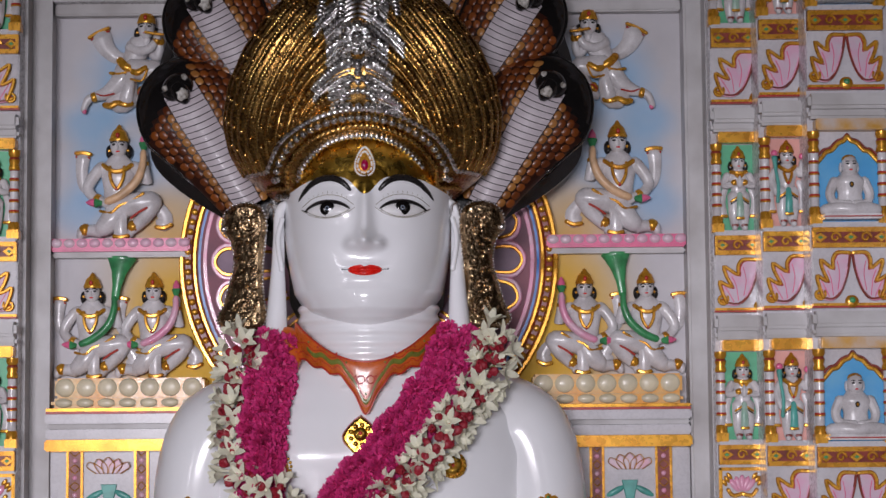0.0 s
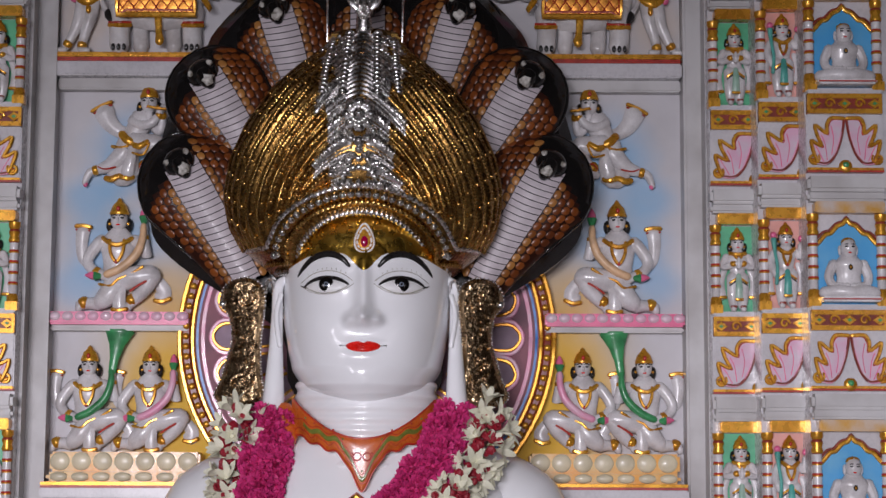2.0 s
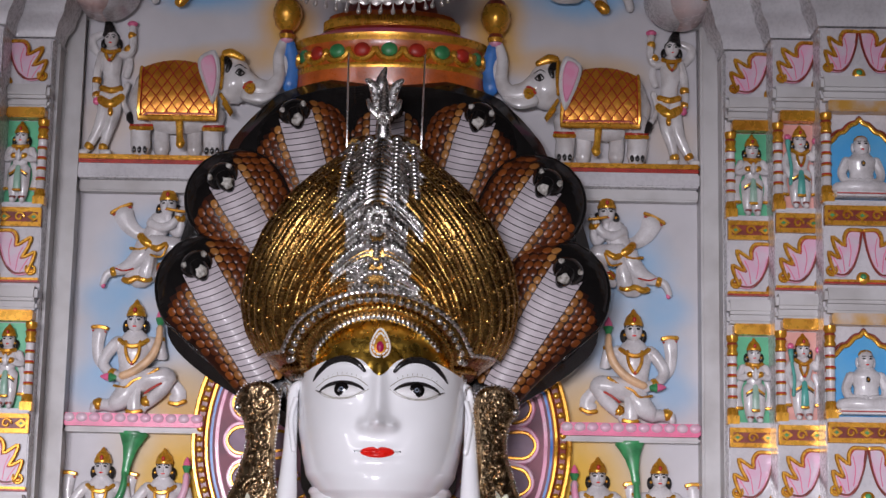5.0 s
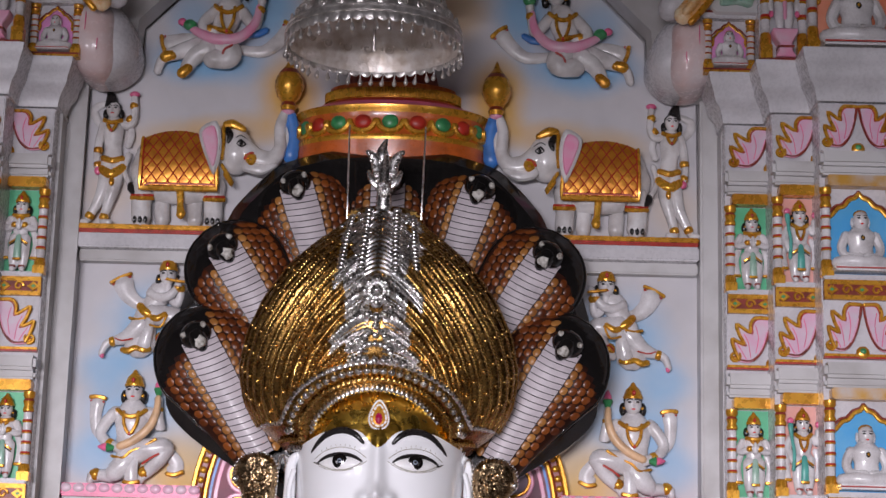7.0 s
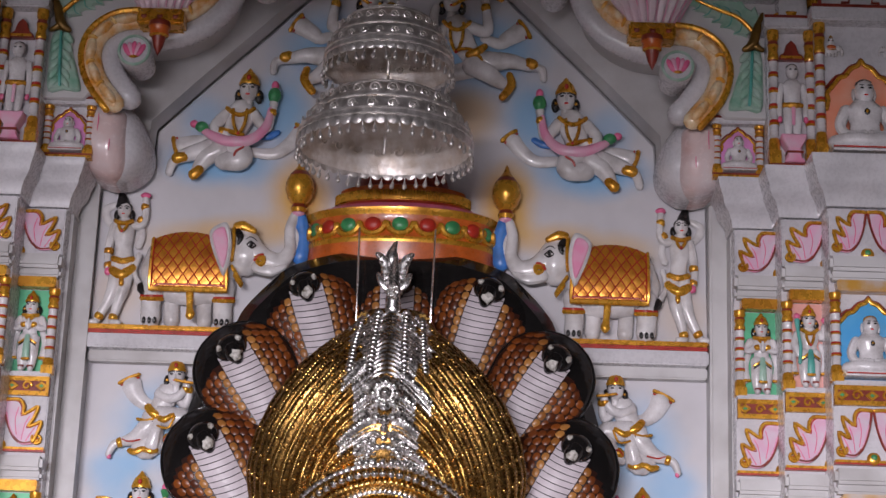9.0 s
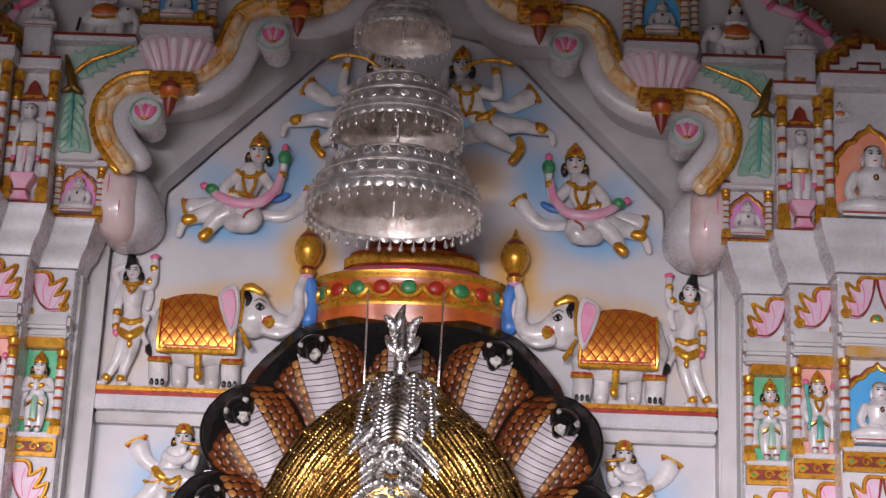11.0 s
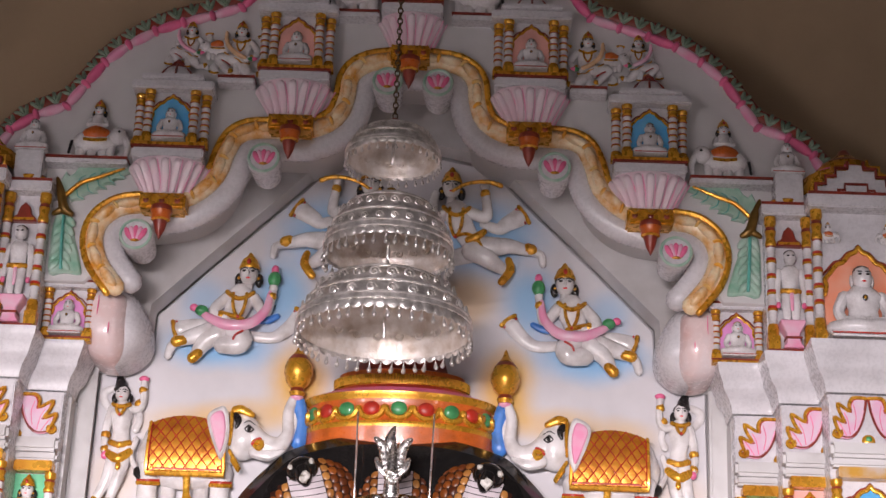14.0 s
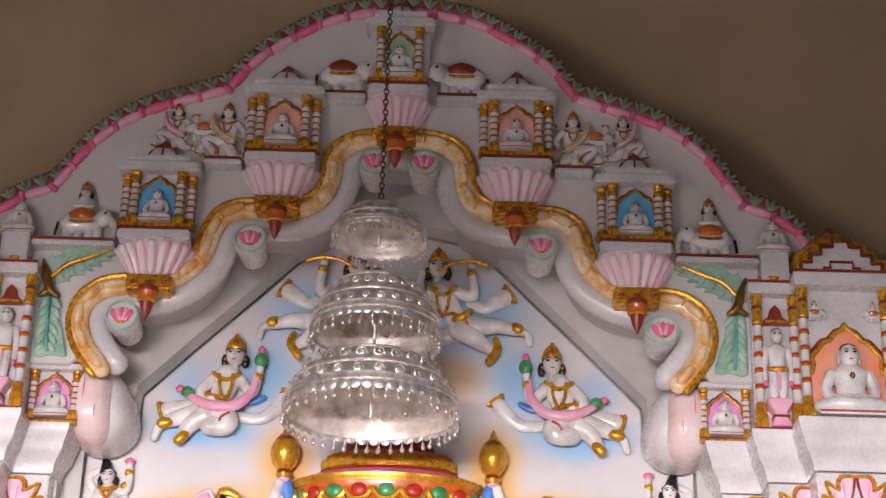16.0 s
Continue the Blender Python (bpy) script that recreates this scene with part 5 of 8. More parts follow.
bell_me = bell_mesh(1.0)
for z, r, h, nb, lab in ((2.955, 0.203, 0.150, 46, "large"), (3.150, 0.152, 0.150, 40, "middle"), (3.395, 0.114, 0.088, 34, "small")):
    um = thing("parasol", (UX, UY, z), lab + " embossed silver ceremonial parasol hung with tiny bells", "parasol", "hanging parasols")
    prof = [(1.0, 0.0), (1.0, 0.10), (0.985, 0.13), (0.985, 0.20), (0.955, 0.23), (0.93, 0.36), (0.885, 0.44), (0.86, 0.48), (0.80, 0.60), (0.70, 0.74), (0.64, 0.79), (0.60, 0.83), (0.45, 0.92), (0.25, 0.98), (0.0, 1.0)]
    n = 96
    b = Build(parasol_silver)
    rows = []
    for j, (q, v) in enumerate(prof):
        ring = []
        for i in range(n):
            a = math.tau * i / n
            k = 1 + (0.012 * math.sin(a * nb) if j in (0, 1) else 0.006 * math.sin(a * 24 + j) if j in (5, 8, 11) else 0)
            sc = -0.006 * abs(math.sin(a * nb / 2)) if j == 0 else 0
            ring.append(Vector((UX + r * q * k * math.cos(a), UY + r * q * k * math.sin(a), z + h * v + sc)))
        rows.append(ring)
    b.grid(rows, True)
    bands = []
    for v, q in ((0.115, 1.0), (0.215, 0.985), (0.46, 0.885), (0.80, 0.645)):
        ring = [(UX + r * q * math.cos(math.tau * i / 60), UY + r * q * math.sin(math.tau * i / 60), z + h * v) for i in range(61)]
        bands.append(ring)
    dome = part("dome", b, um)
    for ring in bands:
        part("band", Build(parasol_silver).tube(ring, 0.0032, 6, 1, 1), dome)
    # embossed leaf scrolls round the dome
    bb = Build(parasol_silver)
    for i in range(26):
        a = math.tau * i / 26
        for v, q, s_ in ((0.30, 0.952, 0.013), (0.62, 0.80, 0.014)):
            c = Vector((UX + r * q * math.cos(a), UY + r * q * math.sin(a), z + h * v))
            tt = Vector((-math.sin(a), math.cos(a), 0))
            k = r / 0.2
            bb.tube([c + tt * (s_ * k * (1 - e / 14) * math.cos(e * 0.8)) + Vector((0, 0, s_ * k * (1 - e / 14) * math.sin(e * 0.8))) for e in range(0, 11)], 0.0028 * k, 5, 1, 1)
    part("embossing", bb, dome, kind="stuff")
    b = Build(silver_in)
    rows = []
    for j, (q, v) in enumerate([(0.985, 0.02), (0.955, 0.14), (0.955, 0.2), (0.91, 0.34), (0.83, 0.50), (0.68, 0.72), (0.44, 0.88), (0.02, 0.95)]):
        rows.append([Vector((UX + r * q * math.cos(math.tau * i / 72) * (1 + 0.008 * math.sin(i * 3.3 + j)), UY + r * q * math.sin(math.tau * i / 72), z + h * v)) for i in range(72)])
    b.grid(rows, True)
    for i in range(22):
        a = math.tau * i / 22
        c = Vector((UX + r * 0.885 * math.cos(a), UY + r * 0.885 * math.sin(a), z + h * 0.36))
        tt = Vector((-math.sin(a), math.cos(a), 0))
        k = r / 0.2
        b.tube([c + tt * (0.016 * k * (1 - e / 14) * math.cos(e * 0.8)) + Vector((0, 0, 0.016 * k * (1 - e / 14) * math.sin(e * 0.8))) for e in range(0, 11)], 0.003 * k, 5, 1, 1)
    part("lining", b, um, "pale embossed inside of the dome")
    # cut scallops along the lower edge
    bb = Build(parasol_silver)
    for i in range(nb):
        a = math.tau * (i + 0.5) / nb
        q = Matrix.Rotation(a - math.pi * 1.5, 4, "Z")
        bb.ball((UX + r * 1.004 * math.cos(a), UY + r * 1.004 * math.sin(a), z + 0.003), (r * 2.9 / nb, 0.0022, 0.012 * r / 0.2), 10, 6, q)
    part("scalloped_edge", bb, dome, kind="stuff")
    for i in range(nb):
        a = math.tau * i / nb
        piece("bell", bell_me, um, Matrix.Translation((UX + r * 1.0 * math.cos(a), UY + r * 1.0 * math.sin(a), z - 0.002)) @ Matrix.Scale(1.0 if r > 0.15 else 0.7, 4) @ Euler((rnd.uniform(-0.15, 0.15), rnd.uniform(-0.15, 0.15), 0)).to_matrix().to_4x4())
    part("rod", Build(parasol_silver).tube([(UX, UY, z - 0.01), (UX, UY, z + h + 0.03)], 0.004, 8), um)
    part("knob", Build(redbrown if r < 0.12 else gold).lathe([(0, h, gold), (0.012, h + 0.004, redbrown if r < 0.12 else gold), (0.006, h + 0.010), (0.011, h + 0.018), (0.0, h + 0.026)], (UX, UY, z), 12), um)
chain = thing("chain", (UX, UY, 5.4), "thin bronze chain hanging from the ceiling", "chain")
b = Build(redbrown)
ring = [(0.006 * math.cos(math.tau * i / 10), 0, 0.009 * math.sin(math.tau * i / 10)) for i in range(11)]
b.tube(ring, 0.0020, 5, 1, 1)
b.mats[0] = mat("bronze_chain", (0.16, 0.11, 0.06), 0.35, 0.9, 0.2, 60, 0.1)
link = b.mesh("link", 60)
z, i = 3.512, 0
while z < 5.39:
    piece("link", link, chain, pose(UX, UY, z, 0, 0, 90 * (i % 2) + 20))
    z, i = z + 0.0145, i + 1

# ---- small carved figures, each one plain mesh ----
U = 0.00139


def setp(b, x, y, z, k=1.0, s=1):
    b.x = pose(x, y, z) @ Matrix.Diagonal((s * k * U, k * U, k * U, 1))
    return b


def head_parts(b, x, z, y=-14, r=17, crown=True, hair=True):
    """A head with painted brows, eyes and lips, side hair and a pointed gold crown."""
    b.use(skin).ball((x, y, z), (r * 0.92, r * 0.85, r * 1.15), 14, 10)
    b.tube([(x, y + 3, z - r), (x, y + 4, z - r * 1.7)], r * 0.48, 8)
    f = y - r * 0.80
    b.ball((x, f - r * 0.08, z - r * 0.15), (r * 0.15, r * 0.18, r * 0.32), 8, 6)
    b.use(ink)
    for e in (-1, 1):
        b.ball((x + e * r * 0.38, f + r * 0.10, z + r * 0.12), (r * 0.25, r * 0.13, r * 0.13), 8, 5)
        b.tube([(x + e * r * 0.10, f + r * 0.04, z + r * 0.34), (x + e * r * 0.38, f + r * 0.06, z + r * 0.46), (x + e * r * 0.70, f + r * 0.26, z + r * 0.32)], r * 0.07, 5, 1, 2)
        if hair:
            b.ball((x + e * r * 1.02, y + 5, z - r * 0.55), (r * 0.42, r * 0.4, r * 0.75), 8, 6)
    b.use(lipred).ball((x, f + r * 0.10, z - r * 0.60), (r * 0.24, r * 0.08, r * 0.09), 8, 5)
    if hair:
        b.use(ink).ball((x, y + 5, z + r * 0.45), (r * 1.0, r * 0.8, r * 0.8), 12, 8)
    if crown:
        b.lathe([(r * 1.0, z + r * 0.50, goldp), (r * 1.08, z + r * 0.70, goldp), (r * 0.98, z + r * 0.95, goldp), (r * 0.78, z + r * 1.5, goldp), (r * 0.3, z + r * 2.0, goldp), (r * 0.22, z + r * 2.2, goldp), (0, z + r * 2.4, goldp)], (x, y + 2, 0), 14, sy=0.9)
        b.use(red).ball((x, y - r * 0.85, z + r * 1.1), (r * 0.22, r * 0.15, r * 0.3), 8, 5)
        b.use(goldp)
        for e in (-1, 1):
            b.ball((x + e * r * 0.98, y - 2, z - r * 0.45), r * 0.17, 6, 5)


def necklace(b, x, z, w, h, y=-30):
    b.use(goldp).tube([(x - w, y + 8, z), (x - w * 0.5, y + 1, z - h * 0.22), (x, y, z - h * 0.3), (x + w * 0.5, y + 1, z - h * 0.22), (x + w, y + 8, z)], 4.2, 6)
    b.tube([(x - w * 0.5, y + 3, z - 4), (x - w * 0.42, y, z - h * 0.6), (x, y - 1, z - h), (x + w * 0.42, y, z - h * 0.6), (x + w * 0.5, y + 3, z - 4)], 3.0, 6)
    b.use(red).ball((x, y - 2, z - h), 3.4, 6, 5)


def cuff(b, p, d, r, m=None):
    """A bracelet round a limb at p, along d."""
    d = Vector((d[0], 0, d[1])).normalized()
    p = Vector(p)
    b.use(m or goldp).tube([p - d * 3, p + d * 3], r, 10, 1.0)


def lotus_bud(b, x, y, z, dx, dz, k=1.0):
    d = Vector((dx, 0, dz)).normalized()
    p = Vector((x, y, z))
    b.use(leafgreen).tube([p, p + d * 9 * k], [4 * k, 7.5 * k], 8)
    b.use(hotpink).tube([p + d * 10 * k, p + d * 16 * k, p + d * 23 * k], [6.5 * k, 5.5 * k, 1.5 * k], 8)


def scarf_end(b, pts, w0, w1, gold_edge=True):
    """A stiff flying scarf that widens to a gold-edged end."""
    n = len(pts)
    b.use(skin).tube([(p[0], p[1], p[2]) for p in pts], [w0 + (w1 - w0) * i / (n - 1) for i in range(n)], 8, 0.45)
    if gold_edge:
        a, c = Vector(pts[-2]), Vector(pts[-1])
        d = (c - a).normalized()
        s_ = d.cross(Vector((0, 1, 0))).normalized()
        e = c + d * w1 * 0.55
        b.use(goldp).tube([e - s_ * w1 * 1.05 + Vector((0, -1, 0)), e + Vector((0, -2, 0)) + d * 1.5, e + s_ * w1 * 1.05 + Vector((0, -1, 0))], 4.2, 6)
        e -= d * 6.5
        b.use(red).tube([e - s_ * w1 * 0.95 + Vector((0, -2, 0)), e + s_ * w1 * 0.95 + Vector((0, -2, 0))], 1.8, 5)


def kneeler(x, y, z, k, s, stem, flared=False, bud=True):
    """A kneeling musician with one knee raised and a curved stem in both arms."""
    b = setp(Build(skin), x, y, z, k, s)
    b.use(skin).tube([(3, -9, 62), (2, -10, 86), (3, -10, 112), (3, -8, 136)], [27, 25, 31, 27], 14, 0.55)
    b.ball((-26, -9, 128), (14, 11, 13), 10, 8).ball((32, -9, 128), (14, 11, 13), 10, 8)
    b.tube([(-30, -10, 128), (-47, -12, 104), (-50, -14, 88), (-38, -18, 74), (-18, -22, 66)], [11, 11, 10, 9, 8], 10)
    b.ball((-15, -24, 64), (12, 8, 9), 10, 8)
    b.tube([(36, -10, 128), (50, -12, 112), (55, -14, 102), (52, -18, 122), (50, -20, 146)], [11, 11, 10, 9, 7], 10)
    b.ball((50, -22, 150), (8, 7, 11), 8, 6)
    # legs: one folded under, one knee raised
    b.tube([(8, -12, 58), (-8, -18, 34), (-26, -18, 16)], [24, 21, 15], 12, 0.8)
    b.tube([(-26, -14, 14), (-46, -10, 16), (-62, -8, 12)], [13, 11, 9], 10)
    b.tube([(-62, -10, 16), (-65, -12, 4)], [9, 7], 8)
    b.tube([(12, -14, 58), (40, -20, 64), (68, -20, 68)], [22, 20, 17], 12, 0.85)
    b.tube([(68, -19, 68), (52, -18, 40), (26, -16, 14)], [17, 14, 9], 12, 0.9)
    b.tube([(26, -18, 8), (6, -22, 5)], [8, 7], 8)
    b.tube([(12, -24, 60), (10, -27, 30), (10, -26, 6)], [10, 11, 12], 8, 0.4)
    b.tube([(70, -6, 62), (86, -4, 40), (82, -4, 26)], [10, 13, 15], 8, 0.4)
    b.use(goldp).tube([(-2, -28, 4), (10, -30, 2), (24, -28, 5)], 4, 6).tube([(70, -9, 22), (84, -10, 20), (98, -8, 26)], 4, 6)
    b.tube([(-28, -22, 50), (-6, -32, 46), (8, -32, 58), (28, -32, 66), (52, -36, 80)], 2.6, 6)
    b.use(red).tube([(30, -34, 36), (44, -36, 46), (58, -34, 54)], 2.2, 5)
    cuff(b, (-56, -10, 17), (1, -0.1), 12)
    cuff(b, (31, -17, 22), (0.5, 0.9), 11.5)
    cuff(b, (-33, -19, 71), (1, -0.4), 10.5)
    cuff(b, (51, -19, 134), (0, 1), 8.5)
    necklace(b, 3, 133, 26, 44)
    head_parts(b, 4, 167)
    # stem
    m = {"green": leafgreen, "pink": pink, "peach": peach}[stem]
    b.use(m).tube([(50, -27, 156), (49, -30, 130), (38, -31, 102), (12, -31, 78), (-14, -30, 66)], [5, 7, 8, 8, 7], 10)
    lotus_bud(b, -24, -26, 64, -1, 0.05, 1.2)
    if flared:
        b.use(leafgreen).tube([(50, -25, 152), (54, -24, 180), (58, -22, 206), (62, -20, 234)], [7, 9, 15, 30], 12, 0.5)
        for e in (-20, -7, 7, 20):
            b.ball((62 + e, -24, 240), (9, 6, 9), 8, 6)
    elif bud:
        lotus_bud(b, 50, -22, 160, 0, 1, 1.25)
    scarf_end(b, [(-42, -4, 78), (-60, -6, 96), (-64, -6, 124), (-62, -6, 148)], 7, 13)
    b.x = Matrix()
    return single("relief_statue", b, "kneeling marble relief figure with gold crown and " + stem + " stem", "statue", "relief figures")


def flute_player(x, y, z, k, s):
    """A flying flute player: torso bent forward, one knee drawn up, a hem of gold and a flaring scarf."""
    b = setp(Build(skin), x, y, z, k, s)
    b.tube([(57, -14, 135), (47, -14, 115), (36, -14, 95), (30, -14, 77)], [25, 25, 20, 24], 14, 0.62)
    b.ball((38, -14, 128), (14, 12, 14), 10, 8)
    b.tube([(33, -18, 125), (54, -24, 115), (77, -28, 120), (91, -30, 137)], [12, 11, 10, 7], 10)
    b.tube([(66, -10, 131), (88, -14, 104), (96, -18, 117), (97, -24, 139)], [11, 10, 9, 7], 10)
    b.ball((93, -32, 143), (9, 8, 11), 8, 6).ball((100, -28, 152), (8, 7, 9), 8, 6)
    # the rear leg, the raised knee and the hanging cloth between them
    b.tube([(26, -14, 77), (15, -18, 54), (-10, -18, 31), (-38, -16, 21)], [25, 22, 16, 9], 12, 0.85)
    b.tube([(-40, -16, 21), (-54, -16, 14), (-64, -16, -8)], [9, 9, 6], 10)
    b.tube([(36, -18, 79), (67, -24, 75), (93, -26, 71), (82, -26, 43), (54, -22, 12)], [23, 23, 20, 17, 9], 12, 0.85)
    b.tube([(26, -12, 73), (22, -14, 43), (13, -14, 12)], [20, 27, 34], 12, 0.4)
    b.tube([(41, -30, 78), (35, -34, 43), (27, -30, 12)], [7, 11, 14], 10, 0.5)
    b.use(goldp).tube([(39, -24, 5), (27, -30, 3), (9, -28, 6), (-6, -26, 0), (-19, -22, 3)], [6, 7, 6, 7, 6], 8, 0.7)
    b.tube([(41, -34, 75), (26, -36, 82), (13, -28, 97)], [8, 9, 8], 8, 0.6).tube([(71, -42, 78), (54, -44, 67), (41, -38, 71)], [5, 7, 6], 8, 0.6)
    b.tube([(28, -34, 69), (11, -32, 66), (-7, -24, 70)], 3.4, 6).tube([(75, -46, 74), (63, -46, 49), (39, -40, 54)], 2.4, 6)
    b.use(ink).tube([(28, -34, 64), (11, -32, 63), (-6, -24, 67)], 1.3, 5)
    b.use(red).tube([(3, -30, 25), (-19, -28, 21), (-35, -24, 26)], 1.8, 5).tube([(76, -40, 32), (63, -42, 34), (54, -34, 25)], 1.8, 5)
    for p, d, r in (((-41, -16, 20), (1, 0.3), 11), ((63, -24, 29), (0.7, -1), 14), ((92, -30, 136), (0.4, 1), 9), ((98, -24, 135), (0, 1), 9)):
        cuff(b, p, d, r)
    b.use(hotpink).ball((-61, -18, -10), (5, 4, 6), 8, 6)
    head_parts(b, 69, 163, -24, 19)
    b.use(goldp).tube([(109, -46, 146), (92, -48, 147), (70, -48, 151)], 3, 6)
    scarf_end(b, [(29, -8, 103), (6, -8, 105), (-16, -8, 123), (-28, -8, 147)], 10, 22)
    b.x = Matrix()
    return single("relief_statue", b, "flying marble relief figure playing a flute", "statue", "relief figures")


def flyer(x, y, z, k, s, horn):
    """A reclining flying figure: with a flower and pink scarf, or with a gold horn."""
    b = setp(Build(skin), x, y, z, k, s)
    if not horn:
        b.tube([(-10, -12, 42), (-6, -12, 20), (2, -12, -6), (4, -12, -20)], [24, 24, 20, 22], 14, 0.6)
        b.tube([(-30, -12, 34), (-50, -16, 8), (-58, -18, 8), (-66, -20, 44)], [11, 10, 9, 7], 10)
        b.ball((-66, -21, 50), (8, 7, 10), 8, 6)
        b.tube([(14, -12, 34), (34, -16, 10), (32, -20, -4), (10, -24, -10)], [11, 11, 10, 8], 10)
        b.tube([(4, -14, -24), (-14, -20, -46), (-10, -22, -58), (20, -20, -58)], [22, 22, 19, 17], 12, 0.8)
        b.tube([(22, -18, -38), (46, -18, -52), (66, -16, -84)], [20, 17, 9], 12, 0.85)
        b.tube([(40, -14, -34), (78, -14, -46), (104, -12, -58), (112, -12, -82)], [19, 14, 9, 7], 12, 0.85)
        b.use(goldp).tube([(56, -24, -76), (68, -24, -88)], [9, 10], 8, 0.7).tube([(84, -20, -52), (100, -20, -56)], [9, 11], 8, 0.7)
        b.tube([(-16, -26, -12), (2, -30, -8), (22, -26, -2)], 4.5, 6)
        b.use(red).tube([(-20, -38, -38), (-8, -40, -46), (-4, -38, -54)], 2.2, 5)
        b.use(pink).tube([(-62, -24, 40), (-56, -27, 6), (-30, -32, -22), (10, -34, -26), (40, -30, -14), (54, -24, -4)], [5, 8, 10, 10, 8, 6], 10, 0.7)
        b.use(leafgreen).ball((-67, -22, 66), (12, 10, 15), 10, 8).ball((58, -24, 2), (12, 9, 10), 10, 8)
        b.use(hotpink).ball((-67, -22, 84), (7, 6, 9), 8, 6).ball((72, -22, 8), (8, 6, 7), 8, 6)
        b.use(bluep).tube([(-40, -10, -10), (-60, -8, -6), (-76, -8, 2)], [5, 7, 5], 8, 0.5)
        cuff(b, (-64, -20, 34), (0.1, 1), 9)
        cuff(b, (22, -22, -6), (1, 0.4), 10)
        necklace(b, -8, 40, 24, 50)
        head_parts(b, -20, 76, -16, 18)
        scarf_end(b, [(-30, -6, -36), (-70, -6, -38), (-96, -6, -20), (-114, -6, 2)], 9, 15)
        scarf_end(b, [(44, -6, -16), (70, -8, -20), (96, -8, -28)], 8, 16)
        lab = "flying marble relief figure with flower and pink scarf"
    else:
        b.tube([(-30, -12, 34), (-22, -12, 10), (-4, -12, -22), (8, -12, -36)], [24, 23, 19, 22], 14, 0.6)
        b.tube([(-8, -12, 30), (22, -16, 18), (28, -18, 28), (22, -22, 72)], [12, 11, 10, 7], 10)
        b.ball((22, -24, 76), (9, 8, 9), 8, 6)
        b.tube([(-48, -12, 26), (-64, -14, 10), (-70, -16, 40), (-66, -18, 64)], [11, 10, 9, 7], 10)
        b.tube([(6, -14, -40), (40, -18, -40), (72, -18, -38), (108, -14, -46)], [22, 19, 14, 9], 12, 0.85)
        b.tube([(108, -14, -46), (126, -12, -50), (130, -12, -70)], [8, 8, 6], 8)
        b.tube([(0, -18, -46), (28, -22, -62), (42, -20, -72), (62, -16, -84)], [21, 18, 15, 9], 12, 0.85)
        b.tube([(0, -6, -50), (-40, -6, -62), (-60, -6, -66)], [18, 15, 10], 10, 0.6)
        b.use(goldp).tube([(68, -22, -64), (72, -24, -86), (56, -24, -110)], [6, 8, 7], 8, 0.6).tube([(100, -18, -40), (112, -20, -44)], [11, 10], 8, 0.7)
        b.tube([(-6, -28, -32), (8, -32, -28), (24, -28, -14)], [7, 8, 6], 8)
        b.tube([(-28, -30, -24), (-4, -32, -22), (16, -32, -38), (20, -30, -52)], 3.2, 6)
        necklace(b, -28, 34, 24, 62)
        cuff(b, (23, -22, 62), (0, 1), 9)
        b.use(goldp).tube([(-36, -34, 60), (-12, -36, 74), (24, -36, 80), (52, -32, 74)], [3, 3.5, 4, 5], 8)
        head_parts(b, -38, 74, -16, 18)
        scarf_end(b, [(20, -6, 10), (48, -6, 0), (64, -6, 10), (86, -6, 24)], 8, 18)
        lab = "flying marble relief figure blowing a gold horn"
    b.x = Matrix()
    return single("relief_statue", b, lab, "statue", "relief figures")


def attendant(x, y, z, k, s):
    """A standing man with one arm raised and a tall dark cap."""
    b = setp(Build(skin), x, y, z, k, s)
    b.tube([(0, -10, 122), (-2, -11, 150), (-4, -11, 176), (-4, -10, 196)], [17, 15, 20, 16], 12, 0.65)
    b.tube([(-22, -10, 192), (-28, -12, 160), (-30, -12, 128), (-28, -16, 108)], [8, 8, 7, 6], 8)
    b.tube([(12, -10, 192), (26, -12, 190), (34, -14, 206), (32, -14, 244)], [9, 8, 7, 6], 8)
    b.tube([(26, -10, 190), (30, -10, 170), (24, -12, 150)], [5, 6, 7], 8, 0.5)
    b.tube([(-8, -12, 120), (-14, -14, 70), (-24, -14, 40), (-40, -14, 8)], [15, 13, 10, 7], 10, 0.85)
    b.tube([(10, -12, 120), (4, -15, 70), (-4, -15, 40), (-12, -15, 6)], [15, 13, 10, 7], 10, 0.85)
    b.tube([(-40, -18, 4), (-52, -20, 3)], 6, 8).tube([(-12, -18, 4), (2, -20, 3)], 6, 8)
    b.use(hotpink).ball((32, -15, 248), (10, 7, 6), 8, 6).ball((-26, -18, 100), (7, 5, 8), 8, 6)
    b.use(goldp).tube([(-18, -20, 124), (0, -26, 118), (18, -20, 124)], 6, 8).tube([(-20, -20, 104), (0, -28, 92), (20, -20, 108)], [8, 9, 8], 8, 0.6)
    b.ball((2, -28, 78), (5, 4, 9), 8, 6)
    for p, d, r in (((-29, -12, 140), (0, 1), 9), ((32, -14, 226), (0, 1), 8), ((-36, -14, 16), (0.4, 1), 9), ((-10, -15, 14), (0.2, 1), 9), ((27, -12, 200), (0.6, 1), 9), ((-28, -14, 112), (0, 1), 8)):
        cuff(b, p, d, r)
    necklace(b, -4, 196, 16, 22)
    head_parts(b, -6, 218, -14, 14, crown=False)
    b.use(ink).tube([(-10, -10, 228), (-12, -9, 242), (-18, -8, 262)], [14, 10, 2], 10)
    b.use(skin).tube([(-26, -4, 190), (-40, -4, 206), (-42, -4, 222), (-24, -4, 232)], [7, 8, 8, 6], 8, 0.5)
    b.x = Matrix()
    return single("relief_statue", b, "standing marble relief attendant with a dark cap", "statue", "relief figures")


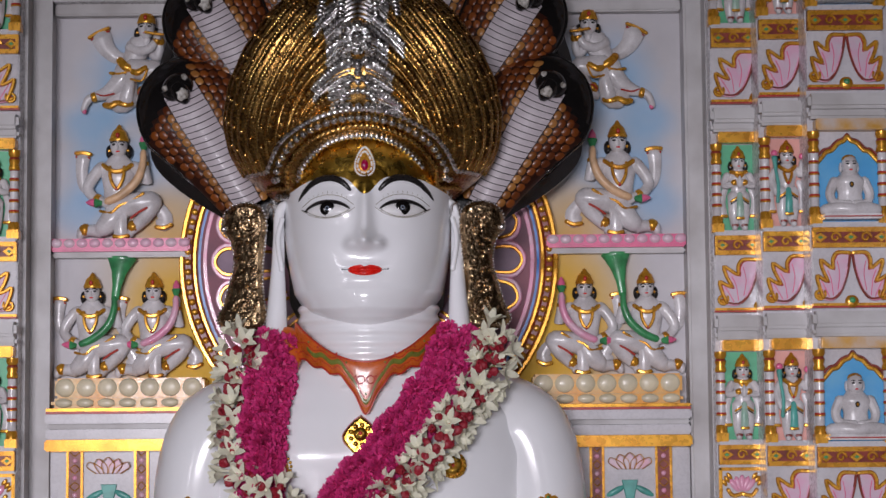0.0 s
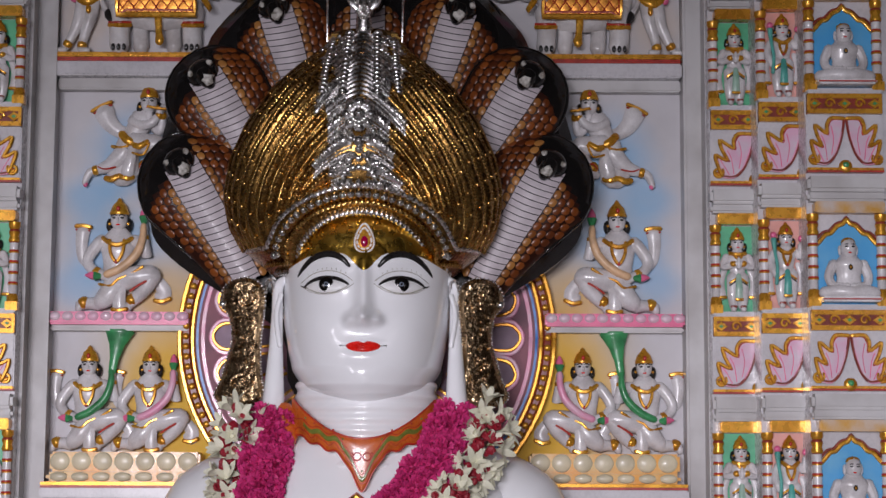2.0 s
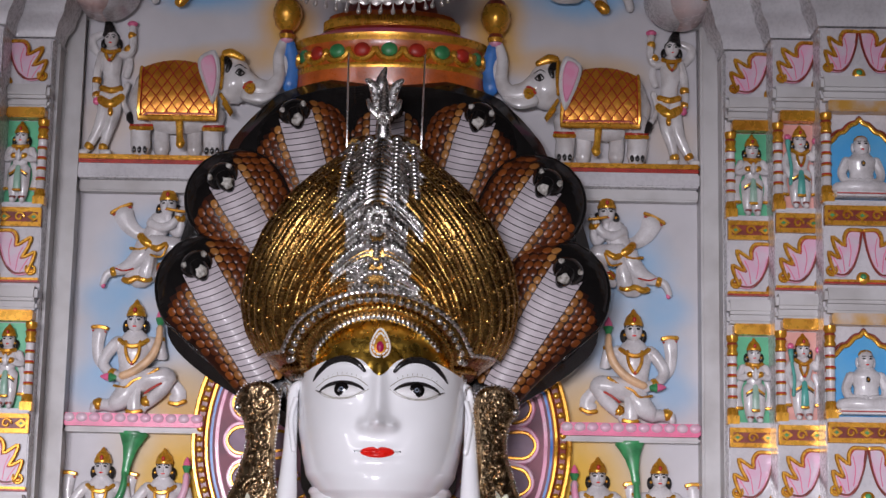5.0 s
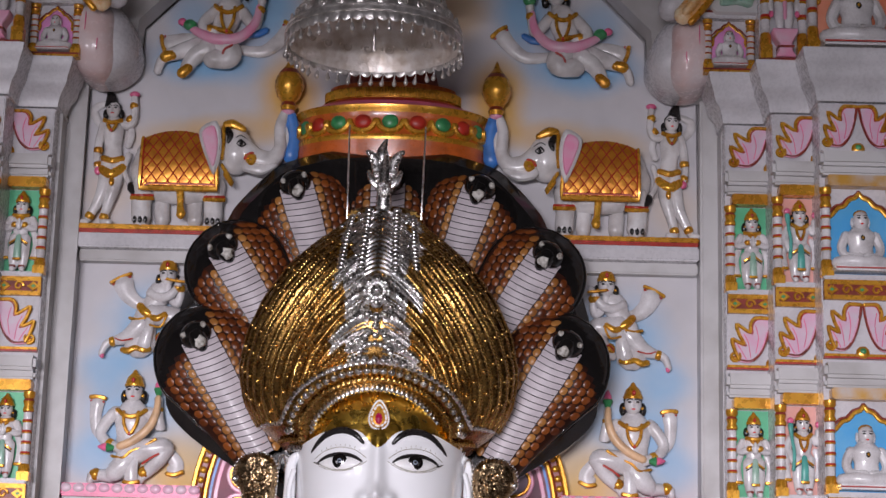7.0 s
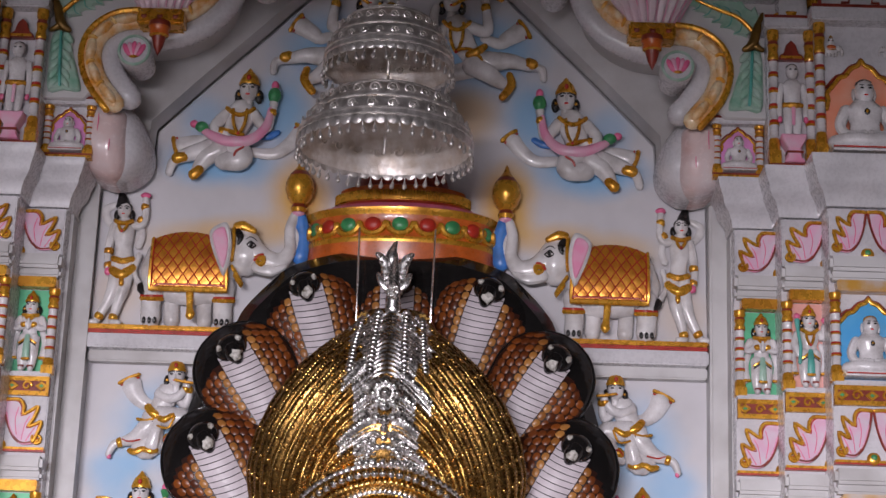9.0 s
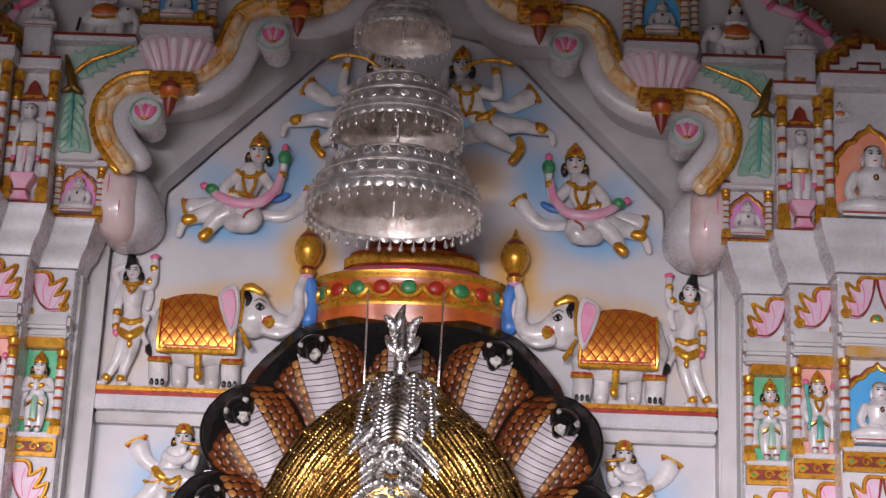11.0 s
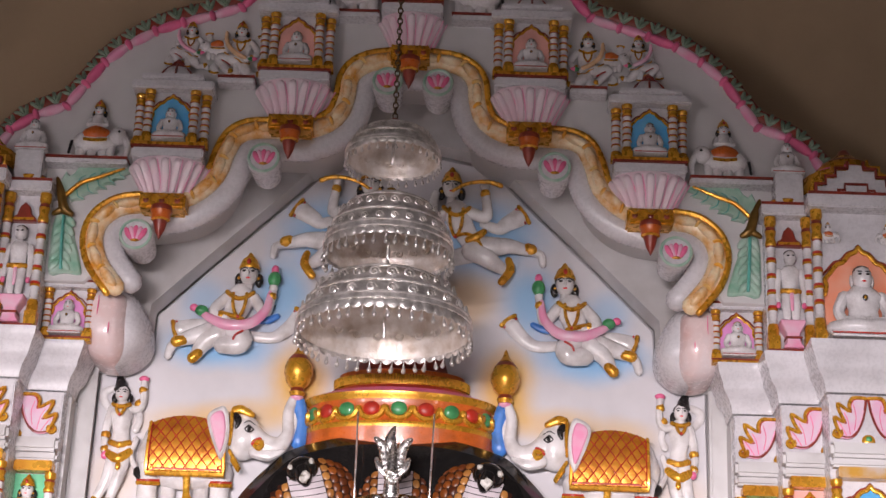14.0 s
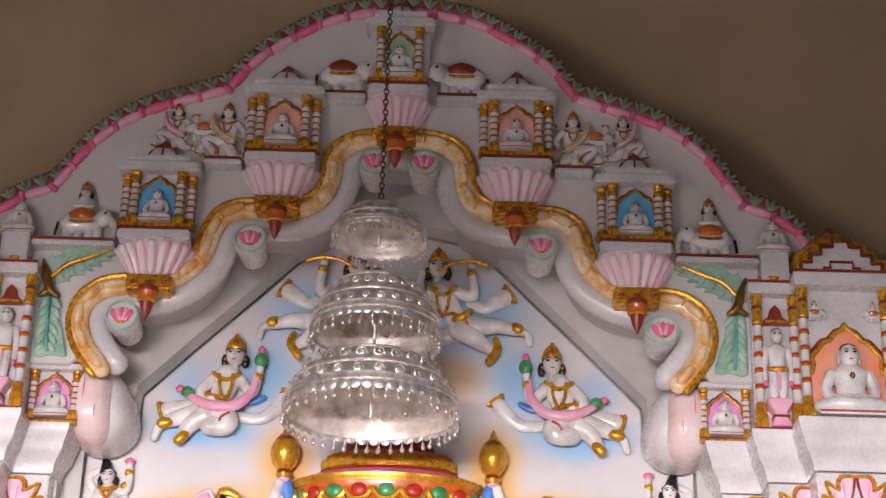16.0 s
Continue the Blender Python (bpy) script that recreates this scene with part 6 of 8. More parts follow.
def elephant(x, y, z, k, s):
    """A caparisoned elephant that lifts a pot with its trunk."""
    b = setp(Build(skin), x, y, z, k, s)
    b.x = b.x @ Matrix.Diagonal((0.92, 1, 1.26, 1))
    b.tube([(-62, -14, 74), (-40, -18, 82), (0, -20, 80), (40, -18, 80), (70, -14, 88)], [34, 48, 50, 48, 36], 18, 0.5)
    for lx, w in ((-60, 19), (-22, 15), (40, 15), (76, 18)):
        far = lx in (-22, 40)
        b.use(skin).tube([(lx, -8 if far else -16, 60), (lx - 2, -8 if far else -18, 30), (lx, -8 if far else -18, 8)], [w * 1.15, w, w], 12, 0.8)
        if not far:
            b.use(goldp).tube([(lx - w * 1.1, -24, 37), (lx, -34, 35), (lx + w * 1.1, -24, 37)], 3.2, 6)
            b.use(red).tube([(lx - w * 1.1, -24, 41), (lx, -34, 39), (lx + w * 1.1, -24, 41)], 1.8, 5)
            for t in (-10, 0, 10):
                b.use(ink).ball((lx + t, -33, 5), (4, 4, 5), 6, 5)
    # quilted cloth

    def cloth(u, v):
        cx = -60 + 138 * u + 7 * v * (u - 0.2)
        top = 131 - 15 * (2 * u - 0.95) ** 2
        cz = top - v * (top - 47)
        return Vector((cx, -22 - 29 * max(0.02, 1 - ((cz - 80) / 60) ** 2) ** 0.5, cz))
    b.use(quilt).grid([[cloth(i / 24, j / 20) + Vector((0, -1.6 * abs(math.sin(math.pi * (i / 24 * 7 + j / 20 * 4)) * math.sin(math.pi * (i / 24 * 7 - j / 20 * 4))), 0)) for i in range(25)] for j in range(21)])
    b.use(red)
    for i in range(-4, 12):
        for d in (1, -1):
            line = []
            for t in range(13):
                v = t / 12
                u = i / 7 + d * v * 4 / 7
                if 0 <= u <= 1:
                    line.append(cloth(u, v) + Vector((0, -1, 0)))
            if len(line) > 2:
                b.tube(line, 0.9, 4, 1, 1)
    edge = [cloth(0, v / 8) for v in range(9)] + [cloth(u / 8, 1) for u in range(1, 9)] + [cloth(1, 1 - v / 8) for v in range(1, 9)]
    b.use(goldp).tube([p + Vector((0, -2, 0)) for p in edge], 4, 6, 1, 1)
    b.use(red).tube([p + Vector((3 if i < 9 else (-3 if i > 16 else 0), -4, 0 if i < 9 or i > 16 else 6)) for i, p in enumerate(edge)], 1.4, 5, 1, 1)
    b.use(goldp).tube([(14, -42, 44), (16, -42, 24), (18, -42, 12)], [7, 6, 9], 8, 0.6)
    # head, ear, trunk
    b.use(skin).ball((112, -24, 106), (35, 27, 33), 18, 12)
    b.ball((106, -24, 126), (25, 21, 18), 14, 10)
    b.tube([(130, -26, 104), (154, -28, 94), (180, -28, 94), (196, -26, 112), (194, -24, 142), (204, -22, 166)], [22, 17, 14, 12, 11, 9], 12)
    b.use(skin).slab(curve2([(58, 138), (78, 142), (88, 120), (88, 92), (78, 66), (64, 84), (50, 110), (46, 128), (58, 138)], 3)[:-1], -60, -34, 4)
    b.use(pink).slab(curve2([(60, 132), (74, 134), (82, 116), (82, 94), (76, 76), (66, 90), (56, 110), (52, 124), (60, 132)], 3)[:-1], -63, -57, 2)
    b.use(ink).tube([(96, -46, 132), (104, -49, 124), (100, -50, 114)], [6, 6, 3], 8, 0.5)
    b.use(goldp).tube([(92, -42, 140), (108, -44, 141), (130, -42, 134)], [6, 7, 4], 8).tube([(90, -46, 136), (92, -50, 114), (90, -48, 90)], [4, 3.5, 3], 8).tube([(96, -44, 70), (112, -50, 54), (104, -46, 66), (90, -46, 82)], [3.5, 4, 3.5, 3], 8)
    b.use(ink).tube([(116, -49, 112), (124, -51, 117), (134, -48, 112)], [1, 1.6, 1], 6).tube([(116, -49, 112), (126, -51, 108), (134, -48, 112)], [0.8, 1.2, 0.8], 6).ball((125, -50, 112.5), (3.6, 2, 3), 8, 6)
    b.tube([(114, -48, 121), (124, -49, 124), (136, -46, 119)], [0.6, 1, 0.6], 5)
    b.use(red).tube([(132, -46, 92), (140, -47, 98), (148, -44, 100)], 2.5, 6)
    b.use(goldp).tube([(134, -46, 96), (150, -46, 94), (146, -48, 86), (136, -46, 90)], [3, 5, 4, 3], 6)
    b.use(skin).tube([(132, -38, 84), (164, -40, 78), (192, -38, 86)], [9, 8, 3], 8)
    # tail
    b.use(skin).tube([(-92, -14, 100), (-98, -16, 76), (-84, -20, 54)], [6, 5, 5], 8)
    b.use(ink).tube([(-84, -20, 54), (-72, -24, 42)], [8, 6], 8)
    # pot with blue cloth
    b.lathe([(0, 164, goldp), (13, 166, redbrown), (16, 172, goldp), (12, 178, redbrown), (22, 186, goldp), (28, 198, goldp), (28, 208, goldp), (23, 218, goldp), (16, 225, redbrown), (8, 232, goldp), (3, 242, goldp), (0, 246, goldp)], (208, -26, 0), 16)
    b.use(pink).ball((208, -26, 166), (13, 11, 6), 10, 6)
    b.use(bluep).tube([(212, -24, 160), (218, -20, 134), (214, -18, 104)], [11, 14, 16], 10, 0.5)
    b.use(skin).tube([(206, -22, 152), (208, -24, 128), (204, -24, 112)], [4, 5, 4], 8, 0.6)
    b.x = Matrix()
    return single("elephant_statue", b, "white marble elephant relief in gold quilted cloth", "statue", "relief elephants")


def small_elephant(x, y, z, k, s, rider, lift=False):
    b = setp(Build(skin), x, y, z, k, s)
    b.tube([(-30, -12, 38), (0, -14, 42), (28, -12, 42)], [22, 26, 22], 12, 0.6)
    for lx in (-30, -8, 14, 30):
        b.tube([(lx, -12, 30), (lx, -14, 4)], [10, 9], 8, 0.8)
    b.ball((44, -18, 50), (19, 15, 19), 12, 8)
    if lift:
        b.tube([(58, -18, 46), (74, -18, 50), (78, -16, 72), (66, -16, 88)], [9, 8, 7, 6], 8)
    else:
        b.tube([(56, -18, 46), (66, -18, 28), (64, -18, 6)], [9, 7, 5], 8)
    b.use(redbrown if lift else collarp).tube([(-20, -18, 50), (0, -22, 54), (20, -18, 50)], [14, 17, 14], 10, 0.7)
    b.use(goldp).tube([(-22, -29, 38), (0, -33, 34), (22, -29, 38)], 3.5, 6)
    b.use(ink).ball((48, -33, 54), (3, 2, 3), 6, 5).tube([(-50, -12, 40), (-54, -12, 14)], 3, 6)
    if rider:
        b.use(skin).tube([(0, -14, 64), (0, -14, 92)], [15, 13], 10, 0.7)
        b.tube([(-14, -16, 88), (-18, -20, 74), (0, -26, 72), (18, -20, 74), (14, -16, 88)], 5, 8)
        head_parts(b, 0, 108, -14, 11)
    b.x = Matrix()
    return single("elephant_statue", b, "small marble elephant relief" + (" with a rider" if rider else " with raised trunk"), "statue", "small relief elephants")


def seated(x, y, z, k, gilt=True):
    """A small seated figure, legs crossed; unit height about 100."""
    b = setp(Build(skin), x, y, z, k)
    b.box(-50, 50, -40, 0, -6, 3, 3)
    b.tube([(-44, -18, 10), (-20, -26, 12), (0, -30, 10), (20, -26, 12), (44, -18, 10)], [10, 12, 11, 12, 10], 10, 1.0)
    b.tube([(0, -14, 14), (0, -14, 38), (0, -13, 58), (0, -12, 68)], [23, 20, 27, 18], 14, 0.6)
    for s in (-1, 1):
        b.tube([(s * 24, -12, 60), (s * 33, -13, 38), (s * 26, -20, 22), (s * 4, -30, 20)], [9, 8, 7, 6], 8)
    b.ball((0, -16, 85), (14, 13, 17), 12, 8)
    for s in (-1, 1):
        b.ball((s * 14, -12, 82), (3, 4, 9), 6, 5)
    b.use(ink)
    for s in (-1, 1):
        b.ball((s * 5.5, -28, 87), (3, 1.4, 1.5), 6, 5)
        b.ball((s * 5.5, -27.5, 91), (4, 1.2, 0.9), 6, 5)
    b.use(lipred).ball((0, -28, 77), (3, 1.4, 1.3), 6, 5)
    b.use(goldp if gilt else ink).ball((0, -13, 95), (12.5, 11, 9), 10, 6)
    b.use(ink).ball((0, -30, 52), (4, 2, 5), 4, 4)
    b.use(goldp).ball((0, -32, 52), (2, 1.5, 2.5), 4, 4)
    b.use(red).box(-48, 48, -41.5, -39.5, -3, -1)
    b.x = Matrix()
    return single("small_statue", b, "small seated white marble figure in a niche", "statue", "niche figures")


def stander(x, y, z, k, s, staff):
    """A small standing figure, height about 165 units; hands joined or holding a staff."""
    b = setp(Build(skin), x, y, z, k, s)
    b.tube([(0, -10, 66), (0, -11, 84), (0, -11, 104), (0, -10, 118)], [17, 15, 20, 15], 12, 0.6)
    for e in (-1, 1):
        b.tube([(e * 9, -12, 70), (e * 10, -14, 34), (e * 9, -13, 6)], [14, 12, 8], 10, 0.8)
        b.tube([(e * 9, -16, 3), (e * 11, -22, 3)], 6, 8)
        if not staff:
            b.tube([(e * 22, -10, 112), (e * 29, -13, 90), (e * 4, -26, 96)], [8, 8, 6], 8)
        b.tube([(e * 24, -6, 88), (e * 34, -6, 60), (e * 32, -6, 30)], [5, 8, 10], 8, 0.4)
        b.use(goldp).tube([(e * 24, -10, 28), (e * 42, -10, 28)], 3.4, 6)
        b.use(redbrown).tube([(e * 5, -22, 8), (e * 14, -22, 8)], 3, 6)
        b.use(goldp).tube([(e * 3, -26, 66), (e * 18, -24, 56)], 2.4, 6)
        b.use(ink).tube([(e * 3, -26, 61), (e * 18, -24, 51)], 1.2, 5)
        b.use(skin)
    b.use(paleleaf if not staff else teal).tube([(0, -26, 72), (0, -30, 48), (0, -28, 24)], [5, 7, 8], 8, 0.4)
    b.use(goldp).tube([(-7, -30, 22), (7, -30, 22)], 3, 6)
    if staff:
        b.use(skin).tube([(-22, -10, 112), (-30, -13, 92), (-26, -20, 74), (-22, -22, 62)], [8, 8, 7, 6], 8)
        b.tube([(22, -10, 112), (30, -12, 100), (30, -14, 126)], [8, 8, 6], 8)
        b.use(teal).tube([(-22, -26, 46), (-20, -27, 80), (-24, -24, 110), (-26, -22, 136)], [4, 3.4, 3.4, 6], 8)
        b.use(hotpink).ball((-26, -22, 144), (7, 6, 7), 8, 6).ball((31, -16, 138), (7, 6, 7), 8, 6)
        necklace(b, 0, 118, 16, 34, -26)
    else:
        b.use(skin).tube([(0, -29, 88), (0, -30, 106)], [6, 3], 8)
        for e in (-1, 1):
            cuff(b, (e * 10, -25, 95), (1, 0.2), 6.5)
        necklace(b, 0, 118, 16, 12, -25)
    head_parts(b, 0, 138, -13, 14.5)
    b.x = Matrix()
    return single("small_statue", b, "small standing marble figure " + ("with a teal staff" if staff else "with joined palms") + " in a niche", "statue", "niche figures")


# figures of the back wall
for s in (-1, 1):
    kneeler(s * 0.628, -0.001, 1.985, 1.0, -s, "peach")
    flute_player(s * 0.636, -0.001, 2.318, 0.86, -s)
    for i, x in enumerate((0.692, 0.54)):
        kneeler(s * x, -0.001, 1.641, 0.91, -s, "green" if i == 0 else "pink", flared=i == 0)
skin = bright_marble
for s in (-1, 1):
    attendant(s * 0.708, -0.031, 2.636, 1.0, -s)
    elephant(s * 0.545, -0.031, 2.636, 1.05, -s)
    flyer(s * 0.445, -0.031, 3.165, 1.06, s, False)
    flyer(s * 0.165, -0.031, 3.435, 1.06, s, True)
skin = relief_marble

# ---- carved pillars ----


def colonnette(parent, x, y, z0, z1, r, me_cache={}):
    """A white turned post with gold foot and head and red rings; shared by size."""
    h = round(z1 - z0, 4)
    key = (h, r)
    if key not in me_cache:
        b = Build(goldp)
        b.box(-r * 1.25, r * 1.25, -r * 1.25, r * 1.25, 0, h * 0.10, 0.001)
        prof = [(r * 1.25, h * 0.10, goldp), (r * 1.15, h * 0.17, goldp), (r * 0.92, h * 0.19, goldp)]
        for q in (0.30, 0.42, 0.54, 0.66):
            prof += [(r * 0.92, h * (q - 0.012), relief_marble), (r * 1.08, h * (q - 0.008), goldp), (r * 1.08, h * (q + 0.004), goldp), (r * 1.06, h * (q + 0.006), red), (r * 1.06, h * (q + 0.022), red), (r * 0.92, h * (q + 0.026), red)]
        prof += [(r * 0.92, h * 0.765, relief_marble), (r * 1.12, h * 0.775, redbrown), (r * 1.2, h * 0.80, goldp), (r * 0.95, h * 0.84, goldp), (r * 1.2, h * 0.89, goldp), (r * 0.95, h * 0.92, redbrown), (r * 1.25, h * 0.95, goldp), (r * 1.25, h, goldp), (0, h, goldp)]
        b.lathe(prof, (0, 0, 0), 14)
        me_cache[key] = b.mesh("colonnette", 50)
    return piece("colonnette", me_cache[key], parent, Matrix.Translation((x, y, z0)))


def acanthus(b, x0, x1, z0, z1, y, flip):
    """A pink leaf with a gold edge that fills a block; flip turns it."""
    f = lambda u, v: (x0 + (x1 - x0) * (1 - u if flip else u), z0 + (z1 - z0) * v)
    tips = [(0.24, 0.10), (0.12, 0.34), (0.08, 0.52), (0.22, 0.46), (0.36, 0.42), (0.24, 0.62), (0.18, 0.82), (0.34, 0.74), (0.50, 0.66), (0.50, 0.82), (0.60, 0.95), (0.80, 0.96), (0.97, 0.95)]
    inner = [(0.97, 0.95), (0.93, 0.72), (0.84, 0.46), (0.70, 0.22), (0.50, 0.08), (0.24, 0.10)]
    o = curve2(tips, 3) + curve2(inner, 3)[1:-1]
    b.use(leafpink).slab([f(u, v) for u, v in o], y - 0.008, y + 0.001)
    g = lambda pts, r, m, d: b.use(m).tube([(*f(u, v)[:1], y - d, f(u, v)[1]) for u, v in curve2(pts, 3)], r, 6, 0.9, 1)
    g(tips, 0.0044, goldp, 0.010)
    g(inner, 0.0032, redbrown, 0.008)
    g([(u * 0.95 + 0.0, v * 0.97 - 0.02) for u, v in inner[1:]], 0.0018, pink, 0.009)
    g([(u + 0.05, v - 0.03) for u, v in tips[1:]], 0.0015, red, 0.0085)
    for p in ([(0.50, 0.15), (0.45, 0.45), (0.36, 0.62)], [(0.62, 0.25), (0.68, 0.55), (0.62, 0.80)], [(0.40, 0.12), (0.3, 0.28), (0.2, 0.42)]):
        g(p, 0.0014, hotpink, 0.0075)
    cx, cz = f(0.15, 0.17)
    h = (z1 - z0) * 0.115
    s = -1 if flip else 1
    b.use(goldp).tube([(cx + s * h * (1 - k / 22) * math.cos(0.6 - k * 0.62), y - 0.007, cz + h * (1 - k / 22) * math.sin(0.6 - k * 0.62)) for k in range(17)], 0.0034, 6, 1, 1)
    b.use(red).ball((cx, y - 0.008, cz), 0.0024, 8, 6)
    cx, cz = f(0.98, 0.03)
    b.use(goldp).ball((cx, y - 0.002, cz), (0.014, 0.006, 0.015), 12, 8)
    b.use(leafgreen).ball((cx, y - 0.006, cz + 0.003), (0.006, 0.004, 0.007), 10, 6)


def diamond_band(b, x0, x1, z0, z1, y, n):
    b.use(redbrown).box(x0, x1, y, y + 0.012, z0, z1)
    for e in (x0 + 0.004, x1 - 0.004):
        b.use(goldp).box(e - 0.004, e + 0.004, y - 0.0055, y + 0.004, z0, z1, 0.0015)
    for z in (z0 + 0.005, z1 - 0.005):
        b.use(goldp).box(x0, x1, y - 0.006, y + 0.004, z - 0.0055, z + 0.0055, 0.0015)
    zc, h = (z0 + z1) / 2, (z1 - z0) * 0.27
    for i in range(n):
        x = x0 + (x1 - x0) * (i + 0.5) / n
        if i % 2 == 0:
            b.use(goldp).slab([(x - h * 1.35, zc), (x, zc + h), (x + h * 1.35, zc), (x, zc - h)], y - 0.005, y + 0.001, 0.0015)
            b.use(leafgreen).slab([(x - h * 0.5, zc), (x, zc + h * 0.36), (x + h * 0.5, zc), (x, zc - h * 0.36)], y - 0.0062, y + 0.001, 0.0005)
        else:
            b.use(goldp).tube([(x + h * (1 - k / 16) * math.cos(k * 0.6), y - 0.003, zc + h * (1 - k / 16) * math.sin(k * 0.6)) for k in range(12)], 0.0030, 6, 1, 1)


def cusped(cx, z0, w, h):
    """The outline of a pointed, cusped arch."""
    r = [(w, 0), (w, h * 0.50), (w * 0.94, h * 0.60), (w * 0.98, h * 0.66), (w * 0.80, h * 0.74), (w * 0.62, h * 0.82), (w * 0.46, h * 0.84), (w * 0.28, h * 0.92), (w * 0.10, h * 0.95), (0, h)]
    return [(cx + x, z0 + z) for x, z in r] + [(cx - x, z0 + z) for x, z in reversed(r[:-1])]


def niche(parent, x0, x1, y, z0, z1, ground, arch=True, label=""):
    """A coloured niche panel, with a gold-edged cusped arch if asked for."""
    if not arch:
        return part("niche_panel", Build(ground).box(x0, x1, y - 0.004, y + 0.012, z0, z1), parent, label)
    cx = (x0 + x1) / 2
    w, h = (x1 - x0) * 0.47, (z1 - z0) * 0.95
    o = cusped(cx, z0, w, h)
    p = part("niche_panel", Build(ground).slab(o, y - 0.004, y + 0.012), parent, label)
    hi = [(x, z) for x, z in o if z > z0 + h * 0.45]
    part("arch", Build(goldp).tube([(x, y - 0.008, z) for x, z in curve2(hi, 3)], max(0.0028, w * 0.065), 8, 0.9, 1).use(redbrown).tube([(cx + (x - cx) * 1.12, y - 0.005, z + 0.006) for x, z in curve2(hi, 3)], max(0.0018, w * 0.04), 6, 0.9, 1), p, "gold cusped arch")


COLS = [(0.830, 0.940, 0.20), (0.928, 1.036, 0.30), (1.022, 1.198, 0.40)]
ROWS_Z = [2.712, 2.212, 1.716, 1.226]
for s, nm in ((-1, "pillar_west"), (1, "pillar_east")):
    pil = thing(nm, (s * 1.0, -0.2, 0), "white marble pillar in three steps carved with painted niches", "pillar", kind="structure")
    fx = lambda x: s * x
    for c, (a, e, d) in enumerate(COLS):
        x0, x1 = sorted((s * a, s * (e + (0.0 if c < 2 else 0.35))))
        part("shaft", Build(marble).box(x0, x1, -d + 0.012 + 0.0005 * c, 0.046, 0, 2.90), pil)
        x0, x1 = sorted((s * a, s * e))
        w = x1 - x0
        y = -d
        for r, z in enumerate(ROWS_Z):
            # lintel bar
            part("lintel", Build(goldp if c < 2 else worn_gilt).box(x0 + (0.012 if s * c >= 0 else 0), x1 - 0.004, y - 0.028, y + 0.012, z - 0.026, z, 0.003), pil, "gold lintel bar with worn paint")
            part("cornice", Build(old_marble).box(x0 - 0.003, x1 + 0.003, y - 0.020, y + 0.012, z + 0.001, z + 0.022, 0.006).box(x0 - 0.005, x1 + 0.005, y - 0.034, y + 0.012, z + 0.022, z + 0.058, 0.008), pil)
            zb = z - 0.235
            ground = (green, salmon, skyblue)[c]
            niche(pil, x0 + 0.006, x1 - 0.004, y + 0.010, zb, z - 0.028, ground, c == 2)
            if c == 2:
                part("spandrel", Build(marble).box(x0, x1, y + 0.011, y + 0.013, zb, z - 0.026), pil)
            colonnette(pil, (x0 + 0.010) if s > 0 else (x1 - 0.010), y - 0.002, zb - 0.005, z - 0.027, 0.0115)
            if c == 2:
                colonnette(pil, (x1 - 0.010) if s > 0 else (x0 + 0.010), y - 0.002, zb - 0.005, z - 0.027, 0.0115)
            part("sill", Build(marble).box(x0, x1, y - 0.016, y + 0.012, zb - 0.012, zb, 0.003), pil)
            b = Build(goldp)
            diamond_band(b, x0 + 0.002, x1 - 0.001, zb - 0.058, zb - 0.0125, y - 0.006, 3 if c < 2 else 5)
            part("diamond_band", b, pil, "red band with gold diamonds")
            part("block", Build(marble).box(x0, x1, y - 0.004, y + 0.012, z - 0.425, z - 0.294, 0.003), pil)
            b = Build(palepink)
            zl0, zl1 = z - 0.420, z - 0.300
            if c == 0 and r == 2:
                for p_, q_, u_, v_ in ((x0, x1, zl1 - 0.008, zl1), (x0, x1, zl0, zl0 + 0.008), (x0, x0 + 0.008, zl0, zl1), (x1 - 0.008, x1, zl0, zl1)):
                    b.use(goldp).box(p_, q_, y - 0.012, y - 0.003, u_, v_, 0.002)
                m = (x0 + x1) / 2
                for k in (-2, -1, 0, 1, 2):
                    b.use(pink).ball((m + k * 0.009, y - 0.007, zl1 - 0.036 - abs(k) * 0.003), (0.008, 0.005, 0.019), 8, 6, pose(0, 0, 0, 0, k * 20, 0))
                for k in (-1, 1):
                    b.use(goldp).tube([(m, y - 0.008, zl1 - 0.062), (m + k * 0.022, y - 0.008, zl1 - 0.066), (m + k * 0.034, y - 0.008, zl1 - 0.052)], 0.005, 6)
                    for t in (0, 1, 2):
                        b.ball((m + k * (0.030 + 0.006 * t), y - 0.007, zl1 - 0.020 - 0.008 * t), (0.005, 0.004, 0.010), 8, 6, pose(0, 0, 0, 0, k * 40, 0))
            elif c < 2:
                acanthus(b, x0 + 0.002, x1 - 0.002, zl0, zl1, y - 0.004, s < 0)
            else:
                m = (x0 + x1) / 2
                acanthus(b, x0 + 0.002, m, zl0, zl1, y - 0.004, False)
                acanthus(b, m, x1 - 0.002, zl0, zl1, y - 0.0045, True)
            part("acanthus_leaf", b, pil, "pink acanthus leaf edged in gold")
            part("gold_line", Build(goldp).box(x0, x1, y - 0.010, y + 0.012, z - 0.4255, z - 0.4195, 0.001).use(red).box(x0, x1, y - 0.009, y + 0.012, z - 0.430, z - 0.4258), pil)
            cx = (x0 + x1) / 2
            if c == 0:
                stander(cx + s * 0.006, y + 0.006, zb + 0.002, 0.84, 1, False)
            elif c == 1:
                stander(cx + s * 0.006, y + 0.006, zb + 0.002, 0.84, 1, True)
            else:
                seated(cx, y + 0.006, zb + 0.012, 0.98)
        # leaf frieze under the capital, and the stepped capital
        part("block", Build(marble).box(x0, x1, y - 0.006, y + 0.012, 2.772, 2.892, 0.003), pil)
        b = Build(palepink)
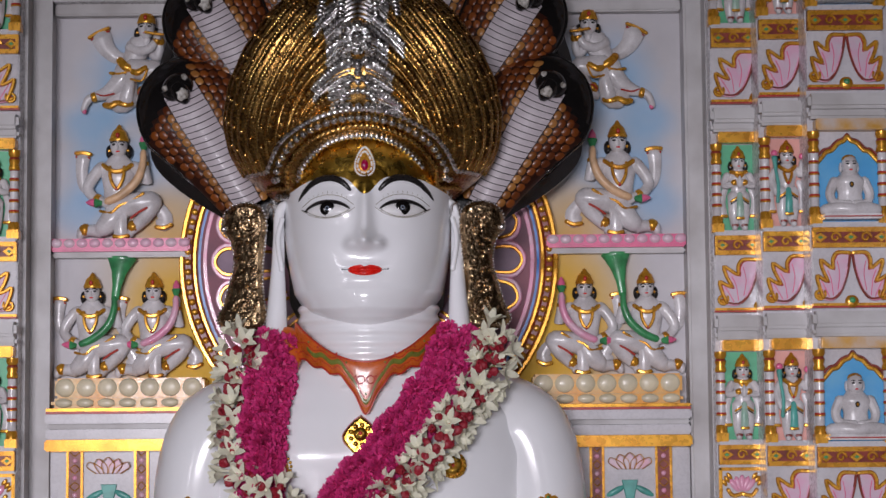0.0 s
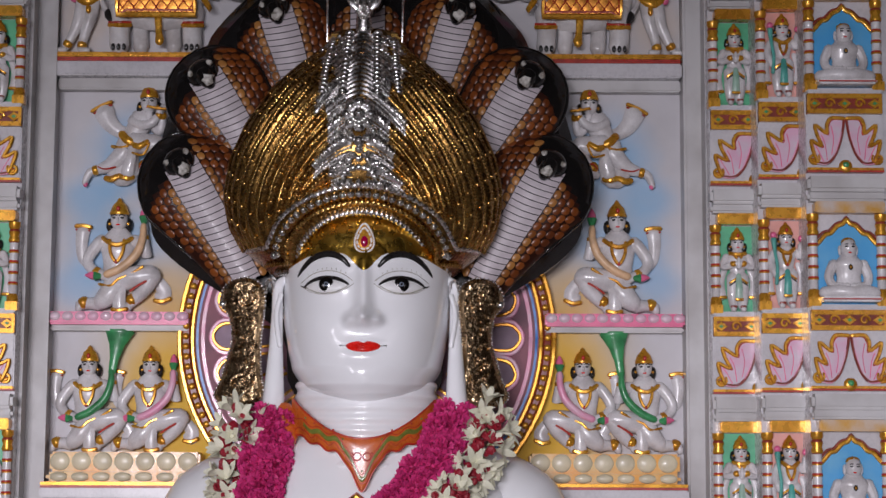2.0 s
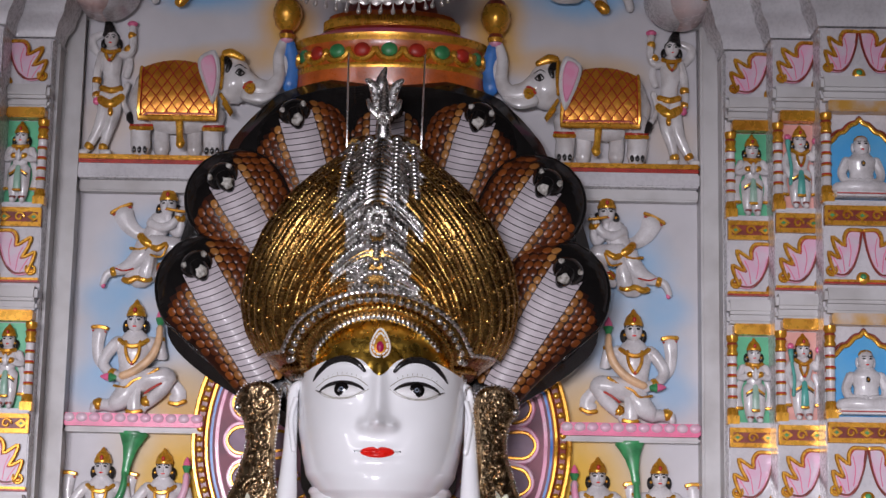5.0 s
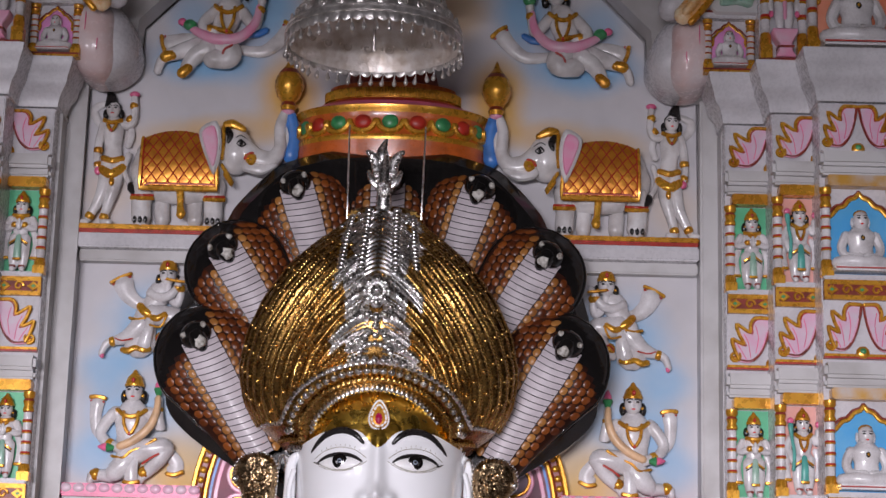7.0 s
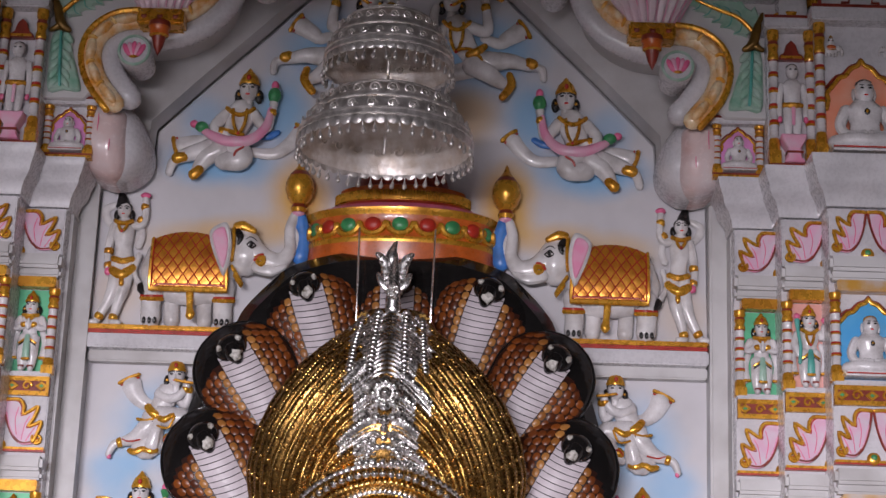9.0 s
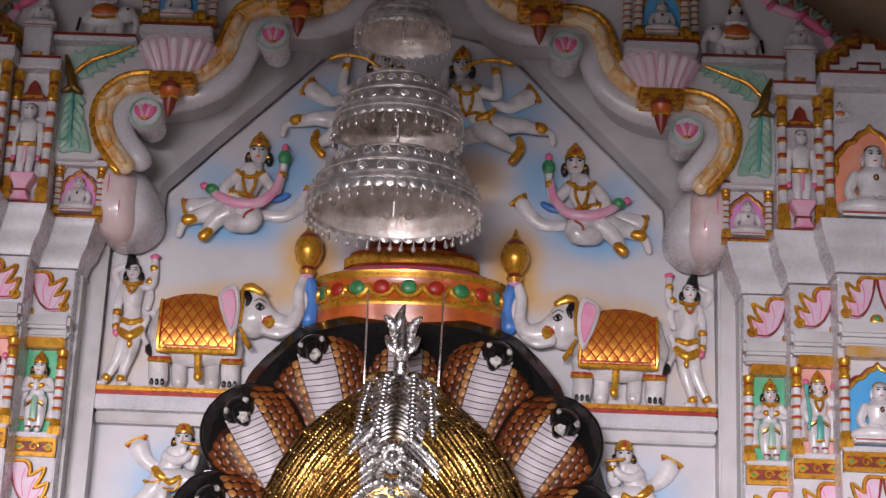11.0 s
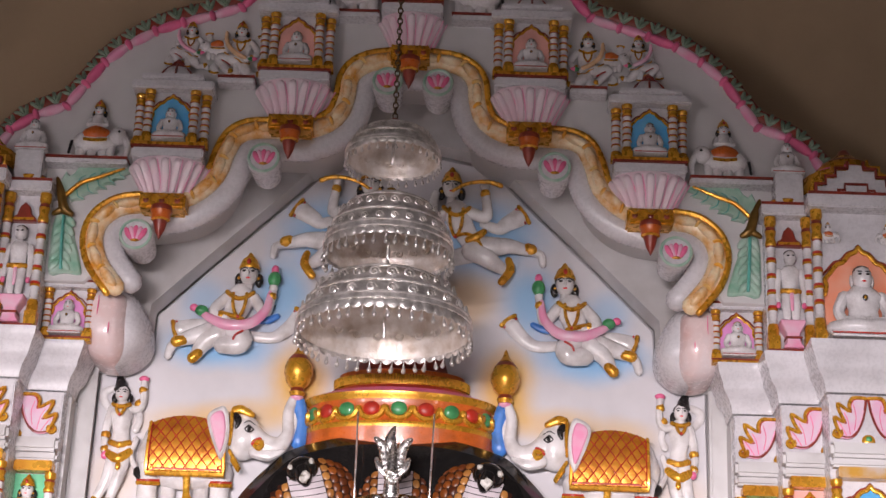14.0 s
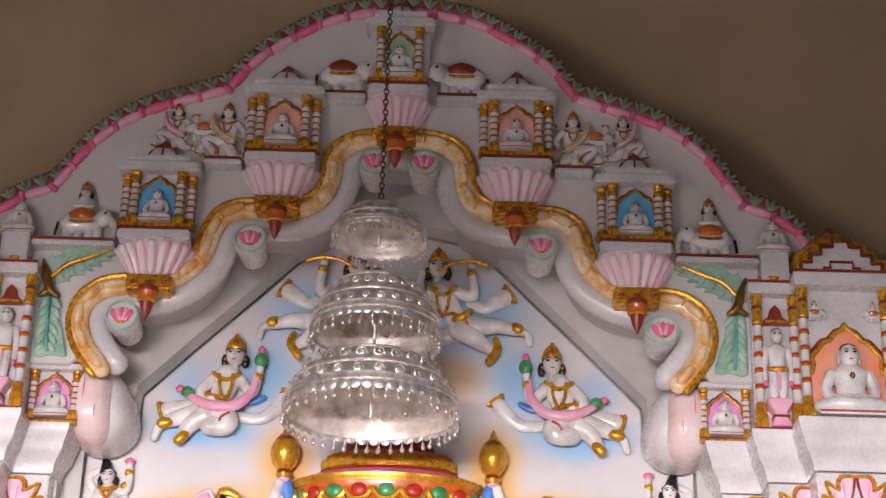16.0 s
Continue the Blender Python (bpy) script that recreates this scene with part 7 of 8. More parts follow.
        if c < 2:
            acanthus(b, x0 + 0.002, x1 - 0.002, 2.776, 2.886, y - 0.006, s < 0)
        else:
            m = (x0 + x1) / 2
            acanthus(b, x0 + 0.002, m, 2.776, 2.886, y - 0.006, False)
            acanthus(b, m, x1 - 0.002, 2.776, 2.886, y - 0.0065, True)
        part("acanthus_leaf", b, pil, "pink acanthus leaf edged in gold")
        b = Build(marble)
        rows = []
        for k in range(11):
            t = k / 10
            o = 0.008 + 0.05 * (t * t * (3 - 2 * t)) + (0.006 if k in (4, 5) else 0)
            zz = 2.895 + 0.117 * t + 0.0004 * c
            p, q = sorted((s * (a - o * 0.8), s * (e + (0.35 if c == 2 else 0))))
            rows.append([Vector((p, y - o, zz)), Vector((q, y - o, zz)), Vector((q, y + 0.10, zz)), Vector((p, y + 0.10, zz))])
        part("capital", b.grid(rows, True, True), pil)

# ---- upper niches that stand on the capitals ----
for s in (-1, 1):
    # small magenta niche
    a, e, y = 0.772, 0.900, -0.235
    x0, x1 = sorted((s * a, s * e))
    up = thing("magenta_shrine", ((x0 + x1) / 2, y, 3.013), "small magenta niche shrine with gold posts", "shrine", "upper shrines")
    part("body", Build(marble).box(x0, x1, y + 0.012, -0.05, 3.013, 3.165, 0.003), up)
    part("gold_foot", Build(goldp).box(x0, x1, y - 0.014, y + 0.012, 3.013, 3.020).use(redbrown).box(x0, x1, y - 0.013, y + 0.012, 3.0205, 3.025), up)
    part("spandrel", Build(marble).box(x0, x1, y + 0.008, y + 0.012, 3.025, 3.155), up)
    niche(up, x0 + 0.020, x1 - 0.020, y + 0.006, 3.026, 3.150, magenta)
    for x in (x0 + 0.011, x1 - 0.011):
        colonnette(up, x, y - 0.002, 3.025, 3.152, 0.010)
    part("roof_slab", Build(marble).box(x0 - 0.004, x1 + 0.004, y - 0.020, -0.05, 3.1525, 3.172, 0.003).use(redbrown).box(x0 - 0.004, x1 + 0.004, y - 0.022, y - 0.018, 3.166, 3.172), up)
    seated((x0 + x1) / 2, y + 0.004, 3.034, 0.62)
    # standing niche
    a, e, y = 0.900, 1.010, -0.315
    x0, x1 = sorted((s * a, s * e))
    up = thing("standing_shrine", ((x0 + x1) / 2, y, 3.013), "narrow marble shrine with ringed posts and domed roof", "shrine", "upper shrines")
    part("body", Build(marble).box(x0, x1, y + 0.012, -0.05, 3.013, 3.385, 0.003), up)
    part("gold_foot", Build(goldp).box(x0, x1, y - 0.02, y + 0.012, 3.013, 3.020).use(redbrown).box(x0, x1, y - 0.019, y + 0.012, 3.0205, 3.025), up)
    for x in (x0 + 0.012, x1 - 0.008):
        colonnette(up, x, y - 0.003, 3.025, 3.375, 0.0118)
    part("roof_slab", Build(marble).box(x0 - 0.012, x1 + 0.008, y - 0.028, -0.05, 3.3755, 3.408, 0.004).use(redbrown).box(x0 - 0.012, x1 + 0.008, y - 0.030, y - 0.026, 3.402, 3.409), up)
    xc = (x0 + x1) / 2 + s * 0.002
    part("stepped_spire", Build(redbrown).slab([(xc - 0.032, 3.30), (xc - 0.028, 3.312), (xc - 0.018, 3.318), (xc - 0.012, 3.34), (xc, 3.352), (xc + 0.012, 3.34), (xc + 0.018, 3.318), (xc + 0.028, 3.312), (xc + 0.032, 3.30)], y - 0.006, y + 0.012, 0.002).use(goldp).box(xc - 0.026, xc + 0.026, y - 0.009, y, 3.303, 3.309), up)
    part("spire_base", Build(goldp).lathe([(0.046, 3.409, goldp), (0.048, 3.424, goldp), (0.034, 3.436, redbrown), (0.022, 3.446, goldp), (0.024, 3.458, redbrown), (0.012, 3.478, goldp), (0.0, 3.492, redbrown)], (xc, y + 0.03, 0), 18), up, "gold and red miniature dome")
    b = setp(Build(skin), xc, y + 0.006, 3.10, 0.9)
    b.tube([(0, -8, 60), (0, -10, 84), (0, -10, 104)], [15, 16, 20], 12, 0.6).ball((0, -13, 132), (13, 12, 16), 12, 8)
    for e in (-1, 1):
        b.use(skin).tube([(e * 21, -8, 106), (e * 26, -9, 70), (e * 25, -12, 40)], [7, 7, 5], 8)
        b.tube([(e * 8, -10, 60), (e * 9, -12, 30), (e * 8, -12, 4)], [11, 9, 7], 10, 0.8)
        b.use(hotpink).ball((e * 25, -14, 32), (5, 4, 7), 6, 5)
        b.use(ink).ball((e * 5, -24, 134), (3, 1.5, 1.6), 6, 5)
    b.use(ink).ball((0, -10, 142), (12, 10, 8), 10, 6)
    b.use(goldp).tube([(-17, -12, 62), (0, -20, 60), (17, -12, 62)], 6, 8)
    b.use(pink).tube([(0, -22, 54), (0, -22, 20)], [4, 3], 8, 0.5)
    b.x = Matrix()
    single("small_statue", b, "small standing marble figure with a gold belt", "statue", "niche figures")
    part("pink_stand", Build(pink).slab([(xc - 0.024, 3.026), (xc - 0.018, 3.04), (xc - 0.016, 3.062), (xc - 0.03, 3.085), (xc - 0.03, 3.098), (xc + 0.03, 3.098), (xc + 0.03, 3.085), (xc + 0.016, 3.062), (xc + 0.018, 3.04), (xc + 0.024, 3.026)], y - 0.030, y + 0.012, 0.003).use(redbrown).box(xc - 0.02, xc + 0.02, y - 0.034, y, 3.048, 3.053), up)
    # large coral niche
    a, e, y = 1.010, 1.225, -0.37
    x0, x1 = sorted((s * a, s * e))
    up = thing("coral_shrine", ((x0 + x1) / 2, y, 3.013), "large coral niche shrine under a stepped gilt roof", "shrine", "upper shrines")
    b = Build(marble).box(x0, x1, y + 0.012, -0.05, 3.013, 3.385, 0.003)
    q0, q1 = sorted((s * 1.225, s * 1.55))
    b.box(q0, q1, y + 0.06, -0.05, 3.013, 3.30, 0.003)
    part("body", b, up)
    part("gold_foot", Build(goldp).box(x0, x1, y - 0.02, y + 0.012, 3.013, 3.020).use(redbrown).box(x0, x1, y - 0.019, y + 0.012, 3.0205, 3.025), up)
    niche(up, x0 + 0.015, x1 - 0.015, y + 0.008, 3.026, 3.295, coral)
    colonnette(up, (x0 + 0.006) if s > 0 else (x1 - 0.006), y - 0.003, 3.025, 3.375, 0.0118)
    colonnette(up, (x1 - 0.008) if s > 0 else (x0 + 0.008), y - 0.003, 3.025, 3.375, 0.0118)
    part("roof_slab", Build(marble).box(x0 - 0.016, x1 + 0.016, y - 0.034, -0.05, 3.3755, 3.415, 0.004).use(redbrown).box(x0 - 0.016, x1 + 0.016, y - 0.036, y - 0.032, 3.408, 3.4155), up)
    xc = (x0 + x1) / 2
    seated(xc, y + 0.004, 3.04, 1.28, False)
    b = Build(marble).slab([(xc - 0.10, 3.416), (xc - 0.10, 3.44), (xc - 0.075, 3.44), (xc - 0.075, 3.462), (xc - 0.05, 3.462), (xc - 0.05, 3.484), (xc - 0.02, 3.484), (xc - 0.02, 3.50), (xc + 0.02, 3.50), (xc + 0.02, 3.484), (xc + 0.05, 3.484), (xc + 0.05, 3.462), (xc + 0.075, 3.462), (xc + 0.075, 3.44), (xc + 0.10, 3.44), (xc + 0.10, 3.416)], y - 0.01, y + 0.08, 0.002)
    roof = part("stepped_gable", b, up)
    for t in (-1, 1):
        st = [(0.10, 3.42), (0.10, 3.445), (0.075, 3.445), (0.075, 3.467), (0.05, 3.467), (0.05, 3.489), (0.02, 3.489), (0.02, 3.505)]
        part("red_step_line", Build(redbrown).tube([(xc + t * x, y - 0.012, z) for x, z in st], 0.0055, 6, 1, 1).use(goldp).tube([(xc + t * (x + 0.010), y - 0.010, z + 0.006) for x, z in st], 0.0045, 6, 1, 1), roof)
        st = [(0.045, 3.418), (0.045, 3.430), (0.028, 3.430), (0.028, 3.446), (0.0, 3.446)]
        part("red_step_line", Build(redbrown).tube([(xc + t * x, y - 0.012, z) for x, z in st], 0.004, 6, 1, 1), roof)
    part("drum_band", Build(goldp).lathe([(0.118, 3.452, redbrown), (0.122, 3.462, goldp), (0.112, 3.502, goldp), (0.098, 3.508, redbrown), (0.0, 3.51, marble)], (xc, y + 0.115, 0), 28), up)
    part("dome", Build(goldp).lathe([(0.082, 3.51, redbrown), (0.080, 3.522, hotpink), (0.078, 3.530, goldp), (0.070, 3.542, goldp), (0.050, 3.556, redbrown), (0.028, 3.572, goldp), (0.018, 3.582, redbrown), (0.012, 3.592, redbrown), (0.0, 3.600, redbrown)], (xc, y + 0.115, 0), 24), up, "small gilt dome")
    # tiny riders carved beside the arch
    for t in (-1, 1):
        small_elephant(xc + t * 0.072, y + 0.006, 3.292, 0.30, -t, True)

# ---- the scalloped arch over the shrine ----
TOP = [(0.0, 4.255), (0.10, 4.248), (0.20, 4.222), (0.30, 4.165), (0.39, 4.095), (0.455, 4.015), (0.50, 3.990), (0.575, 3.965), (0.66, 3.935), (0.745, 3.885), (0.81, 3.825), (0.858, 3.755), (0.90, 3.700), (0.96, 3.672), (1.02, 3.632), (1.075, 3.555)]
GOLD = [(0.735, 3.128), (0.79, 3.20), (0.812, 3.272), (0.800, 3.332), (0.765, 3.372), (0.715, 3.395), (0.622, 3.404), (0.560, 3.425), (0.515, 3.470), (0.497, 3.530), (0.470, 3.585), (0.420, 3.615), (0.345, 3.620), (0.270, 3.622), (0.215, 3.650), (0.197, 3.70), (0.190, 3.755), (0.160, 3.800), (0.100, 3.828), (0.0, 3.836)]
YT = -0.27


def inset(points, d):
    """The same open line moved d towards the opening."""
    out_ = []
    for i, (x, z) in enumerate(points):
        a, c = points[max(i - 1, 0)], points[min(i + 1, len(points) - 1)]
        v = Vector((c[0] - a[0], c[1] - a[1])).normalized()
        out_.append((x - v.y * d if i < len(points) - 1 else x, z + v.x * d if i < len(points) - 1 else z - d))
    return out_


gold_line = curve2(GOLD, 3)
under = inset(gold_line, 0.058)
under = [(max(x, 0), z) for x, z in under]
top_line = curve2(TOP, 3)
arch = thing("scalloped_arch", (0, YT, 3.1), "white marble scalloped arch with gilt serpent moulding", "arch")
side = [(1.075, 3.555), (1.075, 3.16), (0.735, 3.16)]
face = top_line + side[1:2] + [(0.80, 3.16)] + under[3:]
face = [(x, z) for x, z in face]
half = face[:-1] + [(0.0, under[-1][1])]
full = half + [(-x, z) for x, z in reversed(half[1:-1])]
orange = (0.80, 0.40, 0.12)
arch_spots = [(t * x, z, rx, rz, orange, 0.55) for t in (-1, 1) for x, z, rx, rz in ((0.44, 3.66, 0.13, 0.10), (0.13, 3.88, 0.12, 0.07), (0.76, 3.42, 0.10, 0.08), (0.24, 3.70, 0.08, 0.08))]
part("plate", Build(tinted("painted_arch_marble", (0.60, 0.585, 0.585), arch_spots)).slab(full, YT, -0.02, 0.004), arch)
for s in (-1, 1):
    m = [(s * x, z) for x, z in gold_line]
    part("gilt_edge", Build(goldp).tube([(x, YT - 0.012, z) for x, z in m], [0.009] * len(m), 8, 1, 1), arch, "gilt serpent edge")
    mid = inset(gold_line, 0.026)
    part("amber_band", Build(honey).tube([(s * max(x, 0), YT - 0.004, z) for x, z in mid], 0.024, 12, 0.8, 1), arch, "cream band veined with amber paint")
    low = inset(gold_line, 0.066)
    part("lower_roll", Build(marble).tube([(s * max(x, 0), YT + 0.026, z) for x, z in low], 0.031, 14, 1, 1), arch)
    # amber segments with pale cells along the band
    sp = strand_points([(s * max(x, 0), YT - 0.016, z) for x, z in mid], 19)
    for i, (p, d) in enumerate(sp):
        q = Vector((d.x, 0, d.z)).to_track_quat("X", "Y").to_matrix().to_4x4()
        part("cell", Build(honey).ball(p, (0.036, 0.014, 0.021), 14, 8, q), arch)
        part("seam", Build(amber).ball(p + d * 0.032, (0.006, 0.014, 0.022), 10, 6, q), arch)

# leaf and pink bead border along the top
for s in (-1, 1):
    line = [(s * x, YT - 0.004, z - 0.052) for x, z in top_line]
    for i, (p, d) in enumerate(strand_points(line, 17)):
        q = Vector((d.x, 0, d.z)).to_track_quat("X", "Y").to_matrix().to_4x4()
        part("pink_segment", Build(hotpink if i % 3 == 0 else pink).ball(p, (0.044, 0.014, 0.014), 12, 8, q), arch)
        part("pink_knot", Build(hotpink).ball(p + d * 0.042, (0.010, 0.016, 0.018), 8, 6, q), arch)
    line = [(s * x, YT - 0.002, z - 0.018) for x, z in top_line]
    part("border_ground", Build(redbrown).tube([Vector(p) + Vector((0, 0.004, 0)) for p in line], 0.019, 8, 0.5, 1), arch)
    for i, (p, d) in enumerate(strand_points(line, 30)):
        up_ = Vector((-d.z * s, 0, d.x * s))
        if up_.z < 0:
            up_ = -up_
        bb = Build(dullleaf)
        for k in (-1, 0, 1):
            w = (up_ + d * 0.75 * k).normalized()
            q = w.to_track_quat("Z", "Y").to_matrix().to_4x4()
            bb.ball(p - up_ * 0.014 + w * 0.016, (0.009, 0.008, 0.019), 8, 6, q)
        part("border_leaf", bb, arch, "dull green leaf")


def lotus_cup(parent, x, y, z0, z1, w):
    """A swelling pink cup of petals under a shrine."""
    h = z1 - z0
    part("cup", Build(cuppink).lathe([(w * 0.55, z0, cuppink), (w * 0.66, z0 + h * 0.25, cuppink), (w * 0.80, z0 + h * 0.6, cuppink), (w, z0 + h * 0.92, cuppink), (w * 0.99, z1, cuppink), (0, z1, cuppink)], (x, y + 0.05, 0), 28, sy=0.75), parent)
    for i in range(9):
        a = math.pi * (1.06 + 0.88 * i / 8)
        c = lambda r, z: Vector((x + r * math.cos(a), y + 0.05 + 0.75 * r * math.sin(a), z))
        part("petal", Build(cuppink).tube([c(w * 0.58, z0 + h * 0.05), c(w * 0.74, z0 + h * 0.45), c(w * 0.98, z0 + h * 0.85)], [w * 0.07, w * 0.12, w * 0.12], 8, 0.7).use(pink).tube([c(w * 0.58, z0 + h * 0.05) + Vector((w * 0.1, -0.002, 0)), c(w * 0.76, z0 + h * 0.45) + Vector((w * 0.13, -0.002, 0)), c(w * 1.0, z0 + h * 0.88) + Vector((w * 0.12, -0.002, 0))], w * 0.022, 5), parent)


def arch_shrine(x, zb, w, h, ground, gname, pair=True, cup=True):
    """A shrine on a lotus cup, over a gold bracket with a hanging drop."""
    y = YT - 0.055
    sh = thing("arch_shrine", (x, y, zb), gname + " niche shrine on a pink lotus cup", "shrine", "arch shrines")
    part("body", Build(marble).box(x - w * 0.98, x + w * 0.98, y + 0.014, YT + 0.02, zb, zb + h, 0.003), sh)
    part("spandrel", Build(marble).box(x - w * 0.6, x + w * 0.6, y + 0.008, y + 0.014, zb + 0.01, zb + h), sh)
    niche(sh, x - w * 0.56, x + w * 0.56, y + 0.006, zb + 0.010, zb + h * 0.97, ground)
    for s in (-1, 1):
        colonnette(sh, x + s * w * 0.62, y - 0.004, zb + 0.008, zb + h, 0.0112)
        if pair:
            colonnette(sh, x + s * w * 0.90, y + 0.016, zb + 0.004, zb + h - 0.004, 0.0112)
    part("gold_foot", Build(goldp).box(x - w, x + w, y - 0.016, y + 0.01, zb, zb + 0.007).use(redbrown).box(x - w, x + w, y - 0.014, y + 0.01, zb - 0.006, zb - 0.0002), sh)
    part("step", Build(marble).box(x - w * 0.98, x + w * 0.98, y - 0.012, YT + 0.02, zb - 0.034, zb - 0.0065, 0.004), sh)
    part("roof_slab", Build(marble).box(x - w * 1.12, x + w * 1.12, y - 0.024, YT + 0.02, zb + h + 0.0005, zb + h + 0.024, 0.004).box(x - w * 0.85, x + w * 0.85, y - 0.034, YT + 0.02, zb + h + 0.0245, zb + h + 0.038, 0.003), sh)
    b = Build(marble)
    b.lathe([(w * 0.52, zb + h + 0.038, marble), (w * 0.50, zb + h + 0.055, marble), (w * 0.36, zb + h + 0.078, marble), (w * 0.14, zb + h + 0.092, redbrown), (w * 0.16, zb + h + 0.098, redbrown), (0.0, zb + h + 0.112, redbrown)], (x, y + 0.03, 0), 20, sy=0.7)
    for s in (-1, 0, 1):
        b.use(redbrown).tube([(x + s * w * 0.46, y + 0.03 - w * (0.2 if s else 0.38), zb + h + 0.042), (x + s * w * 0.36, y + 0.03 - w * (0.18 if s else 0.32), zb + h + 0.066), (x + s * w * 0.08, y + 0.02, zb + h + 0.092)], 0.003, 6)
    part("dome", b, sh, "ribbed white dome with a red finial")
    if cup:
        lotus_cup(sh, x, y, zb - 0.125, zb - 0.034, w * 1.02)
        z0 = zb - 0.128
        b = Build(goldp)
        b.box(x - w * 0.62, x + w * 0.62, y - 0.010, YT + 0.01, z0 - 0.045, z0 - 0.002, 0.006)
        part("bracket", b, sh, "gold bracket")
        for t in (-1, 0, 1):
            bb = Build(goldp).box(x + t * w * 0.42 - w * 0.15, x + t * w * 0.42 + w * 0.15, y - 0.015, y - 0.008, z0 - 0.036, z0 - 0.010, 0.003)
            bb.use(redbrown).ball((x + t * w * 0.42, y - 0.014, z0 - 0.027), (w * 0.09, 0.004, 0.007), 10, 6)
            bb.use(goldp).tube([(x + t * w * 0.42 - w * 0.14, y - 0.018, z0 - 0.012), (x + t * w * 0.42, y - 0.020, z0 - 0.022), (x + t * w * 0.42 + w * 0.14, y - 0.018, z0 - 0.012)], 0.004, 6)
            part("bracket_tile", bb, sh)
        part("drop", Build(collarp).lathe([(0.026, z0 - 0.040, goldp), (0.028, z0 - 0.054, redbrown), (0.024, z0 - 0.060, collarp), (0.024, z0 - 0.076, collarp), (0.018, z0 - 0.080, goldp), (0.012, z0 - 0.105, redbrown), (0.004, z0 - 0.122, redbrown), (0.0, z0 - 0.130, redbrown)], (x, y - 0.004, 0), 16), sh, "red and gold hanging drop")
    seated(x, y + 0.004, zb + 0.018, h / 0.19 * 0.74)
    return sh


for s in (-1, 1):
    arch_shrine(s * 0.612, 3.515, 0.094, 0.155, skyblue, "sky blue")
    arch_shrine(s * 0.305, 3.745, 0.094, 0.160, salmon, "salmon pink")
arch_shrine(-0.008, 3.955, 0.082, 0.165, paleleaf, "pale green", pair=False)

# lotus studs under the arch
for s in (-1, 1):
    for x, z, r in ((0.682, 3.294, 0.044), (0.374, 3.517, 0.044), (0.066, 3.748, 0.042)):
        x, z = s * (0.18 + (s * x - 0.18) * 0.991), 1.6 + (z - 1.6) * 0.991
        st = thing("lotus_stud", (s * x, -0.20, z), "round marble stud painted with a pink lotus", "stud", "lotus studs")
        b = Build(marble)
        rows = []
        for y_, q in ((-0.19, 0.80), (-0.27, 0.95), (-0.302, 1.0), (-0.310, 0.94)):
            rows.append([Vector((s * x + r * q * math.cos(math.tau * i / 32), y_, z + r * q * math.sin(math.tau * i / 32))) for i in range(32)])
        b.grid(rows, True, True)
        part("stud", b, st)
        ring = [(s * x + r * 0.86 * math.cos(math.tau * i / 32), -0.311, z + r * 0.86 * math.sin(math.tau * i / 32)) for i in range(33)]
        part("green_ring", Build(paleleaf).tube(ring, 0.004, 6, 1, 1), st)
        bb = Build(pink)
        for k in (-2, -1, 0, 1, 2):
            bb.use(pink if k % 2 else hotpink).ball((s * x + k * 0.008, -0.314, z + 0.002 - abs(k) * 0.002), (0.0085, 0.005, 0.021), 8, 6, pose(0, 0, 0, 0, k * 16, 0))
        bb.use(goldp).ball((s * x, -0.315, z - 0.018), (0.012, 0.004, 0.004), 8, 6)
        part("lotus", bb, st, "pink lotus flower")

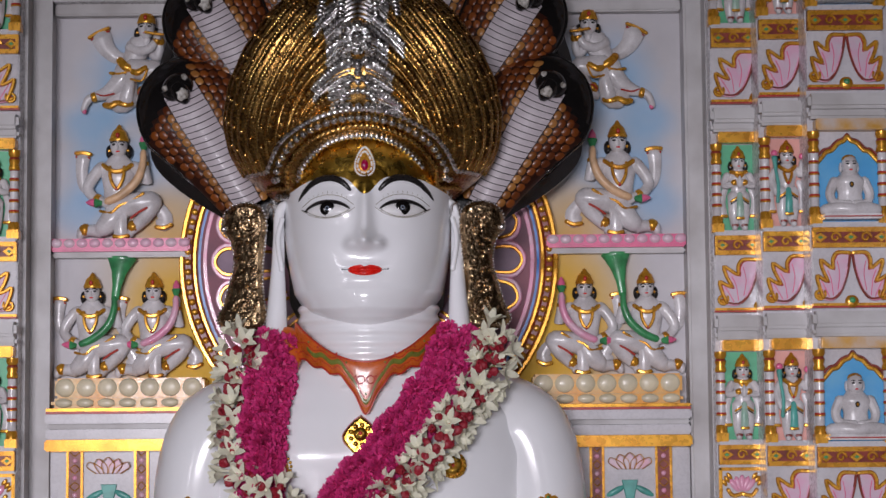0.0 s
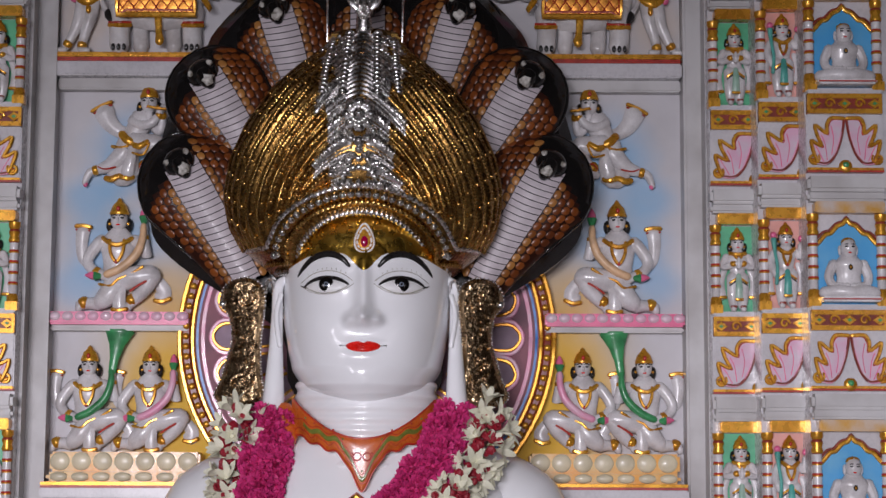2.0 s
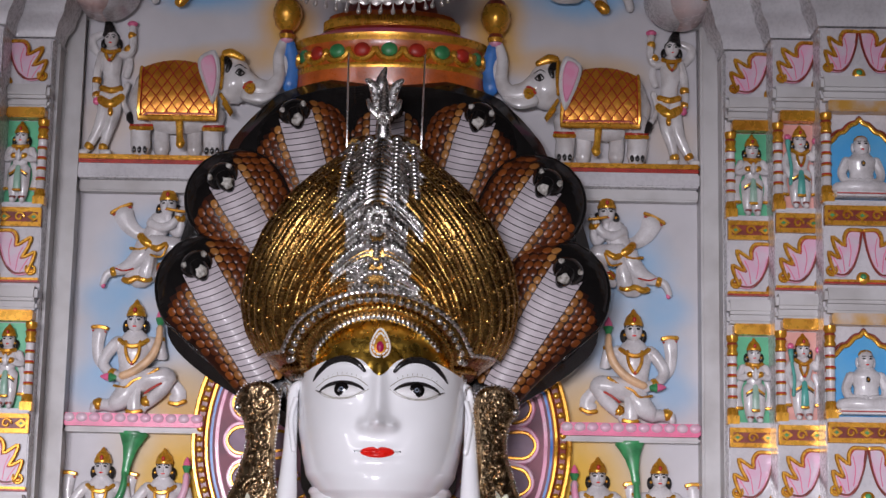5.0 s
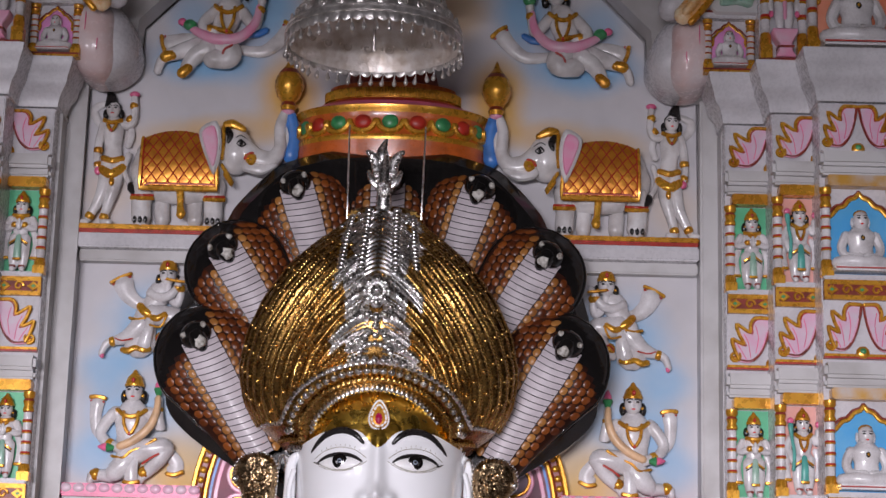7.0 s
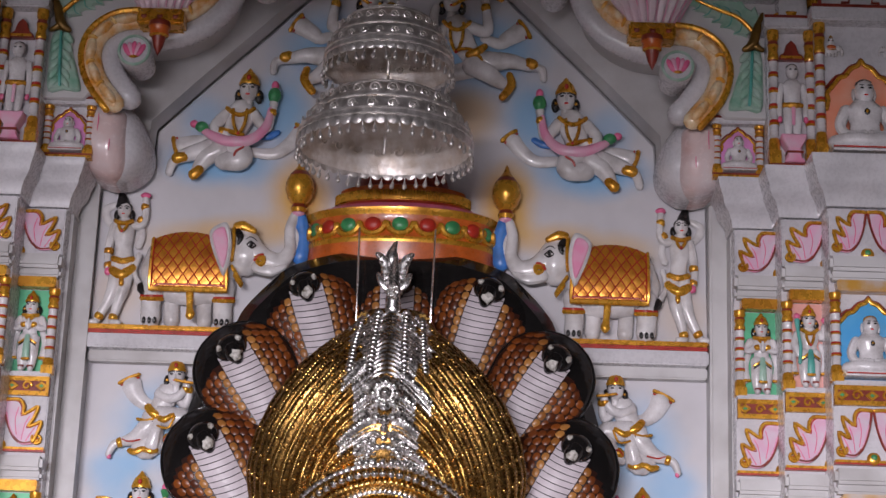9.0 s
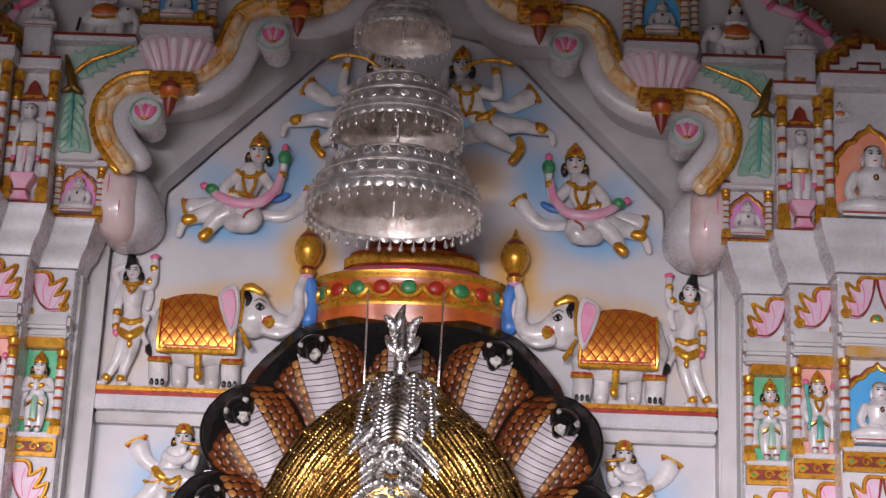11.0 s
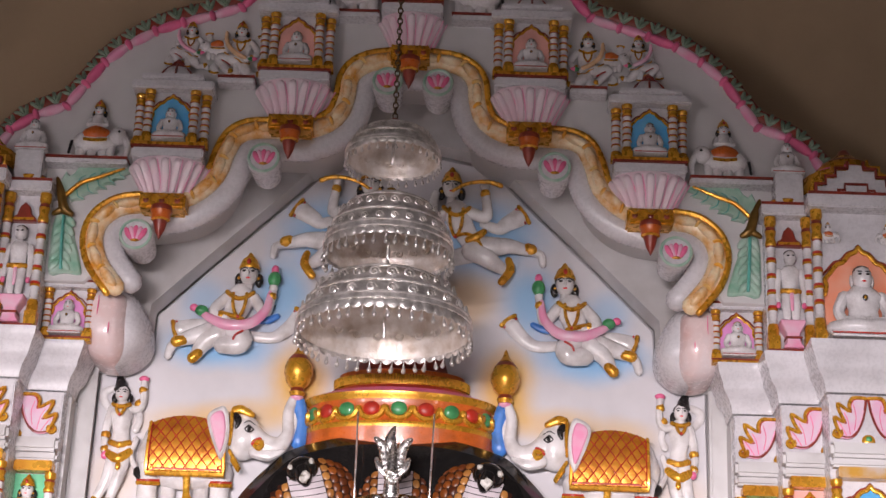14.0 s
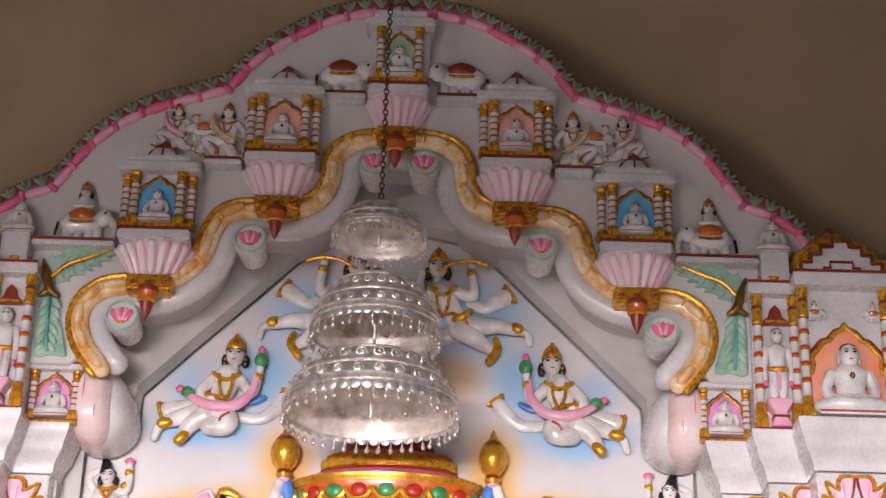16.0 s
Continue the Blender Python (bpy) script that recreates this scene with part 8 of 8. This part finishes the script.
# shelves and small carvings above the arch
for s in (-1, 1):
    for x0, x1, z in ((0.715, 0.925, 3.488), (0.408, 0.505, 3.730), (0.095, 0.205, 3.935)):
        p, q = sorted((s * x0, s * x1))
        single("relief_shelf", Build(marble).box(p, q, YT - 0.045, YT + 0.01, z - 0.020, z - 0.0065, 0.003).use(redbrown).box(p, q, YT - 0.047, YT + 0.01, z - 0.006, z, 0.001), "narrow marble shelf with a red edge", "shelf", "relief shelves")
    small_elephant(s * 0.805, YT - 0.002, 3.489, 0.92, -s, True)
    small_elephant(s * 0.158, YT - 0.002, 3.936, 1.0, -s, False, True)
    seated(s * 0.962, YT - 0.03, 3.500, 0.60, False)
    single("pedestal_block", Build(marble).box(s * 0.962 - 0.035, s * 0.962 + 0.035, YT - 0.06, YT + 0.01, 3.41, 3.494, 0.003), "plain marble block under a small figure", "block", "pedestal blocks")
    # pair of seated musicians between the shrines
    for x, z, k in ((0.452, 3.735, 0.60), (0.585, 3.76, 0.50)):
        kneeler(s * x, YT - 0.002, z, k, s, "peach" if x < 0.5 else "pink", bud=False)
    small_elephant(s * 0.515, YT - 0.001, 3.79, 0.55, s, False)
    # leaves and branch
    lf = thing("carved_foliage", (s * 0.82, YT, 3.3), "pale green carved leaves on a gold branch", "foliage", "carved foliage")
    bb = Build(paleleaf)
    o = []
    spine = [(0.712, 3.468), (0.76, 3.455), (0.81, 3.435), (0.868, 3.395)]
    for sgn, wd in ((1, (0.004, 0.030, 0.046, 0.050)), (-1, (0.004, 0.026, 0.038, 0.030))):
        sp, ww = smooth([(x, 0, z) for x, z in spine], list(wd), 6)
        edge_ = []
        for i, (p, w) in enumerate(zip(sp, ww)):
            d = (sp[min(i + 1, len(sp) - 1)] - sp[max(i - 1, 0)]).normalized()
            nrm = Vector((-d.z, 0, d.x)) * sgn
            q = p + nrm * (w * (1.12 if i % 3 == 1 else 0.80)) - d * (0.012 if i % 3 == 1 else 0)
            edge_.append((q.x, q.z))
        o += edge_ if sgn > 0 else edge_[::-1]
    bb.slab([(s * x, z) for x, z in o], YT - 0.014, YT + 0.002, 0.003)
    for i in range(1, 6):
        t = i / 6
        p = Vector((0.712 + 0.156 * t, 0, 3.468 - 0.073 * t))
        for k, ln in ((1, 0.042), (-1, 0.030)):
            bb.use(teal).tube([(s * p.x, YT - 0.016, p.z), (s * (p.x - 0.006), YT - 0.017, p.z + k * ln * 0.55 * (0.4 + t)), (s * (p.x - 0.020), YT - 0.015, p.z + k * ln * (0.4 + 0.6 * t))], [0.0018, 0.0014, 0.0008], 5)
    part("leaf", bb, lf)
    part("gold_stem", Build(goldp).tube([(s * 0.725, YT - 0.022, 3.465), (s * 0.78, YT - 0.024, 3.440), (s * 0.83, YT - 0.024, 3.420), (s * 0.868, YT - 0.02, 3.385)], [0.003, 0.005, 0.006, 0.006], 8), lf)
    part("bark", Build(mat("bark_gold", (0.24, 0.13, 0.03), 0.35, 0.6, 0.2, 30) if s < 0 else bpy.data.materials["bark_gold"]).tube([(s * 0.893, YT - 0.018, 3.435), (s * 0.878, YT - 0.022, 3.39), (s * 0.866, YT - 0.022, 3.35), (s * 0.845, YT - 0.02, 3.335)], [0.004, 0.012, 0.013, 0.007], 10).tube([(s * 0.866, YT - 0.022, 3.35), (s * 0.892, YT - 0.02, 3.335)], [0.011, 0.006], 8), lf)
    o = curve2([(0.848, 3.335), (0.838, 3.29), (0.822, 3.24), (0.808, 3.19), (0.815, 3.178), (0.85, 3.182), (0.888, 3.178), (0.893, 3.25), (0.888, 3.335), (0.848, 3.335)], 3)[:-1]
    part("leaf", Build(paleleaf).slab([(s * x, z) for x, z in o], YT - 0.012, YT + 0.002, 0.005), lf)
    for i in range(6):
        for k in (-1, 1):
            part("leaflet", Build(paleleaf).ball((s * (0.862 + k * 0.014), YT - 0.012, 3.32 - i * 0.024), (0.009, 0.007, 0.020), 8, 6, pose(0, 0, 0, 0, -k * s * 38, 0)), lf)
    part("leaf_rib", Build(teal).tube([(s * 0.866, YT - 0.019, 3.33), (s * 0.862, YT - 0.02, 3.25), (s * 0.858, YT - 0.016, 3.19)], 0.004, 6), lf)
    # pink trunk end of the arch, resting on the pillar
    b = Build(mat("veined_pink_marble", (0.74, 0.67, 0.68), 0.25, 0, 0.08, 8, 0.03, 80, 0.3, (0.72, 0.48, 0.45)) if s < 0 else bpy.data.materials["veined_pink_marble"])
    # a leaf-shaped white crest behind a pillowy pink front, both swelling out of the wall
    crest = curve2([(0.715, 3.195), (0.672, 3.150), (0.645, 3.085), (0.650, 3.030), (0.690, 2.992), (0.735, 2.985), (0.772, 3.010), (0.775, 3.09), (0.745, 3.15), (0.715, 3.195)], 5)[:-1]
    front = curve2([(0.716, 3.165), (0.742, 3.175), (0.800, 3.165), (0.812, 3.10), (0.806, 3.03), (0.772, 2.992), (0.722, 2.985), (0.692, 3.02), (0.690, 3.09), (0.698, 3.145), (0.716, 3.165)], 5)[:-1]
    for o, y0, dep, m in ((crest, -0.13, 0.085, marble), (front, -0.17, 0.080, b.mats[0])):
        cx, cz = sum(p[0] for p in o) / len(o), sum(p[1] for p in o) / len(o)
        rows = [[Vector((s * x, -0.06, z)) for x, z in o]]
        for k in range(10):
            a = math.pi / 2 * k / 9
            q = max(0.02, math.cos(a)) ** 0.75
            rows.append([Vector((s * (cx + (x - cx) * q), y0 - dep * math.sin(a), cz + (z - cz) * q)) for x, z in o])
        b.use(m).grid(rows, True, True)
    b.use(hotpink)
    for x, z0, z1 in ((0.762, 3.135, 3.085), (0.730, 3.07, 3.035)):
        b.tube([(s * x, -0.246, z0), (s * (x - 0.001), -0.2505, (z0 + z1) / 2), (s * x, -0.250, z1)], [0.0008, 0.0016, 0.0008], 5)
    single("arch_spring", b, "smooth pink-veined marble end of the arch", "arch end", "arch ends")
